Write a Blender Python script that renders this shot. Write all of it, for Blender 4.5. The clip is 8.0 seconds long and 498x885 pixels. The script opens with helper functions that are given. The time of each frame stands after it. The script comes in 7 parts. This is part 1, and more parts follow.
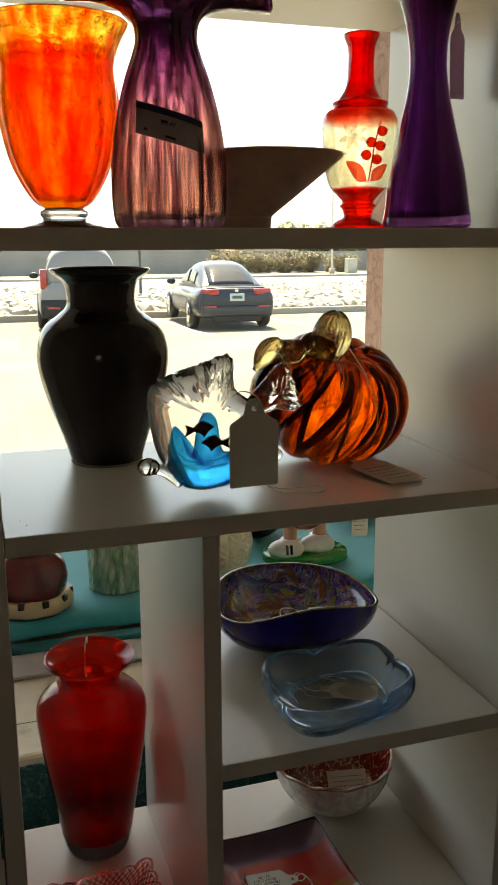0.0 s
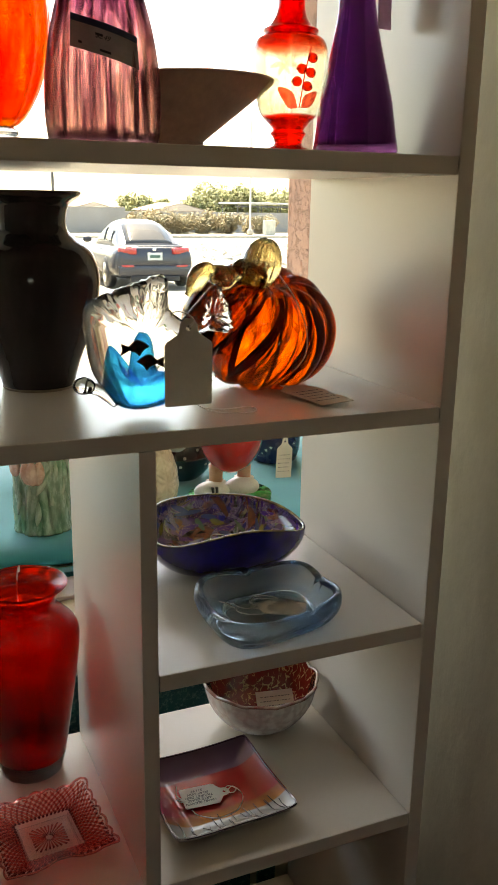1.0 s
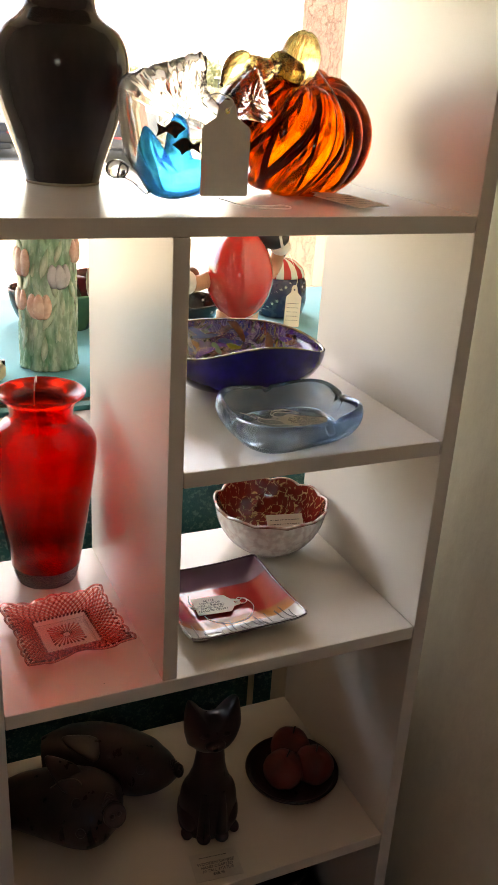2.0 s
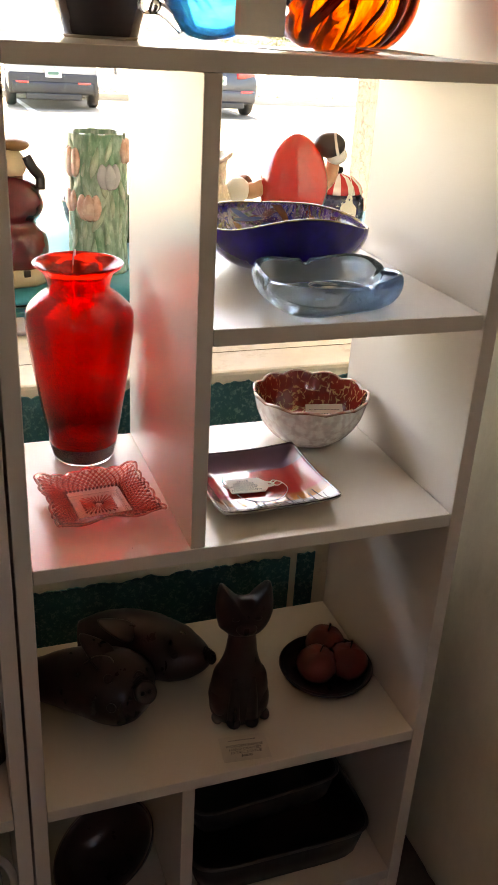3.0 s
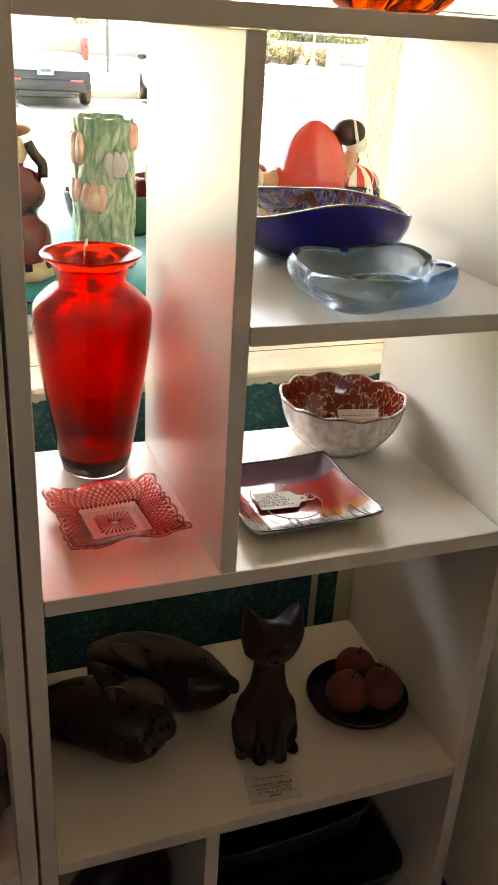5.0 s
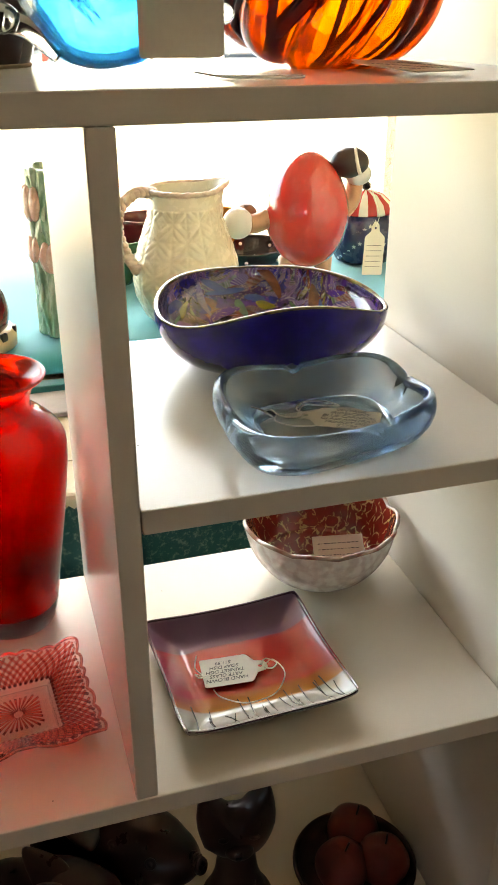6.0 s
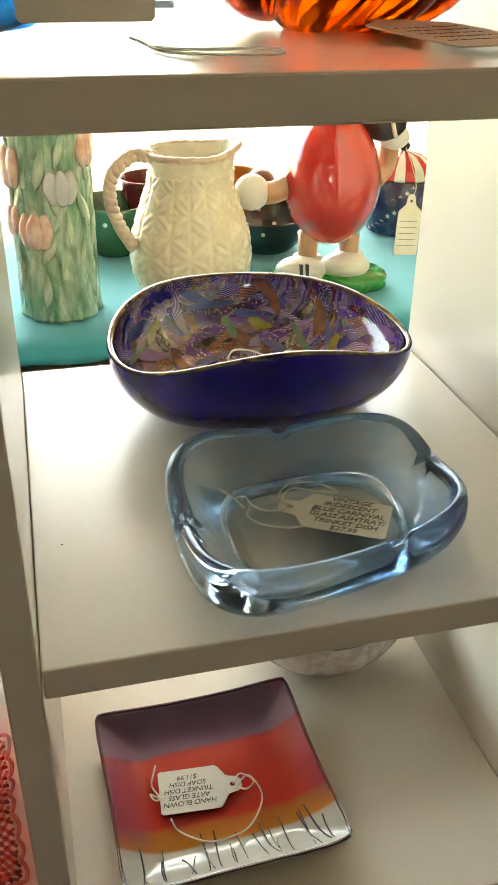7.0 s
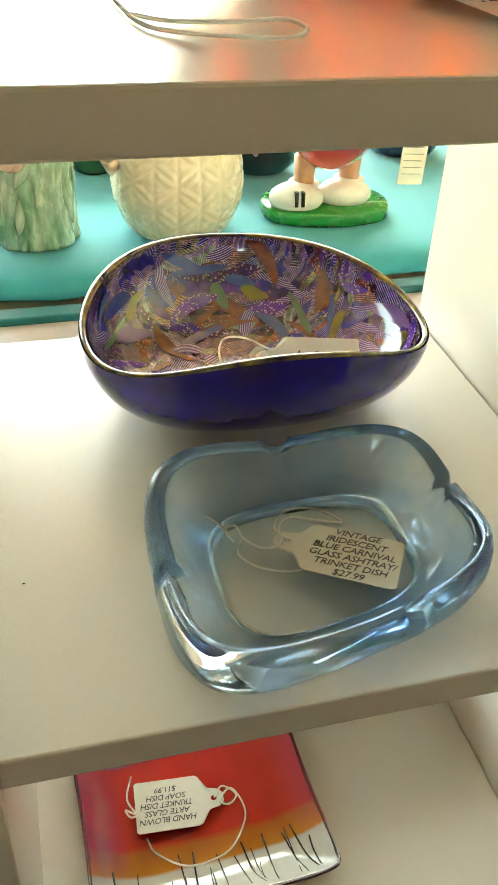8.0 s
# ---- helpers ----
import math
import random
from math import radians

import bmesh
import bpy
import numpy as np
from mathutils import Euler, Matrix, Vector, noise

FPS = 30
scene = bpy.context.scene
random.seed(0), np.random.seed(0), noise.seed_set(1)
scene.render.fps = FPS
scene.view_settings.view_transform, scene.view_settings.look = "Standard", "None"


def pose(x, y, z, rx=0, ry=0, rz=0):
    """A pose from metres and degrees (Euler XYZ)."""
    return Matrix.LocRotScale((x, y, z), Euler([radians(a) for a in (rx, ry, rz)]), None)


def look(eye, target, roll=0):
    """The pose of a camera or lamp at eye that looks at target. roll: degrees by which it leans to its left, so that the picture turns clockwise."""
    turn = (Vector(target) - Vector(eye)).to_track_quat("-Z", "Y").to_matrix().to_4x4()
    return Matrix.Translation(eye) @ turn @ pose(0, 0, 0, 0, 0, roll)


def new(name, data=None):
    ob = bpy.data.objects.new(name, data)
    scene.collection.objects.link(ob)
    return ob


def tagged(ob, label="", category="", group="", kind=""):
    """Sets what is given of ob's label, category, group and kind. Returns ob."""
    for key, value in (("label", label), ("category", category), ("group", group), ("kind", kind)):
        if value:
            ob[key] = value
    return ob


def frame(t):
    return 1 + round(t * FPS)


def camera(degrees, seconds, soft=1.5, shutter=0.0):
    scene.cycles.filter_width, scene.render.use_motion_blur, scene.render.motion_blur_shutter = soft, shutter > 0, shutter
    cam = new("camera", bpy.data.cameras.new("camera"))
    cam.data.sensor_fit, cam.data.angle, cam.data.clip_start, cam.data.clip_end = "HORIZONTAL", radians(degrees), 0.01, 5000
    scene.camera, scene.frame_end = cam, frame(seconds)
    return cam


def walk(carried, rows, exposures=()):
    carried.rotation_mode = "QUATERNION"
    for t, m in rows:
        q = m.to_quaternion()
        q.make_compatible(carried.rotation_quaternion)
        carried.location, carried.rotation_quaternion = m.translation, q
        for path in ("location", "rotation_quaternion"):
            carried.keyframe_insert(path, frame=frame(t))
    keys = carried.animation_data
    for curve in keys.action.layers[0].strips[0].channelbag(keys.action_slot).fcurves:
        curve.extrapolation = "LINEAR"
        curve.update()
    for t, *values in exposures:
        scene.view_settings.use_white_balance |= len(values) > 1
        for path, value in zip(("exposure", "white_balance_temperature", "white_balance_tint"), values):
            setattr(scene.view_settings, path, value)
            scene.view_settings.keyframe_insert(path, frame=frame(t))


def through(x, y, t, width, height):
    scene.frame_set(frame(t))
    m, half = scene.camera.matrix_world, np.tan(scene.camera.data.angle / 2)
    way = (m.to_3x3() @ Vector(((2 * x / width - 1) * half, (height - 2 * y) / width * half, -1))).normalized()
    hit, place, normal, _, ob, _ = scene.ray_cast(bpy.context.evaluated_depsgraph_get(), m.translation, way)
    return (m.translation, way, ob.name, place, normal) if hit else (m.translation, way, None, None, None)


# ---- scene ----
cam = camera(31.7, 8.0, soft=0.7)
PATH = [
    (0, (-0.022, -0.722, 1.447), (0.586, 1.129, 0.994), -0.2),
    (0.5, (-0.014, -0.729, 1.429), (0.667, 1.085, 0.934), -0.0),
    (1, (-0.047, -0.746, 1.411), (0.728, 1.019, 0.878), 1.0),
    (1.5, (-0.09, -0.751, 1.368), (0.754, 0.953, 0.751), 2.9),
    (1.7, (-0.097, -0.743, 1.349), (0.727, 0.944, 0.659), 3.4),
    (3, (-0.065, -0.788, 1.223), (0.572, 0.904, 0.369), 3.4),
    (3.5, (-0.088, -0.756, 1.168), (0.473, 0.946, 0.279), 4.6),
    (4, (-0.087, -0.741, 1.157), (0.435, 0.986, 0.295), 4.1),
    (4.5, (-0.092, -0.721, 1.159), (0.467, 0.998, 0.303), 5.1),
    (5, (-0.071, -0.68, 1.187), (0.582, 1.006, 0.332), 3.5),
    (6.3, (0.156, -0.422, 1.242), (0.623, 1.309, 0.355), -1.0),
    (6.5, (0.171, -0.387, 1.233), (0.61, 1.34, 0.325), -0.9),
    (7, (0.206, -0.307, 1.243), (0.638, 1.373, 0.247), 0.7),
    (7.5, (0.235, -0.234, 1.252), (0.658, 1.342, 0.095), 1.0),
    (8, (0.223, -0.214, 1.26), (0.667, 1.331, 0.071), 2.9),
]
EXPOSURES = [(0.0, 1.94, 8150, 5), (0.6, 2.24, 8250, 5), (1.5, 3.28, 8450, 16), (3.0, 3.93, 8500, 19), (5.0, 4.13, 8700, 12), (6.5, 3.95, 8780, 5), (7.2, 4.1, 8880, 0), (8.0, 4.4, 9080, -6)]
walk(cam, [(t, look(eye, target, roll)) for t, eye, target, roll in PATH], EXPOSURES)

# ---- light ----
world = bpy.data.worlds.new("sky")
scene.world = world
world.use_nodes = True
wn = world.node_tree
sky = wn.nodes.new("ShaderNodeTexSky")
sky.sky_type, sky.sun_disc = "NISHITA", False
SUN_EL, SUN_AZ = radians(60), radians(5)
sky.sun_elevation, sky.sun_rotation = SUN_EL, SUN_AZ
sky.air_density, sky.dust_density = 1.0, 2.0
back = wn.nodes["Background"]
back.inputs["Strength"].default_value = 0.14
sky_tc, sky_turn = wn.nodes.new("ShaderNodeTexCoord"), wn.nodes.new("ShaderNodeVectorRotate")
sky_turn.rotation_type = "X_AXIS"
sky_turn.inputs["Angle"].default_value = radians(1.1)
wn.links.new(sky_tc.outputs["Generated"], sky_turn.inputs["Vector"])
wn.links.new(sky_turn.outputs["Vector"], sky.inputs["Vector"])
wn.links.new(sky.outputs["Color"], back.inputs["Color"])
sun = new("sun", bpy.data.lights.new("sun", "SUN"))
sun.data.energy, sun.data.angle, sun.data.color = 5.0, radians(0.5), (1.0, 0.95, 0.86)
sun_dir = Vector((math.sin(SUN_AZ) * math.cos(SUN_EL), math.cos(SUN_AZ) * math.cos(SUN_EL), math.sin(SUN_EL)))
sun.matrix_world = look(sun_dir * 30, (0, 0, 0))

# ---- materials ----


def nodes_of(name):
    m = bpy.data.materials.new(name)
    m.use_nodes = True
    nt = m.node_tree
    return m, nt, nt.nodes["Principled BSDF"], nt.nodes["Material Output"]


def noise_node(nt, scale, detail=4.0, rough=0.55, kind="Object", stretch=None):
    tc = nt.nodes.new("ShaderNodeTexCoord")
    n = nt.nodes.new("ShaderNodeTexNoise")
    n.inputs["Scale"].default_value = scale
    n.inputs["Detail"].default_value = detail
    n.inputs["Roughness"].default_value = rough
    src = tc.outputs[kind]
    if stretch:
        mp = nt.nodes.new("ShaderNodeMapping")
        mp.inputs["Scale"].default_value = stretch
        nt.links.new(src, mp.inputs["Vector"])
        src = mp.outputs["Vector"]
    nt.links.new(src, n.inputs["Vector"])
    return n


def blend(nt, fac, a, b, kind="MIX"):
    n = nt.nodes.new("ShaderNodeMixRGB")
    n.blend_type = kind
    for sock, v in zip(n.inputs, (fac, a, b)):
        if isinstance(v, bpy.types.NodeSocket):
            nt.links.new(v, sock)
        elif isinstance(v, (int, float)):
            sock.default_value = v
        else:
            sock.default_value = (*v[:3], 1)
    return n.outputs["Color"]


def ramp(nt, fac, stops, interp="LINEAR"):
    n = nt.nodes.new("ShaderNodeValToRGB")
    n.color_ramp.interpolation = interp
    el = n.color_ramp.elements
    while len(el) < len(stops):
        el.new(0.5)
    for e, (p, c) in zip(el, stops):
        e.position = p
        e.color = (*c, 1) if not isinstance(c, (int, float)) else (c, c, c, 1)
    nt.links.new(fac, n.inputs["Fac"])
    return n.outputs["Color"]


def axis(nt, which, lo, hi, wobble=0.0, scale=20.0):
    """0 to 1 along one of the object's own axes, with an uneven edge."""
    tc = nt.nodes.new("ShaderNodeTexCoord")
    sp = nt.nodes.new("ShaderNodeSeparateXYZ")
    nt.links.new(tc.outputs["Object"], sp.inputs["Vector"])
    src = sp.outputs[which]
    if wobble:
        n = noise_node(nt, scale, 3)
        a = nt.nodes.new("ShaderNodeMath")
        a.operation = "MULTIPLY_ADD"
        nt.links.new(n.outputs["Fac"], a.inputs[0])
        a.inputs[1].default_value = wobble
        nt.links.new(src, a.inputs[2])
        src = a.outputs[0]
    mr = nt.nodes.new("ShaderNodeMapRange")
    mr.inputs["From Min"].default_value, mr.inputs["From Max"].default_value = lo, hi
    nt.links.new(src, mr.inputs["Value"])
    return mr.outputs["Result"]


def bump_to(nt, shader, height, strength=0.3, dist=0.002):
    b = nt.nodes.new("ShaderNodeBump")
    b.inputs["Strength"].default_value, b.inputs["Distance"].default_value = strength, dist
    nt.links.new(height, b.inputs["Height"])
    nt.links.new(b.outputs["Normal"], shader.inputs["Normal"])
    return b


def surface(name, color, rough=0.5, metal=0.0, vary=0.12, big=3.0, fine=60.0, bump=0.15, dist=0.001, color2=None, coat=0.0, spec=0.5, sheen=0.0,
            stretch=None, stain=None, island=0.0):
    """Opaque surface: base colour broken up at a large and a small scale, with fine relief."""
    m, nt, p, out = nodes_of(name)
    c2 = color2 or tuple(v * (1 - 2.2 * vary) for v in color)
    n1 = noise_node(nt, big, 5, stretch=stretch)
    n2 = noise_node(nt, fine, 4, stretch=stretch)
    f = ramp(nt, n1.outputs["Fac"], [(0.35, 0.0), (0.68, 1.0)])
    col = blend(nt, f, color, c2)
    g = ramp(nt, n2.outputs["Fac"], [(0.3, 1 - vary), (0.7, 1 + 0.0)])
    col = blend(nt, 1.0, col, g, "MULTIPLY")
    if stain:
        n3 = noise_node(nt, big * 2.3, 6, 0.7)
        col = blend(nt, ramp(nt, n3.outputs["Fac"], [(0.58, 0.0), (0.72, 1.0)]), col, stain)
    if island:
        gi = nt.nodes.new("ShaderNodeNewGeometry")
        col = blend(nt, 1.0, col, ramp(nt, gi.outputs["Random Per Island"], [(0.0, 1 - island), (1.0, 1.0)]), "MULTIPLY")
    nt.links.new(col, p.inputs["Base Color"])
    p.inputs["Metallic"].default_value = metal
    r = ramp(nt, n2.outputs["Fac"], [(0.2, max(rough - 0.06, 0.02)), (0.8, min(rough + 0.08, 1))])
    nt.links.new(r, p.inputs["Roughness"])
    p.inputs["Coat Weight"].default_value, p.inputs["Coat Roughness"].default_value = coat, 0.05
    p.inputs["Specular IOR Level"].default_value = spec
    p.inputs["Sheen Weight"].default_value = sheen
    if bump:
        bump_to(nt, p, n2.outputs["Fac"], bump, dist)
    return m


def glass(name, color=(1, 1, 1), rough=0.0, ior=1.46, see=0.4, shine=None, tint=None, height=None, strength=0.2, dist=0.001):
    """Coloured glass: it bends light, lets coloured light straight through, and mirrors at its surface."""
    m, nt, p, out = nodes_of(name)
    nt.nodes.remove(p)
    tr, re, gl = (nt.nodes.new("ShaderNodeBsdf" + k) for k in ("Transparent", "Refraction", "Glossy"))
    mx, fin = nt.nodes.new("ShaderNodeMixShader"), nt.nodes.new("ShaderNodeMixShader")
    lw, pw, sc = nt.nodes.new("ShaderNodeLayerWeight"), nt.nodes.new("ShaderNodeMath"), nt.nodes.new("ShaderNodeMath")
    lw.inputs["Blend"].default_value = 0.5
    pw.operation, sc.operation = "POWER", "MULTIPLY_ADD"
    f0 = (((shine or ior) - 1) / ((shine or ior) + 1)) ** 2
    pw.inputs[1].default_value, sc.inputs[1].default_value, sc.inputs[2].default_value = 4.5, 1 - f0, f0
    nt.links.new(lw.outputs["Facing"], pw.inputs[0])
    nt.links.new(pw.outputs[0], sc.inputs[0])
    col = tint(nt) if tint else None
    for n in (tr, re):
        if col is not None:
            nt.links.new(col, n.inputs["Color"])
        else:
            n.inputs["Color"].default_value = (*color, 1)
    re.inputs["Roughness"].default_value, re.inputs["IOR"].default_value = rough, ior
    gl.inputs["Roughness"].default_value = max(rough, 0.02)
    mx.inputs["Fac"].default_value = see
    nt.links.new(re.outputs[0], mx.inputs[1])
    nt.links.new(tr.outputs[0], mx.inputs[2])
    nt.links.new(sc.outputs[0], fin.inputs["Fac"])
    nt.links.new(mx.outputs[0], fin.inputs[1])
    nt.links.new(gl.outputs[0], fin.inputs[2])
    nt.links.new(fin.outputs[0], out.inputs["Surface"])
    if height:
        h = height(nt)
        for n in (re, gl):
            bump_to(nt, n, h, strength, dist)
    return m




def solid_glass(name, see, tint, ior=1.46):
    """Thick cast glass, with inner reflections, part of the light passing unbent."""
    m, nt, p, out = nodes_of(name)
    nt.nodes.remove(p)
    gl, tr, mx = nt.nodes.new("ShaderNodeBsdfGlass"), nt.nodes.new("ShaderNodeBsdfTransparent"), nt.nodes.new("ShaderNodeMixShader")
    col = tint(nt)
    nt.links.new(col, gl.inputs["Color"])
    nt.links.new(col, tr.inputs["Color"])
    gl.inputs["IOR"].default_value, gl.inputs["Roughness"].default_value = ior, 0.0
    mx.inputs["Fac"].default_value = see
    nt.links.new(gl.outputs[0], mx.inputs[1])
    nt.links.new(tr.outputs[0], mx.inputs[2])
    nt.links.new(mx.outputs[0], out.inputs["Surface"])
    return m


def laminate_mat():
    """Smooth satin melamine, slightly uneven in tone."""
    m, nt, p, out = nodes_of("white_laminate")
    n1, n2 = noise_node(nt, 2.6, 2), noise_node(nt, 700, 2)
    col = blend(nt, n1.outputs["Fac"], (0.83, 0.77, 0.67), (0.78, 0.715, 0.61))
    col = blend(nt, n2.outputs["Fac"], col, blend(nt, 1.0, col, (0.955, 0.95, 0.945), "MULTIPLY"))
    nt.links.new(col, p.inputs["Base Color"])
    p.inputs["Roughness"].default_value = 0.27
    return m


laminate = laminate_mat()
wall_paint = surface("textured_wall_paint", (0.90, 0.86, 0.70), 0.45, vary=0.05, big=6, fine=60, bump=0.4, dist=0.003, stretch=(1, 1, 0.6))
# Unseen walls, ceiling and floor: dark, reddish tones hold down and tint bounce light.
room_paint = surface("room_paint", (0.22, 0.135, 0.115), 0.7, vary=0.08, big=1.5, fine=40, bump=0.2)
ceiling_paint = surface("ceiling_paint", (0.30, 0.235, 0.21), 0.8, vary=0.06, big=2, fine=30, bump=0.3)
floor_vinyl = surface("floor_vinyl", (0.14, 0.095, 0.08), 0.55, vary=0.2, big=4, fine=90, bump=0.1)
cream_paint = surface("cream_wall_paint", (0.86, 0.78, 0.60), 0.55, vary=0.08, big=5, fine=50, bump=0.2, stain=(0.55, 0.45, 0.30))
cloth_teal = surface("teal_cloth", (0.02, 0.37, 0.44), 0.75, vary=0.12, big=4, fine=700, bump=0.25, dist=0.0005, sheen=0.3)
card = surface("tag_card", (0.80, 0.76, 0.66), 0.7, vary=0.04, big=30, fine=300, bump=0.05)
ink = surface("ink", (0.05, 0.04, 0.05), 0.6, vary=0.1, big=60, fine=200, bump=0)


def thin_fibre(name, color, through):
    """Cotton or thin paper: part of the light passes through it."""
    m = surface(name, color, 0.8, vary=0.10, big=80, fine=900, bump=0.2)
    nt = m.node_tree
    tl, mx = nt.nodes.new("ShaderNodeBsdfTranslucent"), nt.nodes.new("ShaderNodeMixShader")
    tl.inputs["Color"].default_value = (*color, 1)
    mx.inputs["Fac"].default_value = through
    nt.links.new(nt.nodes["Principled BSDF"].outputs[0], mx.inputs[1])
    nt.links.new(tl.outputs[0], mx.inputs[2])
    nt.links.new(mx.outputs[0], nt.nodes["Material Output"].inputs["Surface"])
    return m


string_mat = thin_fibre("cotton_string", (0.94, 0.91, 0.84), 0.55)
dark_wood = surface("dark_wood", (0.058, 0.020, 0.018), 0.30, vary=0.3, big=9, fine=60, bump=0.15, stretch=(1, 1, 0.25))
black_gloss = surface("black_ceramic", (0.020, 0.012, 0.014), 0.12, vary=0.2, big=14, fine=120, bump=0.05, color2=(0.035, 0.022, 0.024), coat=0.15, spec=0.3, stretch=(1, 1, 0.3))
soft_wood = surface("matt_brown_bowl", (0.62, 0.39, 0.29), 0.42, vary=0.15, big=20, fine=140, bump=0.1, stretch=(1, 0.3, 1))
chrome = surface("bright_metal", (0.7, 0.7, 0.7), 0.2, 1.0, vary=0.05, bump=0)
steel_pole = surface("painted_steel", (0.06, 0.06, 0.06), 0.5, vary=0.1)


def teal_sponge():
    """Rough teal paint dabbed over cream, with a ragged edge."""
    m, nt, p, out = nodes_of("dabbed_teal_paint")
    n = noise_node(nt, 140, 3, 0.7)
    n2 = noise_node(nt, 9, 4)
    col = blend(nt, ramp(nt, n.outputs["Fac"], [(0.52, 0.0), (0.66, 1.0)]), (0.012, 0.105, 0.110), (0.22, 0.36, 0.32))
    col = blend(nt, 0.35, col, ramp(nt, n2.outputs["Fac"], [(0.3, (0.01, 0.06, 0.07)), (0.7, (0.02, 0.16, 0.13))]))
    nt.links.new(col, p.inputs["Base Color"])
    p.inputs["Roughness"].default_value = 0.6
    bump_to(nt, p, n.outputs["Fac"], 0.5, 0.002)
    return m


teal_paint = teal_sponge()

# ---- mesh tools ----


def ob_from(name, bm, mat, smooth=True):
    me = bpy.data.meshes.new(name)
    bmesh.ops.recalc_face_normals(bm, faces=bm.faces)
    for f in bm.faces:
        f.smooth = smooth
    bm.to_mesh(me)
    bm.free()
    for mm in (mat if isinstance(mat, (list, tuple)) else [mat]):
        me.materials.append(mm)
    return new(name, me)


def part(name, bm, mat, parent, label="", smooth=True):
    ob = ob_from(name, bm, mat, smooth)
    ob.parent = parent
    return tagged(ob, label)


def thing(name, label, category, m, group="", kind=""):
    e = new(name)
    e.empty_display_size = 0.02
    e.matrix_world = m
    return tagged(e, label, category, group, kind)


def single(name, bm, mat, m, label, category, group="", kind="", smooth=True):
    ob = ob_from(name, bm, mat, smooth)
    ob.matrix_world = m
    return tagged(ob, label, category, group, kind)


def box(x0, x1, y0, y1, z0, z1, bevel=0.0, seg=2, bm=None):
    own = bm is None
    b = bmesh.new()
    vs = [b.verts.new((x, y, z)) for z in (z0, z1) for y in (y0, y1) for x in (x0, x1)]
    for f in ((0, 2, 3, 1), (4, 5, 7, 6), (0, 1, 5, 4), (2, 6, 7, 3), (0, 4, 6, 2), (1, 3, 7, 5)):
        b.faces.new([vs[i] for i in f])
    if bevel:
        bmesh.ops.bevel(b, geom=b.edges[:], offset=bevel, segments=seg, affect="EDGES", profile=0.5)
    if own:
        return b
    join(bm, b)
    return bm


def join(bm, b, m=None, mat=None):
    """Adds the bmesh b to bm and frees it."""
    base = {}
    for v in b.verts:
        base[v] = bm.verts.new(m @ v.co if m else v.co)
    for f in b.faces:
        try:
            nf = bm.faces.new([base[v] for v in f.verts])
            nf.material_index = f.material_index if mat is None else mat
        except ValueError:
            pass
    b.free()
    return bm


def spline(pts, n):
    """A smooth line of n points through the given ones (of any dimension)."""
    P = np.array(pts, float)
    P = np.vstack([2 * P[0] - P[1], P, 2 * P[-1] - P[-2]])
    k = len(P) - 3
    out = []
    for i in range(n):
        u = i / (n - 1) * k
        j = min(int(u), k - 1)
        t = u - j
        a, b, c, d = P[j:j + 4]
        out.append(0.5 * (2 * b + (c - a) * t + (2 * a - 5 * b + 4 * c - d) * t * t + (3 * b - a - 3 * c + d) * t ** 3))
    return np.array(out)


def ring_mesh(rings, closed_ring=True, cap_first=True, cap_last=True):
    """Skins a list of rings of points."""
    bm = bmesh.new()
    rows = [[bm.verts.new(p) for p in r] for r in rings]
    n = len(rows[0])
    for a, b in zip(rows, rows[1:]):
        for i in range(n if closed_ring else n - 1):
            j = (i + 1) % n
            bm.faces.new((a[i], a[j], b[j], b[i]))
    if cap_first:
        bm.faces.new(rows[0][::-1])
    if cap_last:
        bm.faces.new(rows[-1])
    return bm


def lathe(profile, seg=64, mod=None, lift=None):
    """Turns a line of (r, z) about z. mod(angle, r, z) gives a new radius, lift(angle, r, z) a new height."""
    rings = []
    for r, z in profile:
        ring = []
        for i in range(seg):
            a = 2 * math.pi * i / seg
            rr = mod(a, r, z) if mod else r
            zz = lift(a, r, z) if lift else z
            ring.append((rr * math.cos(a), rr * math.sin(a), zz))
        rings.append(ring)
    return ring_mesh(rings)


def vessel(outer, wall, floor, n=40, seg=64, mod=None, lift=None):
    """A hollow turned vessel: outer line from the base to the lip, wall thickness, height of its inside floor."""
    o = spline(outer, n)
    top_r, top_z = o[-1]
    inner = []
    for r, z in o[::-1]:
        if z < floor + 0.004:
            break
        inner.append((max(r - wall, 0.002), z))
    inner[0] = (top_r - wall * 0.75, top_z + 0.0002)
    line = [(max(o[0][0] - 0.004, 0.002), o[0][1])] + [tuple(p) for p in o] + [(top_r - wall * 0.35, top_z + wall * 0.4)] + inner
    r_end = inner[-1][0]
    line += [(r_end * 0.85, floor + 0.001), (r_end * 0.4, floor)]
    line = [(max(r, 0.001), z) for r, z in line]
    return lathe(line, seg, mod, lift)


def tube(points, radius, seg=8, n=None, closed=False):
    """A tube along a smooth line; radius is a number or a function of 0..1."""
    P = spline(points, n or max(len(points) * 6, 8))
    rings = []
    up = Vector((0.13, 0.21, 0.97))
    side = None
    for i, p in enumerate(P):
        q = P[min(i + 1, len(P) - 1)] - P[max(i - 1, 0)]
        t = Vector(q).normalized()
        if side is None:
            side = t.cross(up).normalized()
        side = (side - t * side.dot(t)).normalized()
        u2 = t.cross(side)
        r = radius(i / (len(P) - 1)) if callable(radius) else radius
        rings.append([Vector(p) + (side * math.cos(a) + u2 * math.sin(a)) * r for a in (2 * math.pi * k / seg for k in range(seg))])
    return ring_mesh(rings)


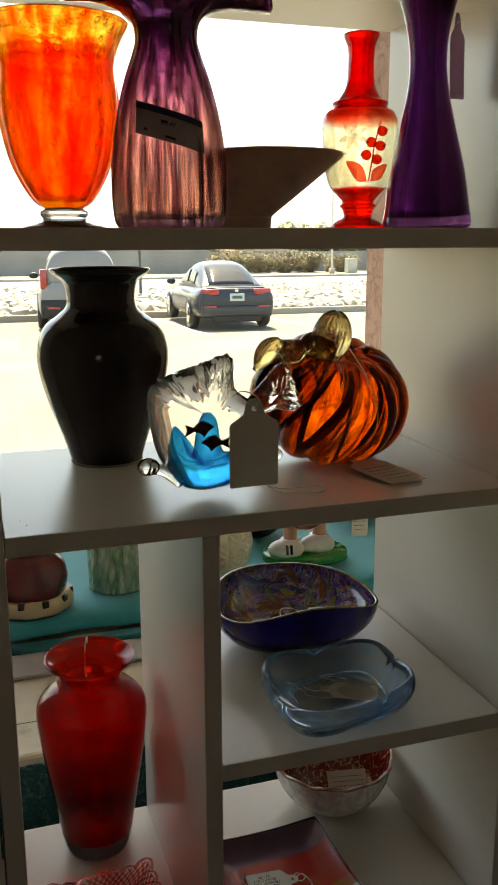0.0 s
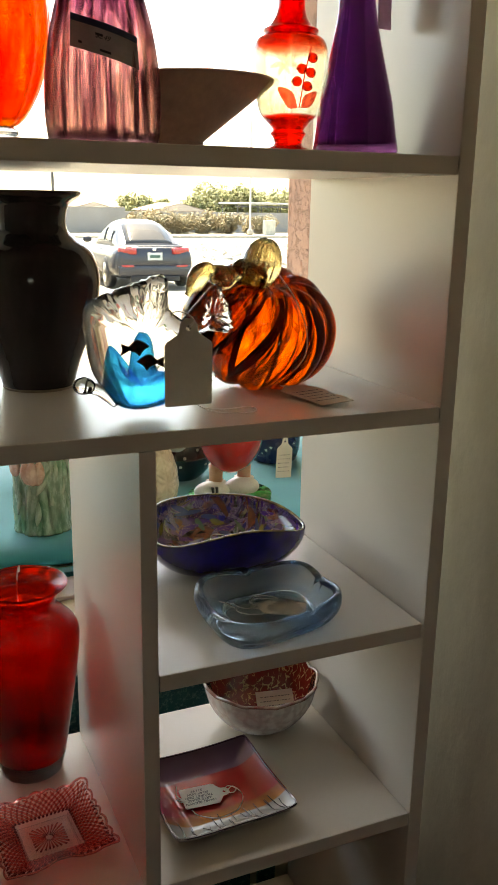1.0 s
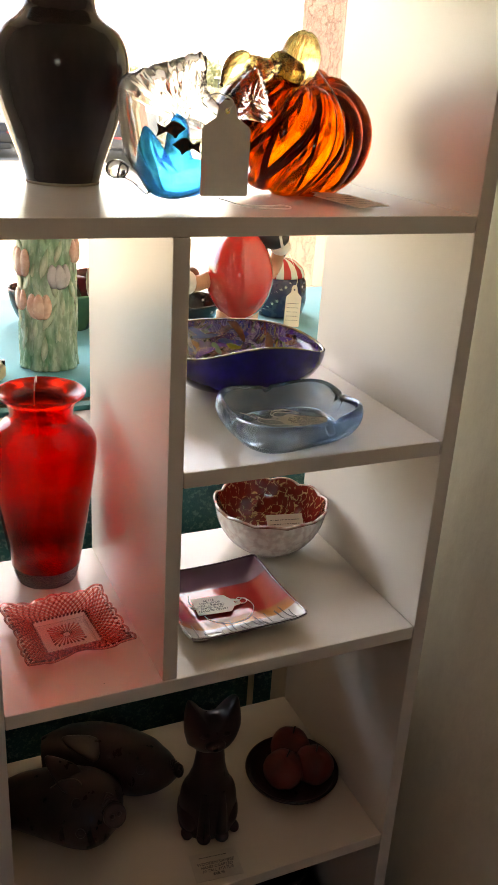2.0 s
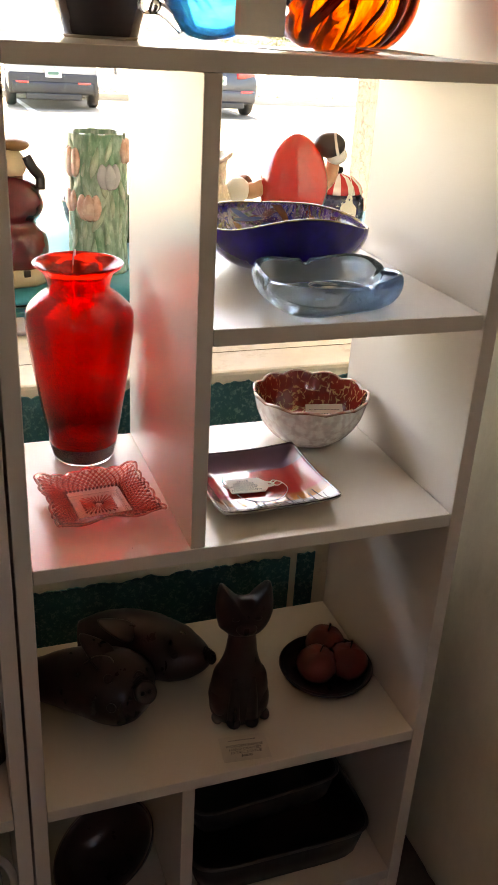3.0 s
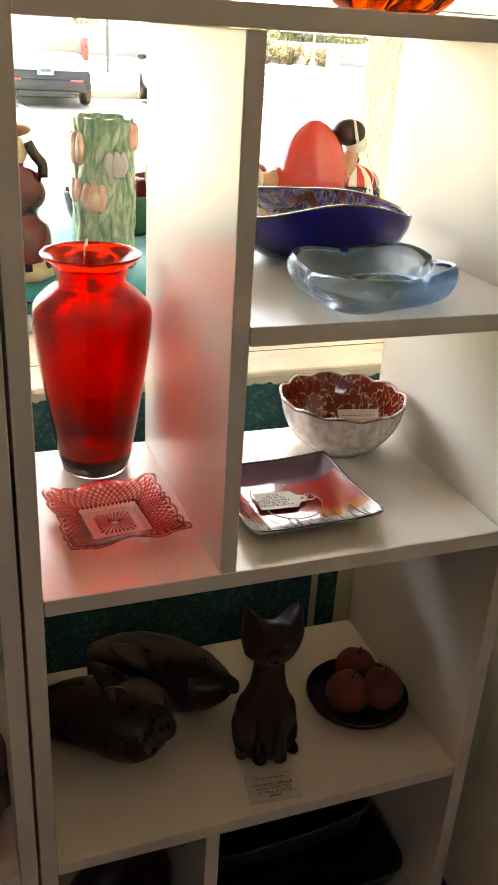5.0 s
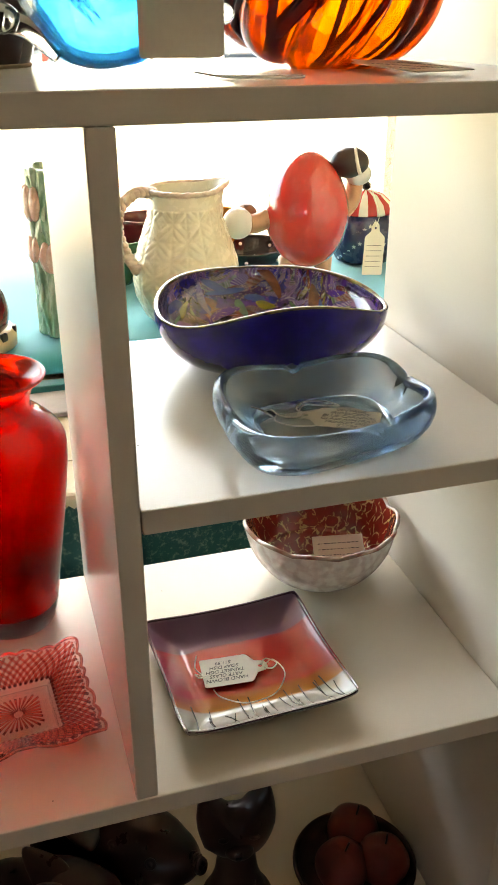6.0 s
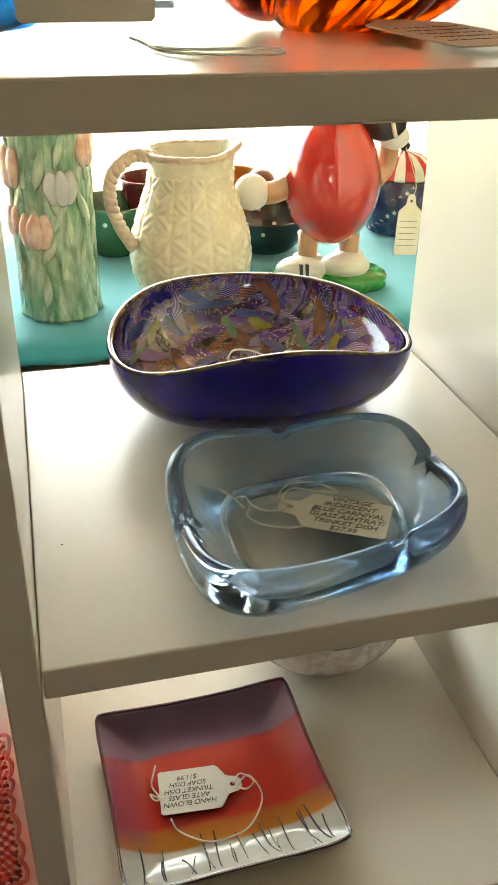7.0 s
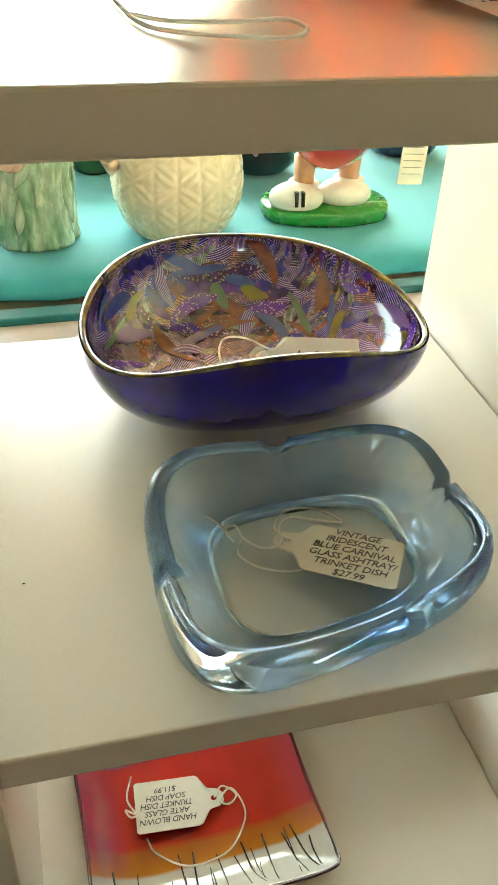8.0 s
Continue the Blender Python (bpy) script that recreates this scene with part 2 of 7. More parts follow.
def puff(outline, thick, rings=8, n=64, centre=None, power=0.5):
    """A pillow-like solid from an outline in x and z, thickest in the middle (y)."""
    o = spline(list(outline) + [outline[0]], n + 1)[:-1]
    c = np.array(centre) if centre else o.mean(axis=0)
    out = []
    for k in range(-rings, rings + 1):
        s = 1 - abs(k) / (rings + 0.3)
        sc = 1 - (1 - s) ** 1.6 if k else 1.0
        y = thick * (1 - sc ** 2.4) ** power * (1 if k > 0 else -1) if k else 0.0
        out.append([(c[0] + (p[0] - c[0]) * sc, y, c[1] + (p[1] - c[1]) * sc) for p in o])
    return ring_mesh(out)


def ball(r, loc=(0, 0, 0), scale=(1, 1, 1), u=24, v=14, mod=None):
    rings = []
    for j in range(1, v):
        ph = math.pi * j / v
        ring = []
        for i in range(u):
            a = 2 * math.pi * i / u
            d = Vector((math.sin(ph) * math.cos(a), math.sin(ph) * math.sin(a), -math.cos(ph)))
            k = r * (mod(d) if mod else 1)
            ring.append((loc[0] + d.x * k * scale[0], loc[1] + d.y * k * scale[1], loc[2] + d.z * k * scale[2]))
        rings.append(ring)
    return ring_mesh(rings)


def words(text, size, mat, parent, m, name="writing", label=""):
    """Real letters as a flat mesh, lying in the xy plane of the pose m."""
    cu = bpy.data.curves.new(name, "FONT")
    cu.body, cu.size, cu.extrude, cu.resolution_u = text, size, 0.00008, 2
    cu.shear, cu.space_character = 0.22, 0.94
    cu.align_x, cu.align_y, cu.space_line = "CENTER", "CENTER", 0.95
    tmp = bpy.data.objects.new("tmp", cu)
    scene.collection.objects.link(tmp)
    me = bpy.data.meshes.new_from_object(tmp.evaluated_get(bpy.context.evaluated_depsgraph_get()))
    bpy.data.objects.remove(tmp)
    me.materials.clear()
    me.materials.append(mat)
    ob = new(name, me)
    ob.parent = parent
    ob.matrix_basis = m
    return tagged(ob, label)


def bars(parent, m, width, height, lines, rnd, mat=None, name="writing"):
    """Lines of unreadable writing, as rows of small flat bars."""
    bm = bmesh.new()
    for k in range(lines):
        y = height / 2 - height * (k + 0.5) / lines
        x = -width / 2
        while x < width / 2 - 0.002:
            w = rnd.uniform(0.001, 0.0035)
            hgt = min(height / lines * rnd.uniform(0.09, 0.18), 0.0014)
            x1 = min(x + w, width / 2)
            box(x, x1, y - hgt / 2, y + hgt / 2, 0, 0.00012, bm=bm)
            x = x1 + rnd.uniform(0.0007, 0.002)
    ob = part(name, bm, mat or ink, parent, "rows of small dark handwriting", smooth=False)
    ob.matrix_basis = m
    return tagged(ob, "rows of small dark handwriting", kind="stuff")


def tag_outline(w, h, neck=0.32):
    """Outline of a shipping tag standing on its short side, hole end upwards."""
    x, n = w / 2, w * neck / 2
    return [(-x + 0.0015, 0), (x - 0.0015, 0), (x, 0.0015), (x, h * 0.70), (x * 0.93, h * 0.735), (x * 0.75, h * 0.755), (n * 1.5, h * 0.80), (n * 1.25, h * 0.86),
            (n * 1.05, h * 0.95), (n * 0.5, h), (-n * 0.5, h), (-n * 1.05, h * 0.95), (-n * 1.25, h * 0.86), (-n * 1.5, h * 0.80), (-x * 0.75, h * 0.755), (-x * 0.93, h * 0.735), (-x, h * 0.70), (-x, 0.0015)]


def price_tag(m, w, h, label, string_pts=None, rnd=None, text="", text_size=0.005, lines=0, flip=False, mat=None, world_pts=None):
    """A card tag in the xy plane of m, hole end towards +y, with its ring, writing and string."""
    t = thing("price_tag", label, "price tag", m)
    bm = bmesh.new()
    o = tag_outline(w, h)
    hy, hr = h * 0.89, w * 0.055
    n = len(o)
    hole = [(hr * math.cos(2 * math.pi * (k + 0.5) / n - math.pi / 2 - 0.3), hy + hr * math.sin(2 * math.pi * (k + 0.5) / n - math.pi / 2 - 0.3)) for k in range(n)]
    rings = [[(x, y, 0.0) for x, y in hole], [(x, y, 0.0) for x, y in o], [(x, y, 0.0006) for x, y in o], [(x, y, 0.0006) for x, y in hole]]
    rows = [[bm.verts.new(p) for p in r] for r in rings]
    for a, b in zip(rows, rows[1:] + rows[:1]):
        for i in range(n):
            bm.faces.new((a[i], a[(i + 1) % n], b[(i + 1) % n], b[i]))
    part("card", bm, mat or card, t, smooth=False)
    if text:
        words(text, text_size, ink, t, pose(0, h * 0.37, 0.0008, 0, 0, 180 if flip else 0) @ pose(0, 0, 0, 0, 0, 90 if flip is None else 0))
    elif lines:
        bars(t, pose(0, h * 0.36, 0.0007), w * 0.75, h * 0.5, lines, rnd)
    if world_pts:
        inv = m.inverted()
        string_pts = [tuple(inv @ Vector(p)) for p in world_pts]
    if string_pts:
        part("string", tube(string_pts, 0.00065, 6, n=len(string_pts) * 10), string_mat, t, "twisted white cotton string")
    return t
# ---- the room ----
Z_A, Z_B, Z_C, Z_D, Z_E, Z_F, Z_TOP = 1.456, 1.204, 0.952, 0.700, 0.354, 0.075, 1.708
DEPTH, TH, X_R = 0.316, 0.018, 0.501


def wall(name, x0, x1, y0, y1, z0, z1, mat, label, bevel=0.0):
    return single(name, box(x0, x1, y0, y1, z0, z1, bevel), mat, Matrix(), label, name.split("_")[0], kind="structure", smooth=False)


wall("floor", -3.2, 2.2, -3.6, 1.6, -0.12, 0.0, floor_vinyl, "dark brown vinyl shop floor")
wall("ceiling", -3.2, 2.2, -3.6, 1.6, 2.7, 2.82, ceiling_paint, "plain dull brown shop ceiling, toned down to limit bounce light")
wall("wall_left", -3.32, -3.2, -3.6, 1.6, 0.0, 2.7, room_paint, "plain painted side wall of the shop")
# Gap between these rear wall pieces is added, unseen, to light the shelf fronts.
wall("wall_back_low", -3.32, 0.69, -3.72, -3.6, 0.0, 1.38, room_paint, "plain painted rear wall under an added light opening")
wall("wall_back_high", -3.32, 0.69, -3.72, -3.6, 1.85, 2.7, room_paint, "plain painted rear wall over an added light opening")
wall("wall_back_a", -3.32, -1.30, -3.72, -3.6, 1.38, 1.85, room_paint, "plain painted rear wall beside an added light opening")
wall("wall_back_b", -0.78, 0.69, -3.72, -3.6, 1.38, 1.85, room_paint, "plain painted rear wall beside an added light opening")


def relief_wall():
    """The plastered wall beside the shelves, with a hand-trowelled relief."""
    bm = bmesh.new()
    y0, y1, z0, z1, ny, nz = -0.9, 0.36, 0.0, 2.7, 130, 260
    grid = []
    for j in range(nz + 1):
        row = []
        for i in range(ny + 1):
            y, z = y0 + (y1 - y0) * i / ny, z0 + (z1 - z0) * j / nz
            a = noise.noise(Vector((y * 22, z * 11, 3))) + 0.6 * noise.noise(Vector((y * 55, z * 26, 9)))
            d = 0.0022 * max(0.0, a) + 0.0012 * noise.noise(Vector((y * 6, z * 3, 1)))
            row.append(bm.verts.new((0.597 - d, y, z)))
        grid.append(row)
    for a, b in zip(grid, grid[1:]):
        for i in range(ny):
            bm.faces.new((a[i], b[i], b[i + 1], a[i + 1]))
    rim = grid[0] + [r[-1] for r in grid[1:]] + grid[-1][-2::-1] + [r[0] for r in grid[-2:0:-1]]
    far = [bm.verts.new((0.69, v.co.y, v.co.z)) for v in rim]
    for i in range(len(rim)):
        j = (i + 1) % len(rim)
        bm.faces.new((rim[i], rim[j], far[j], far[i]))
    bm.faces.new(far)
    return single("wall_right", bm, wall_paint, Matrix(), "cream wall with rough hand-trowelled plaster relief", "wall", kind="structure")


relief_wall()
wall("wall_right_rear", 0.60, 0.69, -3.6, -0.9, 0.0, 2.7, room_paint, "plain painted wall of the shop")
wall("wall_bay_back", 0.692, 1.72, 0.26, 0.36, 0.0, 2.7, cream_paint, "cream wall closing the window bay")
wall("wall_bay_side", 1.60, 1.72, 0.36, 1.6, 0.0, 2.7, cream_paint, "cream side wall of the window bay")

# low wall under the shop window, with its painted bands
low = wall("wall_window", -3.2, 1.6, 0.43, 1.60, 0.0, 0.735, cream_paint, "cream low wall under the shop window with teal bands", 0.006)


def ragged_band(z0, z1, x0, x1, name, seed):
    rnd = random.Random(seed)
    n = int((x1 - x0) / 0.006)
    top = [z1 + 0.005 * noise.noise(Vector((k * 0.21, seed, 0))) + rnd.uniform(-0.0025, 0.0025) for k in range(n + 1)]
    rings = [[(x0 + (x1 - x0) * k / n, y, z) for y, z in ((0.429, z0), (0.4255, z0), (0.4255, top[k]), (0.429, top[k]))] for k in range(n + 1)]
    ob = part(name, ring_mesh(rings), teal_paint, low, "roughly dabbed teal paint band", smooth=False)
    return ob


ragged_band(0.58, 0.718, -0.9, 1.3, "painted_band", 4)
ragged_band(0.02, 0.374, -0.9, 0.484, "painted_band", 7)
ragged_band(0.02, 0.378, 0.498, 0.532, "painted_band", 9)
# Thin raised strip draws the sill joint, its shadow put into the dark colour.
part("sill_joint", box(-3.1, 1.55, 0.5185, 0.5195, 0.735, 0.7358), surface("joint_shadow_line", (0.30, 0.24, 0.15), 0.8), low, "thin dark joint line along the sill", smooth=False)

# display deck with its cloth
deck = single("display_deck", box(-1.6, 1.45, 0.815, 1.46, 0.737, 0.772, 0.003), surface("deck_board", (0.10, 0.06, 0.05), 0.6), Matrix(), "dark low board deck standing in the shop window", "display deck", kind="structure", smooth=False)


def cloth():
    bm = bmesh.new()
    n = 220
    prof = [(0.0, 1.455, 0.7765), (0.0, 1.2, 0.7765), (0.0, 0.95, 0.7765), (0, 0.855, 0.7768), (0.1, 0.825, 0.7762), (0.25, 0.803, 0.7735), (0.45, 0.790, 0.7680), (0.7, 0.783, 0.7610), (1.0, 0.778, 0.7530)]
    rings = []
    for k in range(n + 1):
        x = -1.55 + 2.95 * k / n
        f = noise.noise(Vector((x * 9, 0.3, 0))) + 0.5 * noise.noise(Vector((x * 21, 4, 0)))
        top = 0.0016 * max(0, noise.noise(Vector((x * 4, 7, 0))))
        line = [(x, y - 0.010 * w * f, z + top * (1 - w)) for w, y, z in prof]
        rings.append(line + [(p[0], p[1] + 0.0012, p[2] - 0.0012) for p in line[::-1]])
    return single("display_cloth", ring_mesh(rings), cloth_teal, Matrix(), "teal cloth spread over the window display deck", "cloth")


cloth()

single("display_fascia", box(-1.6, 1.45, 0.738, 0.764, 0.7362, 0.7515, 0.002), surface("teal_board_paint", (0.012, 0.20, 0.22), 0.5, vary=0.15, big=6, fine=80, bump=0.15), Matrix(), "dark teal painted board along the display front", "board", kind="structure", smooth=False)
single("display_ledge", box(-1.6, 1.45, 0.655, 0.7365, 0.7362, 0.7435, 0.002), surface("mauve_board", (0.50, 0.44, 0.42), 0.45, vary=0.1, big=5, fine=90, bump=0.1), Matrix(), "pale grey ledge board before the display", "board", kind="structure", smooth=False)

# window: frame, pane, outer pier
frame_mat = surface("tan_frame_paint", (0.62, 0.44, 0.30), 0.5, vary=0.06, big=8, fine=90, bump=0.1)
win = thing("window_1", "large shop window with a tan painted frame", "window", pose(0, 1.5, 0), kind="structure")
part("window_sill", box(-3.15, 1.207, -0.04, 0.06, 0.737, 0.755, 0.004), frame_mat, win, smooth=False)
part("window_frame", box(1.212, 1.598, -0.10, 0.06, 0.737, 2.69, 0.004), frame_mat, win, "tan painted jamb", smooth=False)
part("window_frame", box(-3.15, 1.207, -0.04, 0.06, 2.6, 2.69, 0.004), frame_mat, win, smooth=False)
part("window_frame", box(-3.19, -3.155, -0.04, 0.06, 0.737, 2.69, 0.004), frame_mat, win, smooth=False)
pane_mat = glass("window_glass", (0.96, 0.98, 0.97), see=1.0, ior=1.3)
pane = part("pane", box(-3.15, 1.157, 0.0, 0.006, 0.757, 2.597), pane_mat, win, "clear window pane", smooth=False)
pane.visible_shadow = False
part("side_board", box(1.160, 1.205, -0.085, 0.060, 0.757, 1.230, 0.003), frame_mat, win, "short tan board beside the pane", smooth=False)


def stucco_mat():
    m, nt, p, out = nodes_of("pink_stucco")
    n = noise_node(nt, 26, 5, 0.6)
    n2 = noise_node(nt, 90, 3)
    edge = ramp(nt, n.outputs["Fac"], [(0.47, 0.0), (0.50, 1.0), (0.53, 0.0)])
    col = blend(nt, edge, (0.31, 0.19, 0.15), (0.11, 0.055, 0.04))
    col = blend(nt, 0.25, col, ramp(nt, n2.outputs["Fac"], [(0.3, (0.20, 0.12, 0.10)), (0.7, (0.35, 0.235, 0.195))]))
    nt.links.new(col, p.inputs["Base Color"])
    p.inputs["Roughness"].default_value = 0.85
    bump_to(nt, p, ramp(nt, n.outputs["Fac"], [(0.44, 0.0), (0.52, 1.0)]), 0.8, 0.006)
    return m


stucco = stucco_mat()
single("stucco_pier", box(1.405, 1.95, 1.78, 2.25, -0.15, 2.60, 0.012, 3), stucco, Matrix(), "pink rough stucco pier outside the shop window", "pier", kind="structure", smooth=False)
# Out-of-view canopy, added to keep sun off the pier and window display.
single("canopy", box(-8, 8, 1.62, 2.7, 2.62, 2.9, 0.01), room_paint, Matrix(), "unseen flat canopy added to shade the shop front", "canopy", kind="structure", smooth=False)

# ---- the two shelving units ----


def panel(name, parent, x0, x1, y0, y1, z0, z1, label=""):
    return part(name, box(x0, x1, y0, y1, z0, z1, 0.0012, 2), laminate, parent, label, smooth=False)


def shelving(x_left, x_right, m):
    u = thing("shelving_unit", "tall white laminate open-backed shelving unit", "shelving unit", m, group="shelving units")
    panel("side_panel", u, x_left - TH, x_left, 0, DEPTH, 0, Z_TOP)
    panel("side_panel", u, x_right, x_right + TH, 0, DEPTH, 0, Z_TOP)
    e = 0.0004
    for z in (Z_TOP, Z_A, Z_B, Z_D, Z_E, Z_F):
        panel("shelf", u, x_left + e, x_right - e, 0.0008, DEPTH - 0.001, z - TH, z)
    return u


main_unit = shelving(0.0, X_R, Matrix())
panel("divider", main_unit, 0.171, 0.188, 0.0016, DEPTH - 0.002, Z_D + 0.0003, Z_B - TH - 0.0003)
panel("shelf", main_unit, 0.1886, X_R - 0.0020, 0.001, 0.329, Z_C - TH, Z_C, "adjustable shelf with a fine gap at its ends")
panel("divider", main_unit, 0.170, 0.187, 0.0016, DEPTH - 0.002, Z_F + 0.0003, Z_E - TH - 0.0003)
panel("kickboard", main_unit, 0.001, X_R - 0.001, 0.02, 0.038, 0.0, Z_F - TH - 0.0004)
left_unit = shelving(-0.537, -0.039, Matrix())
panel("divider", left_unit, -0.230, -0.213, 0.0016, DEPTH - 0.002, Z_D + 0.0003, Z_B - TH - 0.0003)
panel("kickboard", left_unit, -0.536, -0.040, 0.02, 0.038, 0.0, Z_F - TH - 0.0004)
# ---- glass colours ----
rng = random.Random(11)


def streak_tint(c1, c2, scale, stretch, lo=0.4, hi=0.62, z=None):
    def make(nt):
        n = noise_node(nt, scale, 4, 0.6, stretch=stretch)
        col = ramp(nt, n.outputs["Fac"], [(lo, c1), (hi, c2)])
        if z:
            col = blend(nt, 1.0, col, ramp(nt, axis(nt, 2, z[0], z[1], 0.012, 14), z[2]), "MULTIPLY")
        return col
    return make


def bubbles(nt):
    tc = nt.nodes.new("ShaderNodeTexCoord")
    v = nt.nodes.new("ShaderNodeTexVoronoi")
    v.inputs["Scale"].default_value = 85
    nt.links.new(tc.outputs["Object"], v.inputs["Vector"])
    return ramp(nt, v.outputs["Distance"], [(0.0, 1.0), (0.28, 0.75), (0.34, 0.0)])


def ripple(scale, stretch=None):
    def make(nt):
        return noise_node(nt, scale, 3, stretch=stretch).outputs["Fac"]
    return make


clear_glass = glass("clear_glass", (0.97, 0.975, 0.96), ior=1.5, see=0.06)
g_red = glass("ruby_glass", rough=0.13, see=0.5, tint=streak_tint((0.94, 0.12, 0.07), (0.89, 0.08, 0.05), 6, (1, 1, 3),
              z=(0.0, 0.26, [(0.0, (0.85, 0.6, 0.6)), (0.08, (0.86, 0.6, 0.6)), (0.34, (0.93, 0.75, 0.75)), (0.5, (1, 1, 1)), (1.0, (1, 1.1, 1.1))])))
g_red2 = glass("deep_ruby_glass", rough=0.15, see=0.65, tint=streak_tint((0.93, 0.10, 0.06), (0.87, 0.07, 0.05), 6, (1, 1, 3), z=(0.0, 0.25, [(0.0, (0.85, 0.8, 0.8)), (0.3, (0.72, 0.6, 0.6)), (0.42, (1, 1, 1))])))
g_orange = glass("orange_bubble_glass", see=0.45, height=bubbles, strength=0.8, dist=0.003,
                 tint=streak_tint((1.0, 0.66, 0.14), (0.95, 0.22, 0.03), 75, (1, 1, 0.14), 0.40, 0.60, z=(0.0, 0.195, [(0.0, (1, 0.9, 0.9)), (0.7, (1, 0.95, 1)), (0.845, (1, 0.6, 0.6)), (0.865, (1.0, 1.2, 1.5)), (1, (1.0, 1.1, 1.4))])))
g_purple = glass("amethyst_ribbed_glass", see=0.35, height=ripple(30, (1, 1, 0.1)), strength=0.5, dist=0.004,
                 tint=streak_tint((0.97, 0.80, 0.72), (0.30, 0.16, 0.20), 120, (1, 1, 0.04), 0.46, 0.57, z=(0.0, 0.21, [(0.0, (0.35, 0.25, 0.35)), (0.05, (0.45, 0.35, 0.45)), (0.10, (1, 1, 1)), (0.45, (1, 0.93, 0.97)), (0.7, (0.80, 0.60, 0.86)), (0.82, (0.42, 0.24, 0.50)), (1.0, (0.28, 0.14, 0.34))])))
g_violet = glass("dark_violet_glass", see=0.5, height=ripple(60), strength=0.2, tint=streak_tint((0.50, 0.29, 0.53), (0.37, 0.19, 0.38), 14, (1, 1, 0.4)))
g_amber = glass("amber_swirl_glass", see=0.42, height=ripple(30, (1, 1, 0.3)), strength=0.3, dist=0.002, tint=streak_tint((0.92, 0.32, 0.06), (0.48, 0.07, 0.012), 42, (1.3, 1.3, 0.3), 0.42, 0.62))
g_dark_amber = glass("brown_swirl_glass", (0.16, 0.045, 0.02), see=0.4)
g_stem = glass("pale_gold_glass", (0.80, 0.70, 0.44), see=0.25, height=ripple(120, (1, 0.1, 1)), strength=0.4)
g_blue = solid_glass("ice_blue_glass", 0.05, streak_tint((0.92, 0.97, 1.0), (0.72, 0.86, 1.0), 18, (1, 1, 1)), 1.5)
g_blue_base = solid_glass("ice_blue_base_glass", 0.80, streak_tint((0.95, 0.975, 1.0), (0.86, 0.93, 0.99), 18, (1, 1, 1)), 1.2)
g_pink = glass("pink_pressed_glass", (1.0, 0.965, 0.945), see=0.85)
g_sky = glass("turquoise_glass", see=0.7, height=bubbles, strength=0.9, tint=streak_tint((0.07, 0.68, 0.97), (0.03, 0.47, 0.90), 40, (1, 1, 1)))


def decal_tint(nt):
    return ramp(nt, axis(nt, 2, 0.0, 0.19, 0.004, 30), [(0.0, (0.85, 0.06, 0.04)), (0.185, (0.88, 0.07, 0.04)), (0.225, (0.88, 0.10, 0.05)), (0.235, (0.97, 0.93, 0.82)), (0.56, (0.98, 0.94, 0.84)), (0.60, (0.9, 0.35, 0.2)), (0.64, (0.86, 0.06, 0.04)), (1.0, (0.88, 0.06, 0.04))], "LINEAR")


g_decal = glass("ruby_and_clear_glass", see=0.4, tint=decal_tint)

# ---- top shelf ----
RIB = 2 * math.pi


def footed_vase():
    m = pose(0.087, 0.205, Z_A)
    t = thing("footed_vase", "orange bubbled glass vase with an amber rim and clear foot", "vase", m)
    prof = [(0.010, 0.018), (0.029, 0.028), (0.048, 0.062), (0.0570, 0.102), (0.0580, 0.128), (0.0560, 0.152), (0.0600, 0.173), (0.071, 0.193)]
    ribs = lambda a, r, z: r * (1 + 0.022 * math.cos(14 * a + 8 * z) * max(0.0, min(1, (0.17 - z) / 0.05)))
    part("bowl", vessel(prof, 0.0045, 0.028, 44, 112, ribs), g_orange, t)
    foot = [(0.004, 0.0), (0.042, 0.0), (0.043, 0.002), (0.036, 0.0045), (0.022, 0.008), (0.0215, 0.012), (0.024, 0.0145), (0.024, 0.018), (0.018, 0.0215), (0.004, 0.0215)]
    part("foot", lathe(foot, 48), clear_glass, t, "clear round glass foot")
    return t


def ribbed_vase():
    m = pose(0.1715, 0.10, Z_A)
    t = thing("ribbed_vase", "amethyst ribbed glass vase with a ruffled flaring mouth", "vase", m)
    prof = [(0.046, 0.0), (0.0500, 0.008), (0.0515, 0.030), (0.0500, 0.065), (0.0450, 0.100), (0.0375, 0.130), (0.0300, 0.152), (0.0275, 0.166), (0.033, 0.182), (0.056, 0.198), (0.086, 0.206)]
    ribs = lambda a, r, z: r * (1 + 0.045 * (1 - min(1, abs(z - 0.06) / 0.14)) * math.cos(20 * a)) * (1 + (0.12 * math.cos(4 * a + 0.4) * max(0, (z - 0.18) / 0.025)))
    ruff = lambda a, r, z: z - (0.012 * math.cos(4 * a + 0.4) + 0.004 * math.cos(7 * a)) * max(0, (r - 0.035) / 0.05) * (1 if z > 0.17 else 0)
    part("body", vessel(prof, 0.0035, 0.008, 56, 160, ribs, ruff), g_purple, t)
    st = thing_sticker(t)
    return t


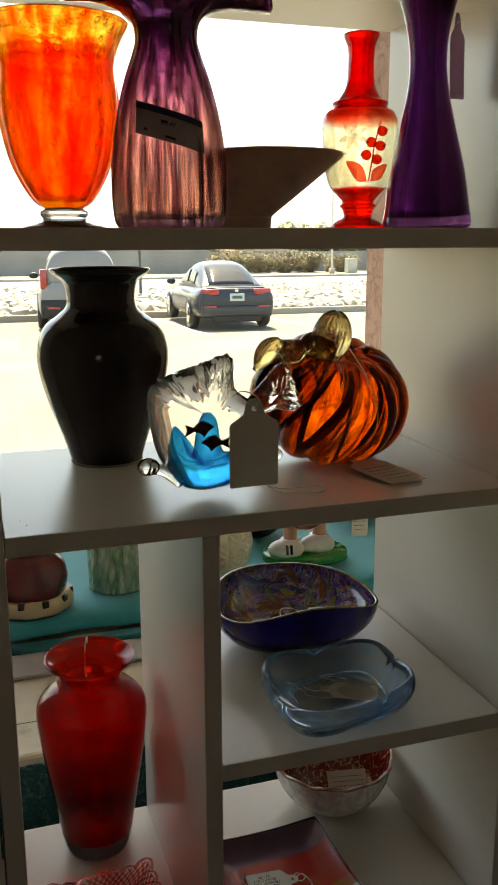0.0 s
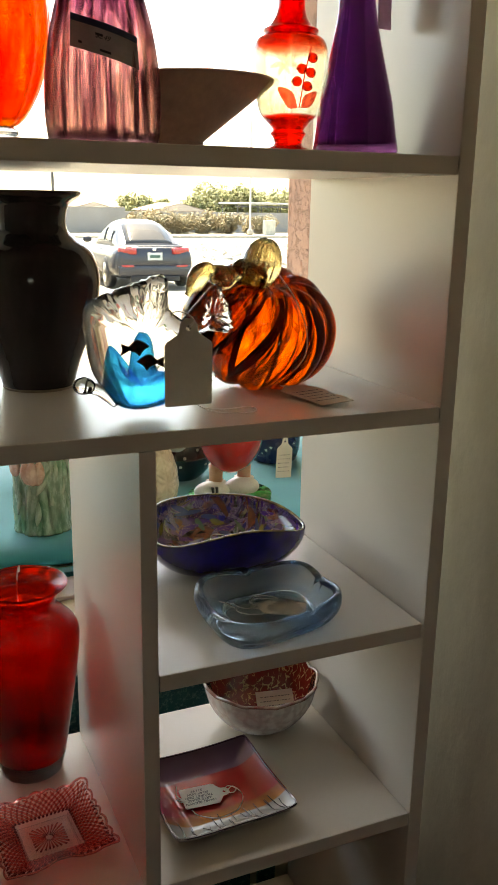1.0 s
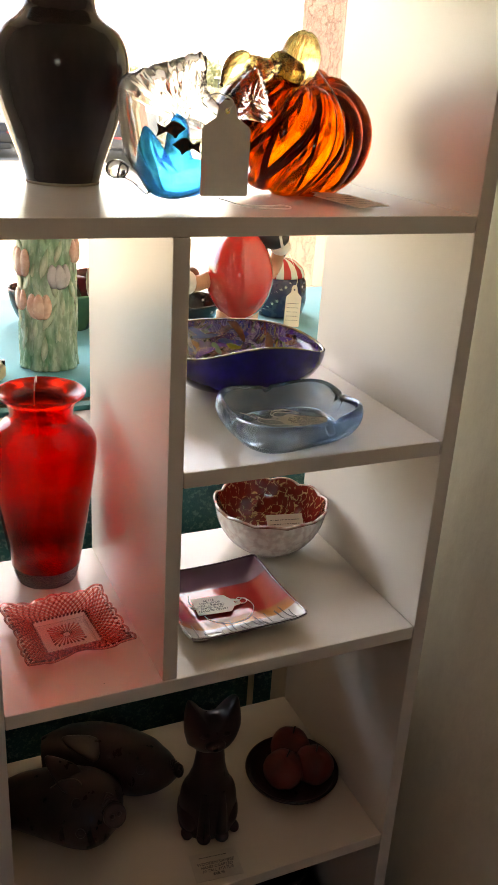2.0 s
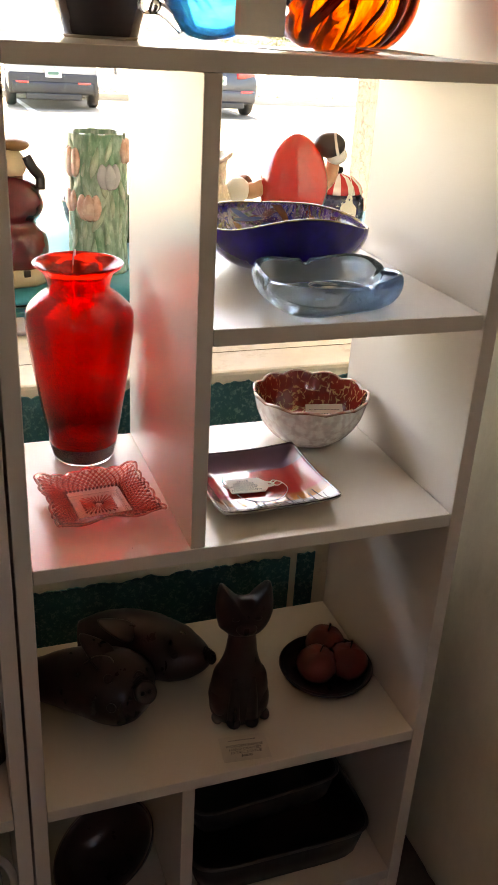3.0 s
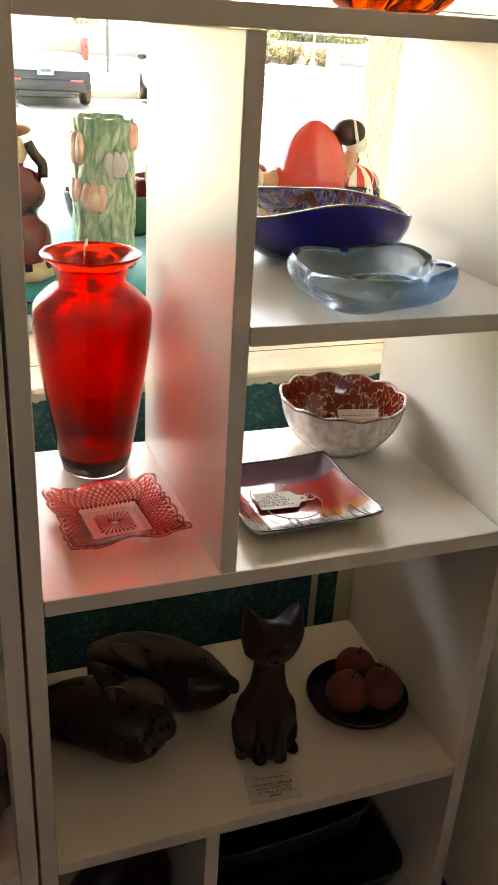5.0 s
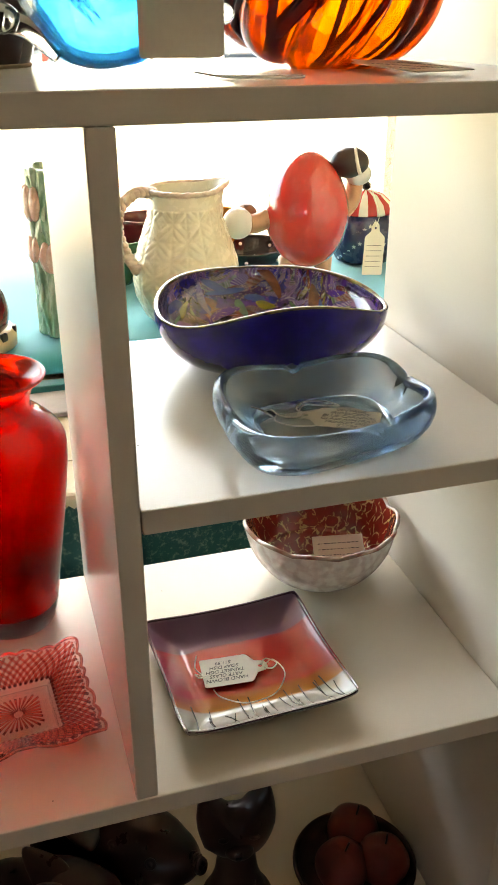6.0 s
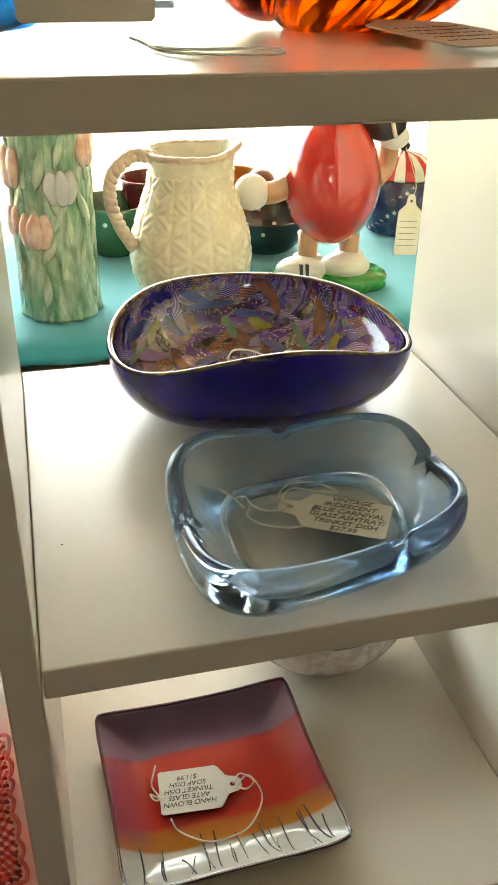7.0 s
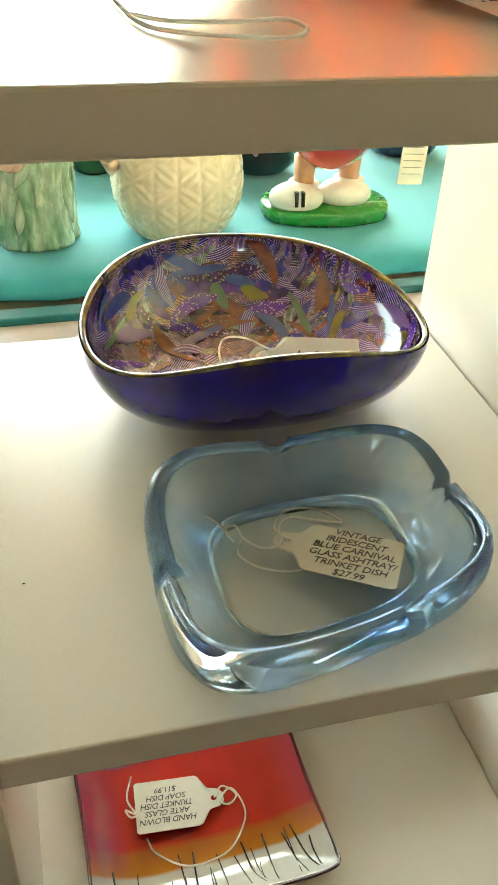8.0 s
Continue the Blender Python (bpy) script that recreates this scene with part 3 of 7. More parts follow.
def thing_sticker(t):
    """A curved price sticker on the vase, with its dark head strip and small print."""
    lab = thin_fibre("sticker_paper", (0.66, 0.58, 0.60), 0.30)
    strip = surface("sticker_blue", (0.02, 0.03, 0.09), 0.5, vary=0.05, bump=0)

    def patch(a0, a1, z0, z1, r, mat, name, parent, tilt=-0.28):
        n = 14
        rings = []
        for k in range(n + 1):
            a = a0 + (a1 - a0) * k / n
            dz = tilt * (a - a0) * 0.05 - 0.003 * math.sin(math.pi * k / n) * 0
            rr = lambda z: r - 0.11 * max(0, z - 0.085)
            rings.append([((rr(z) + e) * math.cos(a), (rr(z) + e) * math.sin(a), z + dz) for z, e in ((z0, 0), (z1, 0), (z1, 0.0004), (z0, 0.0004))])
        return part(name, ring_mesh(rings), mat, parent, smooth=False)

    a0, a1 = radians(-136), radians(-66)
    s = patch(a0, a1, 0.080, 0.107, 0.0512, lab, "price_sticker", t)
    tagged(s, "grey paper price sticker with a dark blue strip")
    patch(a0 + 0.01, a1 - 0.01, 0.101, 0.1065, 0.0518, strip, "strip", s)
    words("$2.49", 0.006, ink, s, pose(-0.012, -0.0512, 0.0865, 84, 15, -12))
    for k, (u, z, w) in enumerate([(0.16, 0.086, 0.10), (0.42, 0.0965, 0.2), (0.5, 0.085, 0.3)]):
        aa = a0 + (a1 - a0) * u
        patch(aa - w * 0.3, aa + w * 0.3, z - 0.28 * (aa - a0) * 0.05 - 0.001, z - 0.28 * (aa - a0) * 0.05 + 0.001, 0.0518, ink, "print_bar", s)
    return s


def wide_bowl():
    t = thing("wide_bowl", "matt brown flared wooden bowl on a narrow foot", "bowl", pose(0.268, 0.19, Z_A))
    prof = [(0.033, 0.0), (0.034, 0.012), (0.036, 0.016), (0.058, 0.044), (0.078, 0.070), (0.081, 0.0755)]
    bm = vessel(prof, 0.006, 0.016, 30, 72)
    for v in bm.verts:
        v.co.x += 0.030 * max(0.0, (v.co.z - 0.014) / 0.0615)
    part("body", bm, soft_wood, t)
    return t


def decal_vase():
    m = pose(0.386, 0.15, Z_A)
    t = thing("decal_vase", "ruby and clear glass vase painted with red rose hips", "vase", m)
    prof = [(0.0279, 0.0), (0.0284, 0.004), (0.0223, 0.009), (0.0153, 0.013), (0.0163, 0.02), (0.0195, 0.024), (0.0167, 0.028), (0.0214, 0.034), (0.0321, 0.047), (0.0372, 0.075), (0.0395, 0.103), (0.0353, 0.116), (0.0279, 0.121), (0.0288, 0.126), (0.0223, 0.13), (0.0153, 0.142), (0.0135, 0.16), (0.014, 0.178), (0.0176, 0.188), (0.0185, 0.191)]
    part("body", vessel(prof, 0.0025, 0.036, 90, 64), g_decal, t)
    red = glass("red_enamel", (0.80, 0.11, 0.06), see=0.9)
    pale = glass("frosted_enamel", (0.93, 0.82, 0.72), see=0.8, rough=0.3)
    line_r = spline(prof, 200)

    def rad(z):
        return float(np.interp(z, line_r[20:, 1], line_r[20:, 0])) + 0.0006

    def on(u, z):
        a = radians(-100) + u / 0.042
        return Vector((rad(z) * math.cos(a), rad(z) * math.sin(a), z))

    def blob(pts, mat, name, lab=""):
        o = spline(list(pts) + [pts[0]], 25)[:-1]
        c = o.mean(axis=0)
        bm = bmesh.new()
        cv = bm.verts.new(on(*c) * 1.0)
        vs = [bm.verts.new(on(*p)) for p in o]
        for i in range(len(vs)):
            bm.faces.new((cv, vs[i], vs[(i + 1) % len(vs)]))
        bmesh.ops.solidify(bm, geom=bm.faces[:], thickness=0.0005)
        return part(name, bm, mat, t, lab)

    def leaf(u, z, du, dz, w):
        p = Vector((-dz, du)).normalized() * w
        return [(u, z), (u + du * 0.35 + p.x, z + dz * 0.35 + p.y), (u + du, z + dz), (u + du * 0.5 - p.x, z + dz * 0.5 - p.y)]

    blob(leaf(0.004, 0.047, 0.022, 0.017, 0.0075), red, "leaf")
    blob(leaf(0.0, 0.047, -0.026, 0.019, 0.0075), red, "leaf")
    part("stalk", tube([on(0.002, 0.047), on(0.004, 0.065), on(0.006, 0.082), on(0.012, 0.105)], 0.0007, 6), red, t)
    for u, z in ((-0.003, 0.072), (0.010, 0.068), (0.002, 0.084), (0.013, 0.081), (0.014, 0.095)):
        hip = ball(0.0054, on(u, z), (1.05, 0.35, 0.95), 14, 8)
        side = -1 if u < 0.008 else 1
        for k in (-1, 0, 1):
            join(hip, tube([on(u + side * 0.0042, z), on(u + side * 0.0058, z + 0.0007 * k), on(u + side * 0.0074, z + 0.0018 * k)], lambda w: 0.0007 - 0.0005 * w, 5, n=4))
        part("rose_hip", hip, red, t)
    for k in range(7):
        a = radians(200 + k * 48)
        blob(leaf(-0.018, 0.090, 0.017 * math.cos(a), 0.014 * math.sin(a), 0.003), pale, "flower_petal", "pale frosted petal")
    return t


def tall_vase():
    t = thing("tall_vase", "slender dark violet glass vase with a flared base", "vase", pose(0.4375, 0.095, Z_A, 0, -2, 0))
    prof = [(0.040, 0.0), (0.0435, 0.005), (0.041, 0.022), (0.036, 0.055), (0.027, 0.095), (0.020, 0.130), (0.0175, 0.155), (0.019, 0.180), (0.0245, 0.205), (0.030, 0.222)]
    part("body", vessel(prof, 0.004, 0.010, 50, 64, lambda a, r, z: r * (1 + 0.03 * math.cos(2 * a + 9 * z))), g_violet, t)
    return t


footed_vase()
ribbed_vase()
wide_bowl()
decal_vase()
tall_vase()
violet_card = thin_fibre("lilac_card", (0.62, 0.44, 0.58), 0.4)
price_tag(pose(0.474, 0.110, 1.584, 90, 0, 30) @ pose(0, 0, 0, 0, 0, 4), 0.028, 0.080, "lilac card tag hanging from the violet vase", None, rng, mat=violet_card)

# ---- second shelf ----


def dark_vase():
    t = thing("dark_vase", "glossy black ceramic vase with a flared lip", "vase", pose(0.126, 0.242, Z_B))
    prof = [(0.036, 0.0), (0.0395, 0.004), (0.046, 0.025), (0.062, 0.070), (0.0705, 0.105), (0.0705, 0.130), (0.062, 0.151), (0.046, 0.164), (0.0380, 0.172), (0.0365, 0.184), (0.040, 0.198), (0.051, 0.207), (0.054, 0.2115)]
    part("body", vessel(prof, 0.004, 0.008, 60, 72), black_gloss, t)
    part("base_ring", lathe([(0.002, 0.0), (0.0385, 0.0), (0.0400, 0.0015), (0.0395, 0.003), (0.002, 0.003)], 56), surface("bare_clay", (0.45, 0.36, 0.26), 0.7), t, "bare clay foot ring")
    return t


def fish_pt(x, y):
    """A point of the fish on its drawing grid, about half a millimetre a step."""
    return (0.138 + (x - 262) * 0.000547, 1.296 - (y - 720) * 0.000547 - Z_B)


def glass_fish():
    m = pose(0, 0.070, Z_B)
    t = thing("glass_fish", "clear glass fish with turquoise inside, on the shelf", "ornament", m)
    body = [fish_pt(*p) for p in ((262, 725), (266, 692), (290, 674), (325, 662), (360, 651), (392, 640), (413, 644), (414, 672), (420, 700), (446, 722), (468, 752), (470, 800), (446, 838), (405, 868), (365, 878), (328, 870), (300, 842), (276, 800))]
    rough_edge = puff(body, 0.021, 10, 120, power=0.42)
    for v in rough_edge.verts:
        if v.co.z > 0.085 and v.co.x < 0.225:
            k = 0.0030 * noise.noise(v.co * 260) * min(1, (v.co.z - 0.085) / 0.02)
            v.co.z += k
            v.co.y *= 1 + k * 90
    part("body", rough_edge, clear_glass, t)
    fin = puff([fish_pt(*p) for p in ((440, 722), (470, 690), (500, 660), (516, 662), (530, 694), (541, 738), (520, 745), (490, 742), (462, 748))], 0.010, 6, 64, power=0.5)
    for v in fin.verts:
        v.co.y += 0.006 * math.sin((v.co.z * 900) + v.co.x * 300) * max(0, (v.co.x - 0.245) / 0.05)
    part("tail_fin", fin, clear_glass, t)
    for x, y, s in ((262, 828, 1.0), (494, 824, 0.75)):
        c = fish_pt(x, y)
        part("side_fin", ball(0.0095 * s, (c[0], 0.0, c[1]), (1.15, 0.8, 0.9), 18, 12), clear_glass, t)
    part("fin_arm", tube([(fish_pt(265, 830)[0], 0, fish_pt(265, 830)[1]), (fish_pt(290, 838)[0], 0, fish_pt(290, 838)[1]), (fish_pt(320, 862)[0], 0, fish_pt(320, 862)[1])], 0.006, 10), clear_glass, t)
    blue = [fish_pt(*p) for p in ((300, 790), (308, 758), (318, 765), (330, 802), (340, 806), (348, 760), (358, 738), (372, 738), (382, 752), (390, 800), (405, 806), (430, 812), (428, 848), (406, 871), (365, 875), (326, 870), (302, 838))]
    part("blue_core", puff(blue, 0.0175, 8, 90, power=0.5, centre=fish_pt(362, 832)), g_sky, t, "turquoise coloured glass core")
    ink_fish = surface("fish_inlay", (0.03, 0.015, 0.01), 0.3, vary=0.2, big=200, bump=0, color2=(0.25, 0.05, 0.02))
    for x, y, s in ((348, 760, -1), (372, 786, 1)):
        o = [(-24, -2), (-12, -11), (0, -14), (10, -7), (18, -1), (27, -9), (25, 2), (28, 12), (17, 4), (2, 8), (-6, 14), (-12, 6)]
        bm = puff([fish_pt(x + s * a, y + b) for a, b in o], 0.002, 3, 48)
        for v in bm.verts:
            v.co.y -= 0.0175
        part("inlaid_fish", bm, ink_fish, t, "small dark fish shape set in the glass")
    return t


def glass_pumpkin():
    t = thing("glass_pumpkin", "amber glass pumpkin with dark swirls and gold stem", "ornament", pose(0.368, 0.206, Z_B + 0.004, 19, 3, 0) @ Matrix.Scale(0.96, 4))
    n_l = 11

    def lobed(r0, zc, h, twist=0.9, off=0.0):
        rings = []
        V, U = 26, 154
        for j in range(1, V):
            ph = math.pi * j / V
            rr = math.sin(ph) ** 0.82
            z = zc - math.cos(ph) * h
            ring = []
            for i in range(U):
                a = 2 * math.pi * i / U
                lob = abs(math.cos(n_l / 2 * (a + twist * math.cos(ph))))
                k = r0 * rr * (0.885 + 0.115 * lob ** 0.6) + off * rr
                dz = -0.016 * math.exp(-(rr / 0.35) ** 2) if ph > math.pi / 2 else 0.010 * math.exp(-(rr / 0.4) ** 2)
                ring.append((k * math.cos(a), k * math.sin(a), z + dz + 0.006 * (lob - 0.5) * (1 if ph > 1.6 else -0.3)))
            rings.append(ring)
        return ring_mesh(rings)

    part("body", lobed(0.0945, 0.0675, 0.069, 0.25), g_amber, t)
    for k in range(n_l * 2):
        pts = []
        a0 = 2 * math.pi * (k + 0.25) / (n_l * 2) + 0.1 * math.sin(k * 7)
        for j in range(2, 13):
            ph = math.pi * j / 14
            rr = math.sin(ph) ** 0.82 * 0.0865
            a = a0 - (0.28 + 0.25 * math.sin(k * 3)) * math.cos(ph)
            pts.append((rr * math.cos(a), rr * math.sin(a), 0.0675 - math.cos(ph) * 0.063))
        part("dark_swirl", tube(pts, lambda u, k=k: (0.0012 + (0.0055 if k % 3 == 0 else 0.0018 + 0.0010 * math.sin(k * 5)) * math.sin(math.pi * u)), 8, n=22), g_dark_amber, t)
    knob = ball(0.022, (0, 0, 0), (1.02, 1.0, 1.38), 60, 24, mod=lambda d: 1 + 0.035 * math.cos(20 * math.atan2(d.y, d.x)))
    part("stem_knob", knob, g_stem, t, "large ridged pale gold knob").matrix_basis = pose(-0.012, 0.002, 0.146, -14, 10, 0)
    curl = [(-0.014, -0.004, 0.134), (-0.030, -0.008, 0.136), (-0.043, -0.012, 0.144), (-0.054, -0.014, 0.140), (-0.063, -0.014, 0.134), (-0.073, -0.016, 0.140), (-0.084, -0.018, 0.146), (-0.094, -0.020, 0.141), (-0.101, -0.022, 0.128), (-0.106, -0.022, 0.116)]
    stem = tube(curl, lambda u: 0.0098 + 0.0072 * abs(math.sin(u * 9.2 + 0.4)) - 0.0065 * u, 36, n=90)
    for i, v in enumerate(stem.verts):
        c = stem_centre(curl, i // 36, 90)
        v.co = c + (v.co - c) * (1 + 0.045 * math.cos((i % 36) * math.pi / 2))
    part("stem", stem, g_stem, t, "curled pale gold glass stem")
    return t


def stem_centre(pts, i, n):
    return Vector(spline(pts, n)[min(i, n - 1)])


dark_vase()
glass_fish()
glass_pumpkin()
price_tag(pose(0.2345, 0.0435, Z_B + 0.0125, 90, 0, 3), 0.0495, 0.085, "blank buff card tag hung on the glass fish",
          [(0, 0.0755, 0.0006), (0.004, 0.083, 0.004), (0.001, 0.088, -0.004), (-0.006, 0.090, -0.014), (-0.010, 0.085, -0.028)], rng)
price_tag(pose(0.400, 0.040, Z_B + 0.003, 2, 0, 0) @ pose(0, 0, 0, 0, 0, 12), 0.046, 0.098, "buff card tag lying by the glass pumpkin", None, rng, lines=5,
          world_pts=[(0.381, 0.128, Z_B + 0.008), (0.378, 0.138, Z_B + 0.008), (0.382, 0.120, Z_B + 0.020), (0.384, 0.090, Z_B + 0.045), (0.380, 0.080, Z_B + 0.075), (0.374, 0.095, Z_B + 0.105), (0.371, 0.130, Z_B + 0.128)])
cord = tube([(x, y, Z_B + 0.0012) for x, y in ((0.258, 0.112), (0.260, 0.095), (0.262, 0.067), (0.268, 0.052), (0.287, 0.043), (0.303, 0.041), (0.311, 0.053), (0.307, 0.065), (0.292, 0.062), (0.272, 0.064), (0.262, 0.074))], 0.0007, 6, n=80)
single("tag_string", cord, string_mat, Matrix(), "loose loop of white cotton string on the shelf", "string")

# ---- third shelf: art glass bowl and ashtray ----


def murano_mat():
    """Drawn-out shards, fine straight latticino lines and gold flecks under clear glass."""
    m, nt, p, out = nodes_of("millefiori_glass")
    tc = nt.nodes.new("ShaderNodeTexCoord")

    def vec(op, *args):
        n = nt.nodes.new("ShaderNodeVectorMath")
        n.operation = op
        for sock, v in zip(n.inputs, args):
            if isinstance(v, bpy.types.NodeSocket):
                nt.links.new(v, sock)
            else:
                sock.default_value = v
        return n

    def num(op, *args):
        n = nt.nodes.new("ShaderNodeMath")
        n.operation = op
        for sock, v in zip(n.inputs, args):
            if isinstance(v, bpy.types.NodeSocket):
                nt.links.new(v, sock)
            else:
                sock.default_value = v
        return n.outputs[0]

    flow, curl = noise_node(nt, 16, 2), noise_node(nt, 8, 1)
    turn_n = nt.nodes.new("ShaderNodeVectorRotate")
    turn_n.rotation_type = "Z_AXIS"
    nt.links.new(tc.outputs["Object"], turn_n.inputs["Vector"])
    nt.links.new(num("MULTIPLY", curl.outputs["Fac"], 5.0), turn_n.inputs["Angle"])
    pos = vec("MULTIPLY_ADD", flow.outputs["Color"], (0.045, 0.045, 0.040), turn_n.outputs[0]).outputs[0]

    def shards(scale, turn, seed):
        mp = nt.nodes.new("ShaderNodeMapping")
        mp.inputs["Rotation"].default_value = (0.3, 0.2, turn)
        mp.inputs["Location"].default_value = (seed, seed * 0.7, 0)
        sq = nt.nodes.new("ShaderNodeMapping")
        sq.inputs["Scale"].default_value = (0.30, 1.25, 0.8)
        nt.links.new(pos, mp.inputs["Vector"])
        nt.links.new(mp.outputs[0], sq.inputs["Vector"])
        v = nt.nodes.new("ShaderNodeTexVoronoi")
        v.inputs["Scale"].default_value = scale
        nt.links.new(sq.outputs[0], v.inputs["Vector"])
        sep = nt.nodes.new("ShaderNodeSeparateColor")
        nt.links.new(v.outputs["Color"], sep.inputs[0])
        return v, sep

    palette = [(0.0, (0.045, 0.010, 0.16)), (0.18, (0.13, 0.04, 0.30)), (0.30, (0.035, 0.03, 0.36)), (0.38, (0.30, 0.065, 0.03)), (0.52, (0.27, 0.20, 0.035)), (0.59, (0.07, 0.016, 0.05)), (0.70, (0.26, 0.14, 0.38)), (0.80, (0.20, 0.28, 0.20)), (0.88, (0.08, 0.02, 0.14)), (0.94, (0.16, 0.01, 0.02))]

    def coloured(scale, turn, seed):
        v, sep = shards(scale, turn, seed)
        base = ramp(nt, sep.outputs[0], palette, "CONSTANT")
        way = vec("NORMALIZE", vec("SUBTRACT", v.outputs["Color"], (0.5, 0.5, 0.5)).outputs[0]).outputs[0]
        along = vec("DOT_PRODUCT", tc.outputs["Object"], way).outputs["Value"]
        wave = num("SINE", num("MULTIPLY", along, 5000.0))
        lines = ramp(nt, wave, [(0.35, 0.0), (0.75, 1.0)])
        some = ramp(nt, sep.outputs[1], [(0.0, 0.0), (0.60, 0.85)], "CONSTANT")
        base = blend(nt, blend(nt, 1.0, lines, some, "MULTIPLY"), base, (0.60, 0.52, 0.72))
        fl = nt.nodes.new("ShaderNodeTexVoronoi")
        fl.inputs["Scale"].default_value = 420
        nt.links.new(tc.outputs["Object"], fl.inputs["Vector"])
        dots = ramp(nt, fl.outputs["Distance"], [(0.26, 1.0), (0.36, 0.0)])
        few = ramp(nt, sep.outputs[2], [(0.0, 0.0), (0.62, 0.9)], "CONSTANT")
        return blend(nt, blend(nt, 1.0, dots, few, "MULTIPLY"), base, (0.66, 0.47, 0.36)), sep, v

    a, sa, va = coloured(78, 0.5, 0.0)
    b, sb, vb = coloured(66, 2.0, 0.37)
    c, sc, vc = coloured(92, 1.1, 0.81)
    col = blend(nt, ramp(nt, sb.outputs[1], [(0.0, 0.0), (0.55, 1.0)], "CONSTANT"), a, b)
    col = blend(nt, ramp(nt, sc.outputs[2], [(0.0, 0.0), (0.70, 1.0)], "CONSTANT"), col, c)
    soft = noise_node(nt, 160, 4)
    col = blend(nt, 1.0, col, ramp(nt, soft.outputs["Fac"], [(0.3, 0.25), (0.7, 1.15)]), "MULTIPLY")
    nt.links.new(col, p.inputs["Base Color"])
    p.inputs["Roughness"].default_value = 0.10
    p.inputs["Coat Weight"].default_value = 1.0
    p.inputs["Coat Roughness"].default_value = 0.02
    p.inputs["Specular IOR Level"].default_value = 0.6
    bump_to(nt, p, soft.outputs["Fac"], 0.10, 0.002)
    return m


cobalt = surface("cobalt_cased_glass", (0.016, 0.002, 0.10), 0.10, vary=0.35, big=16, fine=60, bump=0.02, color2=(0.018, 0.006, 0.36), coat=0.35)
rim_glass = surface("clear_gold_rim", (0.045, 0.02, 0.05), 0.05, vary=0.3, big=90, fine=420, bump=0.05, color2=(0.34, 0.24, 0.05), coat=0.6)
shard_mats = [surface("olive_shard", (0.30, 0.23, 0.015), 0.12, vary=0.25, big=60, fine=300, bump=0.03, coat=0.9, color2=(0.16, 0.17, 0.04)),
              surface("blue_shard", (0.05, 0.075, 0.34), 0.12, vary=0.25, big=60, fine=300, bump=0.03, coat=0.9, color2=(0.10, 0.14, 0.30)),
              surface("copper_shard", (0.30, 0.09, 0.035), 0.12, vary=0.3, big=90, fine=500, bump=0.05, coat=0.9, color2=(0.12, 0.035, 0.03)),
              surface("lilac_shard", (0.27, 0.13, 0.36), 0.12, vary=0.2, big=60, fine=300, bump=0.03, coat=0.9, color2=(0.20, 0.10, 0.26)),
              surface("sage_shard", (0.16, 0.24, 0.15), 0.12, vary=0.25, big=60, fine=300, bump=0.03, coat=0.9, color2=(0.08, 0.15, 0.12))]


def filigree_mat():
    """Violet glass with fine white drawn threads running along each shard."""
    m, nt, p, out = nodes_of("filigree_glass")
    tc, sp = nt.nodes.new("ShaderNodeTexCoord"), nt.nodes.new("ShaderNodeSeparateXYZ")
    nt.links.new(tc.outputs["Object"], sp.inputs[0])

    def num(op, a, b):
        n = nt.nodes.new("ShaderNodeMath")
        n.operation = op
        for sock, v in zip(n.inputs, (a, b)):
            if isinstance(v, bpy.types.NodeSocket):
                nt.links.new(v, sock)
            else:
                sock.default_value = v
        return n.outputs[0]

    bow = num("MULTIPLY", num("MULTIPLY", sp.outputs[0], sp.outputs[0]), 14.0)
    wave = num("SINE", num("MULTIPLY", num("ADD", sp.outputs[1], bow), 4300.0), 0.0)
    col = blend(nt, ramp(nt, wave, [(0.45, 0.0), (0.8, 1.0)]), (0.085, 0.035, 0.24), (0.62, 0.55, 0.70))
    nt.links.new(col, p.inputs["Base Color"])
    p.inputs["Roughness"].default_value = 0.12
    p.inputs["Coat Weight"].default_value, p.inputs["Coat Roughness"].default_value = 0.9, 0.02
    return m


def fleck_mat():
    """Deep violet glass strewn with fine copper and silver grains."""
    m, nt, p, out = nodes_of("gold_fleck_glass")
    tc, fl = nt.nodes.new("ShaderNodeTexCoord"), nt.nodes.new("ShaderNodeTexVoronoi")
    fl.inputs["Scale"].default_value = 560
    nt.links.new(tc.outputs["Object"], fl.inputs["Vector"])
    sep = nt.nodes.new("ShaderNodeSeparateColor")
    nt.links.new(fl.outputs["Color"], sep.inputs[0])
    dot = blend(nt, 1.0, ramp(nt, fl.outputs["Distance"], [(0.30, 1.0), (0.42, 0.0)]), ramp(nt, sep.outputs[0], [(0.0, 0.0), (0.35, 1.0)], "CONSTANT"), "MULTIPLY")
    nt.links.new(blend(nt, dot, (0.09, 0.025, 0.30), (0.70, 0.50, 0.42)), p.inputs["Base Color"])
    p.inputs["Roughness"].default_value = 0.14
    p.inputs["Coat Weight"].default_value, p.inputs["Coat Roughness"].default_value = 0.9, 0.02
    return m


shard_mats += [filigree_mat(), filigree_mat(), fleck_mat(), fleck_mat()]


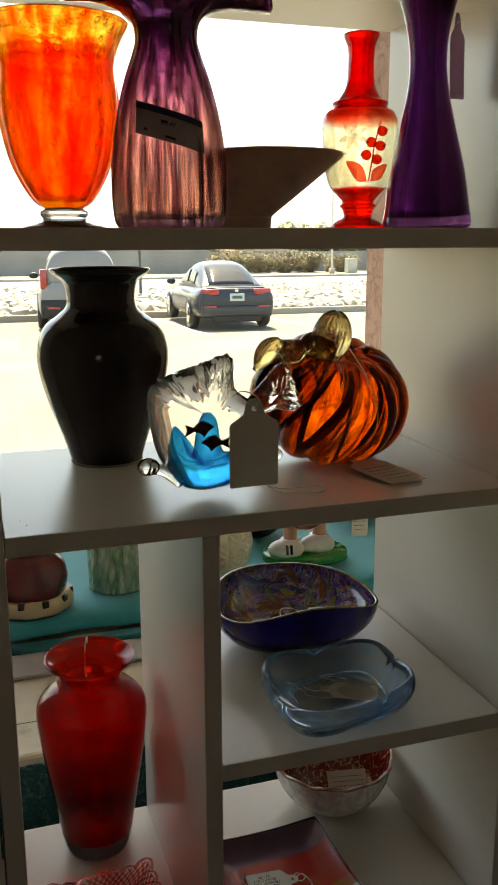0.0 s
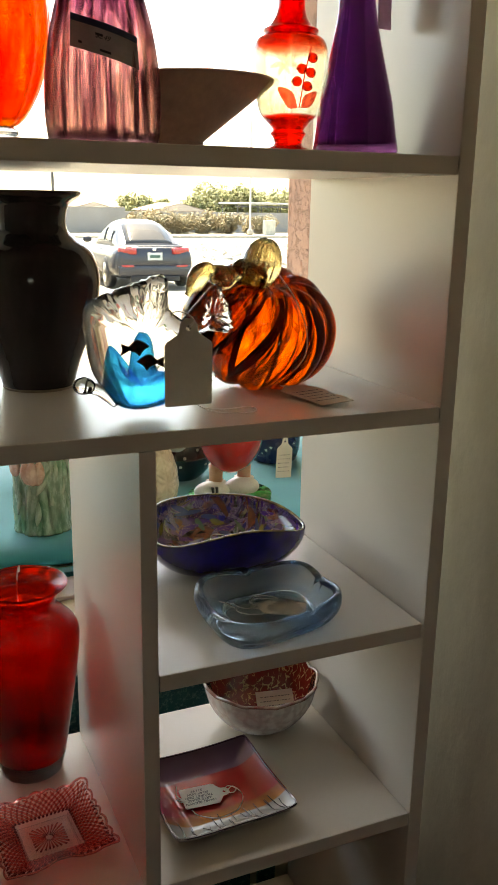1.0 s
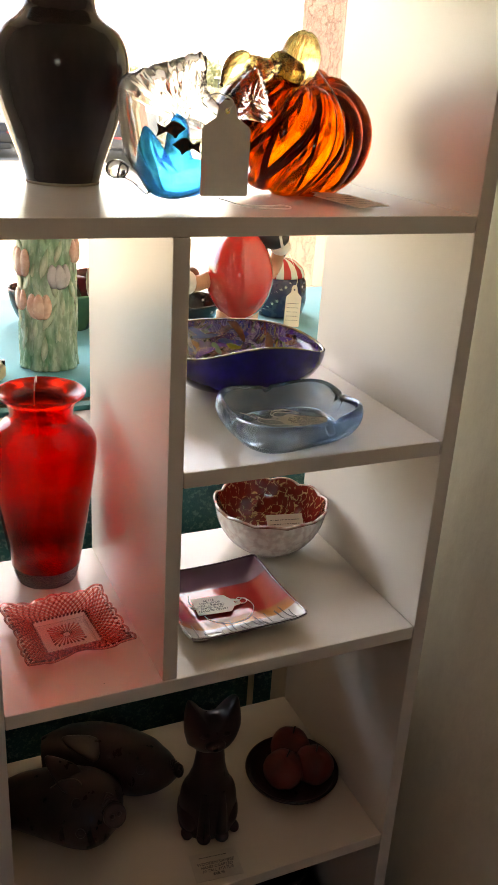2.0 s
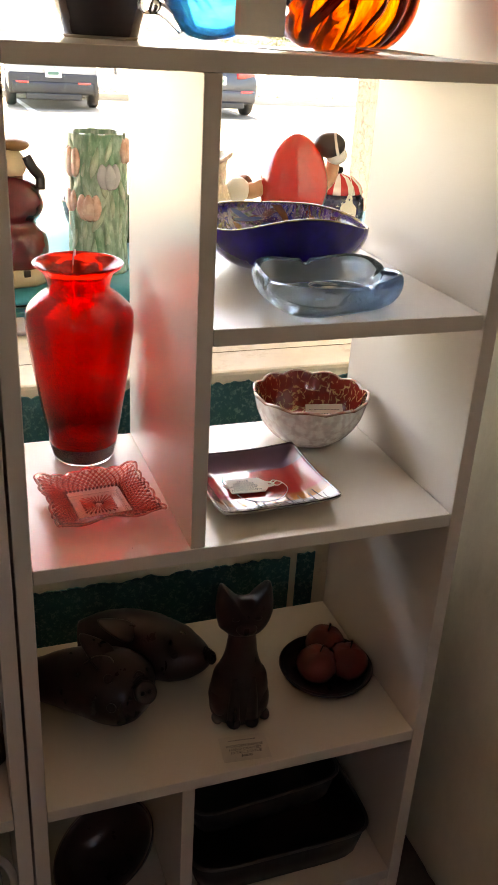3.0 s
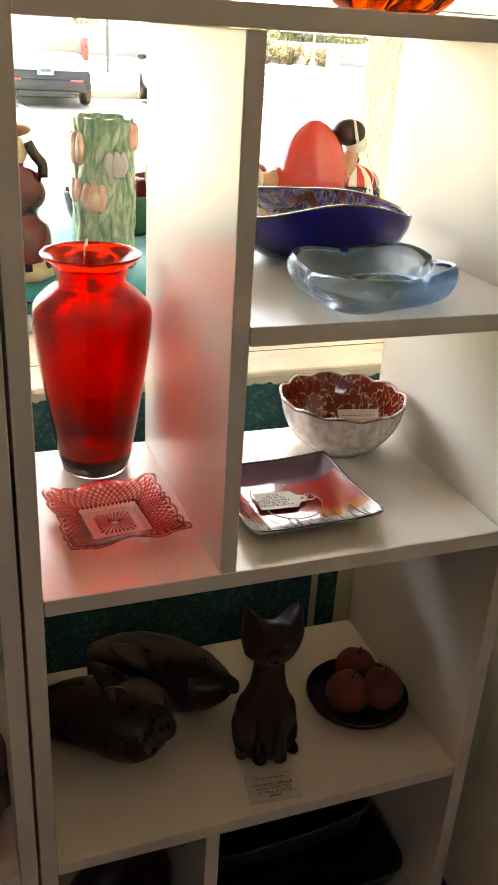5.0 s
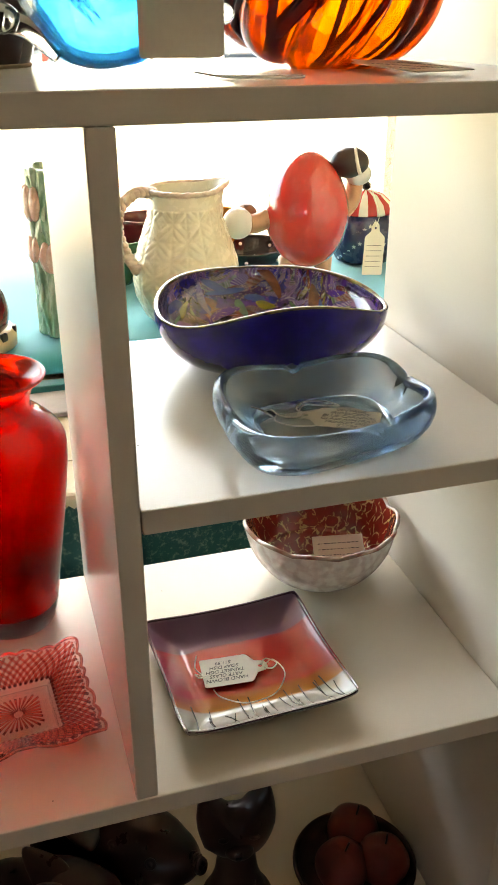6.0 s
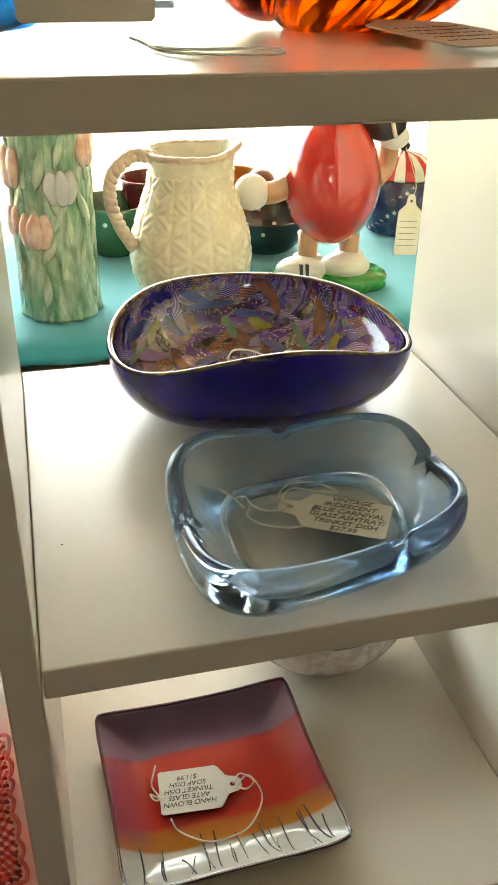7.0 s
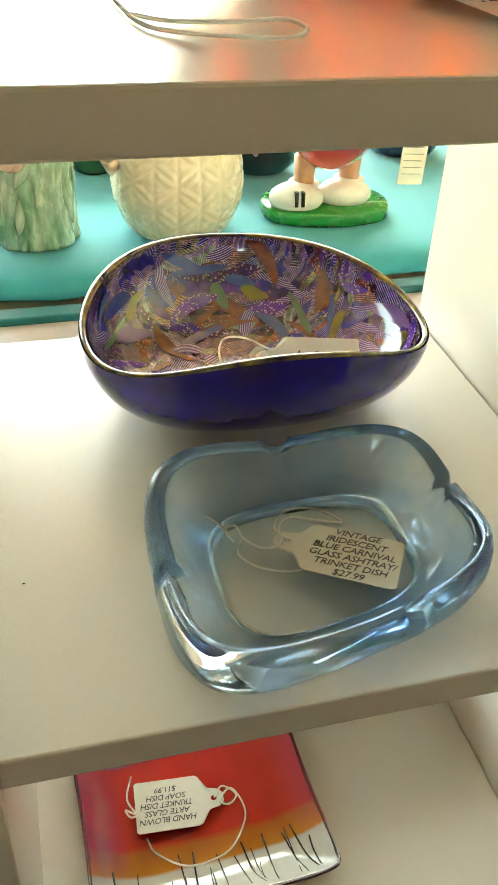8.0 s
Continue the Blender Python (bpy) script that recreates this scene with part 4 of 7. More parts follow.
def lip(a):
    """The free-form lip: a rounded triangle that rises at the front and dips beside it."""
    c, s_, s2, c2, c3, s3 = math.cos(a), math.sin(a), math.sin(2 * a), math.cos(2 * a), math.cos(3 * a), math.sin(3 * a)
    return Vector((0.1030 * c + 0.0105 * s_ - 0.0035 * s2 + 0.0012 * c3, -0.0097 * c + 0.1000 * s_ - 0.0090 * c2 - 0.0030 * s2 + 0.0012 * s3,
                   0.0600 - 0.0007 * c - 0.0030 * s_ - 0.0050 * c2 - 0.0009 * s2 - 0.0012 * c3 + 0.0043 * s3))


def bowl_pt(a, s, inside):
    """A point of the bowl's outer or inner face: s runs from the base (0) to the lip (1)."""
    q = lip(a)
    prof, zz = math.sin(s * math.pi / 2) ** 0.80, (1 - math.cos(s * math.pi / 2)) ** 0.95
    if not inside:
        k = 0.30 + 0.70 * prof
        return Vector((q.x * k, q.y * k, q.z * zz))
    k = (0.10 + 0.90 * prof) * (1 - 0.05)
    return Vector((q.x * k, q.y * k, 0.007 + (q.z - 0.0072) * zz))


def art_bowl():
    t = thing("art_glass_bowl", "cobalt art glass bowl lined with coloured millefiori swirls", "bowl", pose(0.3527, 0.2469, Z_C))
    n, U = 22, 120
    sides = [[[bowl_pt(2 * math.pi * i / U, j / n, ins) for i in range(U)] for j in range(n + 1)] for ins in (False, True)]
    part("shell", ring_mesh(sides[0], cap_last=False), cobalt, t, "deep cobalt blue outside")
    lining = part("lining", ring_mesh(sides[1], cap_last=False), murano_mat(), t, "multicoloured swirled lining")
    rings = []
    for i in range(U + 1):
        a = 2 * math.pi * i / U
        q = lip(a)
        rad = Vector((q.x, q.y, 0)).normalized()
        c = Vector((q.x, q.y, q.z)) - rad * 0.0026
        r = 0.0021 + 0.0005 * math.sin(3 * a)
        rings.append([c + rad * r * math.cos(b) + Vector((0, 0, r * 0.75 * math.sin(b))) for b in (2 * math.pi * q_ / 12 for q_ in range(12))])
    part("rim", ring_mesh(rings, cap_first=False, cap_last=False), rim_glass, t, "glossy rounded rim with gold flecks")
    rnd = random.Random(31)
    for k in range(84):
        a0, s0 = 2 * math.pi * ((k * 0.618034) % 1), 0.22 + 0.66 * ((k * 0.7549 + 0.1) % 1)
        ln, wd = rnd.uniform(0.016, 0.050), rnd.uniform(0.0040, 0.0115)
        turn = rnd.uniform(-0.7, 0.7) + (0 if k % 3 else 1.2)
        o = bowl_pt(a0, s0, True)
        ta = (bowl_pt(a0 + 0.02, s0, True) - bowl_pt(a0 - 0.02, s0, True)) / 0.04
        ts = (bowl_pt(a0, s0 + 0.02, True) - bowl_pt(a0, s0 - 0.02, True)) / 0.04
        la, ls = max(ta.length, 0.02), max(ts.length, 0.02)
        nz = ta.cross(ts).normalized()
        nz = nz if nz.dot(Vector((-o.x, -o.y, 0.06))) > 0 else -nz
        ax = (ta / la * math.cos(turn) + ts / ls * math.sin(turn)).normalized()
        m = Matrix((ax, nz.cross(ax), nz)).transposed().to_4x4()
        m.translation = o
        inv = m.inverted()
        bend = rnd.uniform(-0.25, 0.25)
        lift_ = 0.0005 + 0.00006 * (k % 9)
        rows = []
        for i in range(13):
            u = i / 12
            w = wd * math.sin(math.pi * (0.04 + 0.92 * u)) ** 0.7 * (1 + 0.18 * math.sin(5 * u + k))
            row = []
            for v in (-1, -0.4, 0.4, 1):
                x, y = (u - 0.5) * ln, v * w / 2 + bend * ln * (u - 0.5) ** 2 * 4 * 0.3
                du, dv = x * math.cos(turn) - y * math.sin(turn), x * math.sin(turn) + y * math.cos(turn)
                aa, ss = a0 + du / la, min(max(s0 + dv / ls, 0.04), 0.97)
                row.append(inv @ (bowl_pt(aa, ss, True) + nz * lift_))
            rows.append(row)
        bm = bmesh.new()
        vs = [[bm.verts.new(q) for q in r] for r in rows]
        for ra, rb in zip(vs, vs[1:]):
            for i in range(3):
                bm.faces.new((ra[i], ra[i + 1], rb[i + 1], rb[i]))
        pick = (2, 2, 7, 5, 2, 1)[k % 6] if s0 < 0.42 else (k * 5 + k // 9) % len(shard_mats)
        shard = part("glass_shard", bm, shard_mats[pick], lining)
        shard.matrix_basis = m
    return t


def ash_map(u, v):
    """Bilinear map from the square to the tray's uneven four sides."""
    FL, FR, BR, BL = (-0.082, -0.089), (0.085, -0.047), (0.081, 0.074), (-0.080, 0.072)
    s, q = (u + 1) / 2, (v + 1) / 2
    return tuple((1 - s) * (1 - q) * FL[k] + s * (1 - q) * FR[k] + s * q * BR[k] + (1 - s) * q * BL[k] for k in (0, 1))


def ashtray():
    """A thick moulded tray: rounded wall, four rests across the rim, and a hollow with drawn-out corners."""
    t = thing("glass_ashtray", "thick ice-blue glass ashtray with four rim notches", "ashtray", pose(0.342, 0.075, Z_C))
    U = 288
    RESTS = (0.14, math.pi / 2 + 0.02, math.pi + 0.10, 1.5 * math.pi + 0.30)

    def ring(s, z, p, dip=0.0, pinch=0.0):
        out = []
        for i in range(U):
            a = 2 * math.pi * i / U
            c, d = math.cos(a), math.sin(a)
            k = (abs(c) ** p + abs(d) ** p) ** (-1 / p)
            rest = near = 0.0
            for na in RESTS:
                e = math.atan2(math.sin(a - na), math.cos(a - na))
                rest += math.exp(-(e / 0.066) ** 6)
                near += math.exp(-(e / 0.36) ** 2)
            k *= s * (1 - pinch * near)
            x, y = ash_map(c * k, d * k)
            swell = 0.0040 * abs(math.sin(2 * a)) ** 2 * dip
            out.append((x, y, z - rest * 0.0048 * dip - 0.0012 * near * dip + swell))
        return out

    wall_rings = [ring(0.600, 0.0004, 3.2), ring(0.70, 0.0004, 3.3), ring(0.82, 0.0024, 3.4), ring(0.910, 0.0072, 3.5), ring(0.965, 0.0135, 3.6, 0.15), ring(0.990, 0.0200, 3.7, 0.4), ring(0.990, 0.0255, 3.7, 0.8), ring(0.974, 0.0306, 3.7, 1.0), ring(0.944, 0.0338, 3.7, 1.0),
                  ring(0.914, 0.0336, 3.7, 1.0, 0.005), ring(0.888, 0.0308, 3.7, 0.95, 0.01), ring(0.866, 0.0268, 3.7, 0.7, 0.03), ring(0.838, 0.0222, 3.6, 0.4, 0.05), ring(0.800, 0.0178, 3.6, 0.1, 0.05), ring(0.745, 0.0140, 3.5, 0.0, 0.04), ring(0.675, 0.0112, 3.4, 0.0, 0.02), ring(0.600, 0.0097, 3.2)]
    wall_rings.append(wall_rings[0])
    bm = ring_mesh(wall_rings, cap_first=False, cap_last=False)
    bmesh.ops.remove_doubles(bm, verts=bm.verts, dist=1e-6)
    part("wall", bm, g_blue, t, "thick rounded wall with four rests")
    base_rings = [ring(0.2, 0.0030, 2.8), ring(0.46, 0.0006, 3.0), ring(0.596, 0.0006, 3.2), ring(0.597, 0.0050, 3.2), ring(0.596, 0.0096, 3.2), ring(0.45, 0.0094, 2.9), ring(0.2, 0.0092, 2.8)]
    part("base", ring_mesh(base_rings), g_blue_base, t, "clear flat base")
    return t


art_bowl()
ashtray()


def last_tag():
    return [o for o in scene.objects if o.name.startswith("price_tag")][-1]


tag_m = pose(0.3805, 0.0590, Z_C + 0.0120, 0, 0, 60)
price_tag(pose(0.3805, 0.0590, Z_C + 0.0120, 0, 0, 60), 0.0335, 0.063, "handwritten buff card tag lying in the glass ashtray", None, rng,
          world_pts=[(x, y, Z_C + 0.0135) for x, y in ((0.332, 0.087), (0.328, 0.097), (0.337, 0.108), (0.353, 0.106), (0.362, 0.094), (0.350, 0.098), (0.338, 0.103), (0.330, 0.096), (0.328, 0.085), (0.318, 0.084), (0.311, 0.092), (0.309, 0.102), (0.303, 0.100), (0.306, 0.090), (0.302, 0.103), (0.296, 0.112))])
part("string", tube([tuple(tag_m.inverted() @ Vector((x, y, Z_C + 0.013))) for x, y in ((0.311, 0.094), (0.306, 0.083), (0.312, 0.073), (0.324, 0.067), (0.333, 0.066))], 0.00065, 6, n=40), string_mat, last_tag(), "twisted white cotton string")
tag_a = last_tag()
words("VINTAGE\nIRIDESCENT\nBLUE CARNIVAL\nGLASS ASHTRAY/\nTRINKET DISH\n$27.99", 0.0059, ink, tag_a, pose(0.0, 0.0235, 0.0008, 0, 0, -90))
price_tag(pose(0.412, 0.208, Z_C + 0.034, 26, 0, -4) @ pose(0, 0, 0, 0, 0, 84), 0.033, 0.064, "handwritten buff card tag resting in the art glass bowl",
          [(0, 0.056, 0.0008), (0.004, 0.060, 0.002), (-0.004, 0.066, 0.003), (-0.012, 0.074, 0.004), (-0.006, 0.086, 0.008), (0.008, 0.084, 0.008), (0.012, 0.070, 0.004), (0.006, 0.054, 0.002), (0.012, 0.046, 0.004)], rng)
words("Art Glass Bowl\nCandy Dish", 0.0066, ink, last_tag(), pose(0.001, 0.0215, 0.0008, 0, 0, -90))

# ---- fourth shelf ----


def ruby_vase(m, label, mat):
    t = thing("ruby_vase", label, "vase", m)
    prof = [(0.0385, 0.0238), (0.0425, 0.0245), (0.0448, 0.030), (0.053, 0.080), (0.062, 0.140), (0.0665, 0.182), (0.0640, 0.201), (0.050, 0.217), (0.0395, 0.225), (0.0385, 0.233), (0.043, 0.246), (0.0530, 0.2545), (0.0545, 0.257)]
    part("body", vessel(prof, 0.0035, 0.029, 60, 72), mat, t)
    part("foot", lathe([(0.002, 0.0), (0.034, 0.0), (0.0385, 0.002), (0.0400, 0.008), (0.0440, 0.0236), (0.002, 0.0236)], 64), clear_glass, t, "thick clear glass foot")
    return t


def pressed_dish():
    """A square pressed-glass dish: a flat rayed base and a flaring latticed, scalloped rim."""
    t = thing("pressed_glass_dish", "pink pressed glass dish with a latticed scalloped rim", "dish", pose(0.091, 0.117, Z_D, 0, 0, 5))

    def at(s, v):
        """s runs round the square (0 to 4), v from the base (0) to the lip (1)."""
        k = int(s) % 4
        f = s - int(s)
        half = 0.029 + 0.030 * v ** 0.9
        e = -half + 2 * half * f
        x, y = ((e, -half), (half, e), (-e, half), (-half, -e))[k]
        corner = abs(2 * f - 1) ** 3
        out = 1 + v * (0.05 * corner - 0.015 * (1 - corner) * math.cos(4 * math.pi * f))
        scal = max(0.0, v - 0.72) / 0.28 * abs(math.sin(s * math.pi * 7))
        z = 0.004 + 0.0135 * v ** 0.8 + 0.0025 * v * v * math.cos(4 * math.pi * f + 0.3) + 0.0016 * scal
        return Vector((x * (out + 0.045 * scal), y * (out + 0.045 * scal), max(z, 0.004)))

    part("base", box(-0.030, 0.030, -0.030, 0.030, 0.0, 0.0045, 0.002), g_pink, t)
    N = 224
    lev = (0, 0.25, 0.5, 0.72, 0.86, 1.0)
    rings = [[at(4 * i / N, v) for i in range(N)] for v in lev] + [[at(4 * i / N, v) + Vector((0, 0, 0.002)) for i in range(N)] for v in lev[::-1]]
    part("rim", ring_mesh(rings, cap_first=False, cap_last=False), g_pink, t)
    lat = bmesh.new()
    for i in range(56):
        for d in (-1, 1):
            pts = [at((4 * i / 56 + d * 0.30 * v) % 4, v) + Vector((0, 0, 0.0022)) for v in (0.08, 0.35, 0.62, 0.90)]
            if max((a - b).length for a, b in zip(pts, pts[1:])) < 0.03:
                join(lat, tube(pts, 0.0012, 6, n=7))
    tagged(part("lattice", lat, glass("pink_lattice_glass", (0.96, 0.58, 0.53), see=0.5), t, "raised diamond lattice"), kind="stuff")
    pts = [at(4 * i / 168, 0.995) + Vector((0, 0, 0.0018)) for i in range(169)]
    part("lip", tube([tuple(p) for p in pts], 0.0014, 6, n=336), glass("pink_lip_glass", (0.96, 0.62, 0.57), see=0.45), t, "scalloped lip")
    rays = bmesh.new()
    for i in range(28):
        a = 2 * math.pi * i / 28
        k = 1 / max(abs(math.cos(a)), abs(math.sin(a)))
        join(rays, tube([(0.004 * math.cos(a), 0.004 * math.sin(a), 0.0047), (0.012 * k * math.cos(a), 0.012 * k * math.sin(a), 0.0049), (0.019 * k * math.cos(a), 0.019 * k * math.sin(a), 0.0047)], lambda u: 0.0004 + 0.0008 * u, 5, n=4))
    tagged(part("rayed_star", rays, glass("pink_star_glass", (0.95, 0.58, 0.54), see=0.5), t, "pressed star of rays"), kind="stuff")
    return t


def plate_mat():
    m, nt, p, out = nodes_of("fused_glass_bands")
    v = axis(nt, 1, -0.076, 0.076, 0.014, 9)
    col = ramp(nt, v, [(0.0, (0.56, 0.55, 0.50)), (0.27, (0.58, 0.54, 0.46)), (0.285, (0.52, 0.19, 0.02)), (0.37, (0.44, 0.12, 0.02)), (0.40, (0.50, 0.022, 0.012)), (0.76, (0.50, 0.025, 0.022)), (0.785, (0.40, 0.02, 0.03)), (0.80, (0.20, 0.10, 0.17)), (1.0, (0.17, 0.10, 0.16))])
    n = noise_node(nt, 40, 4)
    side = axis(nt, 0, -0.076, 0.076)
    edge = ramp(nt, side, [(0.0, 1.0), (0.13, 0.7), (0.2, 0.0), (0.86, 0.0), (1.0, 0.7)])
    band = ramp(nt, v, [(0.22, 0.0), (0.36, 0.8), (0.76, 0.8), (0.82, 0.2)])
    col = blend(nt, blend(nt, 1.0, edge, band, "MULTIPLY"), col, (0.26, 0.02, 0.08))
    col = blend(nt, 1.0, col, ramp(nt, n.outputs["Fac"], [(0.3, 0.85), (0.7, 1.0)]), "MULTIPLY")
    nt.links.new(col, p.inputs["Base Color"])
    p.inputs["Roughness"].default_value = 0.14
    p.inputs["Specular IOR Level"].default_value = 0.35
    p.inputs["Coat Weight"].default_value, p.inputs["Coat Roughness"].default_value = 0.5, 0.03
    bump_to(nt, p, n.outputs["Fac"], 0.05, 0.002)
    return m


def plate_z(x, y):
    d = max(abs(x), abs(y)) / 0.076
    e = max(0.0, (d - 0.58) / 0.42)
    c = (abs(x) * abs(y)) / 0.076 ** 2
    return 0.004 + 0.015 * e ** 1.5 + 0.004 * c ** 3


def fused_plate():
    t = thing("glass_plate", "square fused glass plate banded purple, red, orange and clear", "plate", pose(0.2925, 0.1155, Z_D, 0, 0, 2.0) @ Matrix.Diagonal((1.045, 1.035, 1.0, 1.0)))
    n = 40
    rows = []
    bm = bmesh.new()
    for lay in (0, 1):
        g = []
        for j in range(n + 1):
            row = []
            for i in range(n + 1):
                u, v = 2 * i / n - 1, 2 * j / n - 1
                x, y = 0.076 * u, 0.076 * v
                cr = 1 - 0.05 * (abs(u) * abs(v)) ** 7
                pinch = 1 - 0.034 * (1 - min(abs(u), abs(v)) ** 2) * (max(abs(u), abs(v)) ** 6)
                row.append(bm.verts.new((x * cr * pinch, y * cr * pinch, plate_z(x, y) - (0.004 if lay else 0))))
            g.append(row)
        rows.append(g)
        for j in range(n):
            for i in range(n):
                q = (g[j][i], g[j][i + 1], g[j + 1][i + 1], g[j + 1][i])
                bm.faces.new(q if not lay else q[::-1])
    A, B = rows
    edge = lambda g: g[0] + [r[-1] for r in g[1:]] + g[-1][-2::-1] + [r[0] for r in g[-2:0:-1]]
    ea, eb = edge(A), edge(B)
    for i in range(len(ea)):
        j = (i + 1) % len(ea)
        bm.faces.new((ea[j], ea[i], eb[i], eb[j]))
    part("dish", bm, plate_mat(), t)
    line = surface("black_stringers", (0.012, 0.010, 0.014), 0.2, vary=0.1, bump=0)
    rnd = random.Random(5)
    for k in range(22):
        x = -0.066 + 0.132 * k / 21 + rnd.uniform(-0.004, 0.004)
        y1 = -0.040 + rnd.uniform(-0.012, 0.008)
        dx = rnd.uniform(-0.008, 0.008)
        pts = [(x + dx * f + 0.002 * math.sin(3 * f + k), y, plate_z(x, y) + 0.0002) for f, y in ((0, -0.0735), (0.35, -0.066), (0.7, -0.055), (1, y1))]
        part("glass_thread", tube(pts, rnd.uniform(0.0003, 0.0006), 5, n=12), line, t, "thin black glass thread")
    e_pts = []
    for k in range(4):
        for f in np.linspace(-1, 1, 12)[:-1]:
            u, v = ((f, -1), (1, f), (-f, 1), (-1, -f))[k]
            pinch = 0.998 - 0.034 * (1 - f * f)
            cr = 1 - 0.05 * abs(f) ** 7
            e_pts.append((0.0755 * u * pinch * cr, 0.0755 * v * pinch * cr, plate_z(0.076 * u, 0.076 * v) - 0.0018))
    e_pts.append(e_pts[0])
    part("edge", tube(e_pts, 0.0012, 8, n=150), surface("dark_fused_edge", (0.10, 0.045, 0.07), 0.10, vary=0.3, big=30, bump=0, coat=1.0), t, "dark rounded fused edge")
    return t


def blotched(name, a, b, scale, lo, hi, stretch):
    """Cased glass: drawn-out patches of one colour with uneven veins of another between them."""
    m, nt, p, out = nodes_of(name)
    n = noise_node(nt, scale * 0.6, 2, 0.5)
    n2 = noise_node(nt, scale * 1.6, 3, 0.5)
    tc, vm, mp, v = (nt.nodes.new("ShaderNode" + k) for k in ("TexCoord", "VectorMath", "Mapping", "TexVoronoi"))
    vm.operation = "MULTIPLY_ADD"
    vm.inputs[1].default_value = (0.014, 0.014, 0.014)
    nt.links.new(n.outputs["Color"], vm.inputs[0])
    nt.links.new(tc.outputs["Object"], vm.inputs[2])
    mp.inputs["Scale"].default_value, mp.inputs["Rotation"].default_value = stretch, (0.35, 0.2, 0.5)
    nt.links.new(vm.outputs[0], mp.inputs["Vector"])
    v.feature = "DISTANCE_TO_EDGE"
    v.inputs["Scale"].default_value = scale
    nt.links.new(mp.outputs[0], v.inputs["Vector"])
    wide = blend(nt, 0.32, v.outputs["Distance"], n2.outputs["Fac"])
    col = blend(nt, ramp(nt, wide, [(lo, 0.0), (hi, 1.0)]), b, a)
    col = blend(nt, 1.0, col, ramp(nt, n2.outputs["Fac"], [(0.3, 0.8), (0.6, 1.0)]), "MULTIPLY")
    nt.links.new(col, p.inputs["Base Color"])
    p.inputs["Roughness"].default_value = 0.12
    p.inputs["Coat Weight"].default_value, p.inputs["Coat Roughness"].default_value = 0.5, 0.03
    bump_to(nt, p, v.outputs["Distance"], 0.06, 0.002)
    return m


def scalloped_bowl():
    t = thing("scalloped_bowl", "scalloped glass bowl, white outside and marbled maroon inside", "bowl", pose(0.413, 0.248, Z_D))
    sc = lambda a, r, z: r * (1 + 0.035 * abs(math.sin(5.5 * a)) * max(0, (z - 0.02) / 0.045)) if r > 0.01 else r
    lf = lambda a, r, z: z + 0.004 * abs(math.sin(5.5 * a)) * max(0, (z - 0.03) / 0.035)
    prof = [(0.002, 0.0), (0.034, 0.0), (0.044, 0.004), (0.060, 0.018), (0.073, 0.040), (0.0795, 0.066)]
    o = [tuple(p) for p in spline(prof, 34)]
    i = [(max(r - 0.004, 0.002), z + (0.005 if r < 0.06 else 0.0005)) for r, z in o]
    outer = ring_mesh([[(sc(a, r, z) * math.cos(a), sc(a, r, z) * math.sin(a), lf(a, r, z)) for a in (2 * math.pi * k / 110 for k in range(110))] for r, z in o], cap_last=False)
    part("shell", outer, blotched("white_marbled_glass", (0.93, 0.89, 0.84), (0.83, 0.74, 0.69), 60, 0.18, 0.28, (1, 1, 0.7)), t, "milky white mottled outside")
    inner = ring_mesh([[(sc(a, r, z) * math.cos(a), sc(a, r, z) * math.sin(a), lf(a, r, z)) for a in (2 * math.pi * k / 110 for k in range(110))] for r, z in i], cap_last=False)
    part("lining", inner, blotched("maroon_marbled_glass", (0.21, 0.020, 0.012), (0.66, 0.42, 0.20), 100, 0.150, 0.190, (1, 1, 0.5)), t, "maroon and cream marbled lining")
    rr = []
    for k in range(111):
        a = 2 * math.pi * k / 110
        r, z = sc(a, 0.0778, 0.066), lf(a, 0.0778, 0.0662)
        c = Vector((r * math.cos(a), r * math.sin(a), z))
        d = Vector((math.cos(a), math.sin(a), 0))
        rr.append([c + d * 0.0024 * math.cos(b) + Vector((0, 0, 0.0022 * math.sin(b))) for b in (2 * math.pi * q / 8 for q in range(8))])
    part("rim", ring_mesh(rr, cap_first=False, cap_last=False), surface("milky_rim", (0.62, 0.50, 0.40), 0.1, vary=0.3, big=60, bump=0, color2=(0.30, 0.06, 0.04), coat=0.8), t, "glossy milky rim")
    return t


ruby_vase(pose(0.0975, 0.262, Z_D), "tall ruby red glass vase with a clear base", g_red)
v_string = tube([(0.100, 0.300, Z_D + 0.256), (0.101, 0.306, Z_D + 0.262), (0.098, 0.303, Z_D + 0.252), (0.096, 0.298, Z_D + 0.225), (0.099, 0.296, Z_D + 0.190)], 0.0009, 6, n=40)
single("tag_string", v_string, string_mat, Matrix(), "white cotton string hanging in the ruby vase", "string")
pressed_dish()
fused_plate()
price_tag(pose(0.2515, 0.117, Z_D + 0.0072, 0, 0, -94), 0.037, 0.060, "handwritten white card tag lying on the banded glass plate", None, rng,
          world_pts=[(x, y, Z_D + 0.0085) for x, y in ((0.305, 0.113), (0.312, 0.120), (0.320, 0.112), (0.314, 0.106), (0.308, 0.110), (0.318, 0.117), (0.323, 0.097), (0.309, 0.076), (0.292, 0.070), (0.276, 0.071), (0.260, 0.083), (0.256, 0.094))])
part("string", tube([tuple(pose(0.2515, 0.117, Z_D + 0.0072, 0, 0, -94).inverted() @ Vector((x, y, Z_D + 0.010))) for x, y in ((0.256, 0.112), (0.248, 0.110), (0.245, 0.116), (0.251, 0.112), (0.247, 0.124), (0.252, 0.140))], 0.0007, 6, n=40), string_mat, last_tag(), "twisted white cotton string")
tag_p = last_tag()
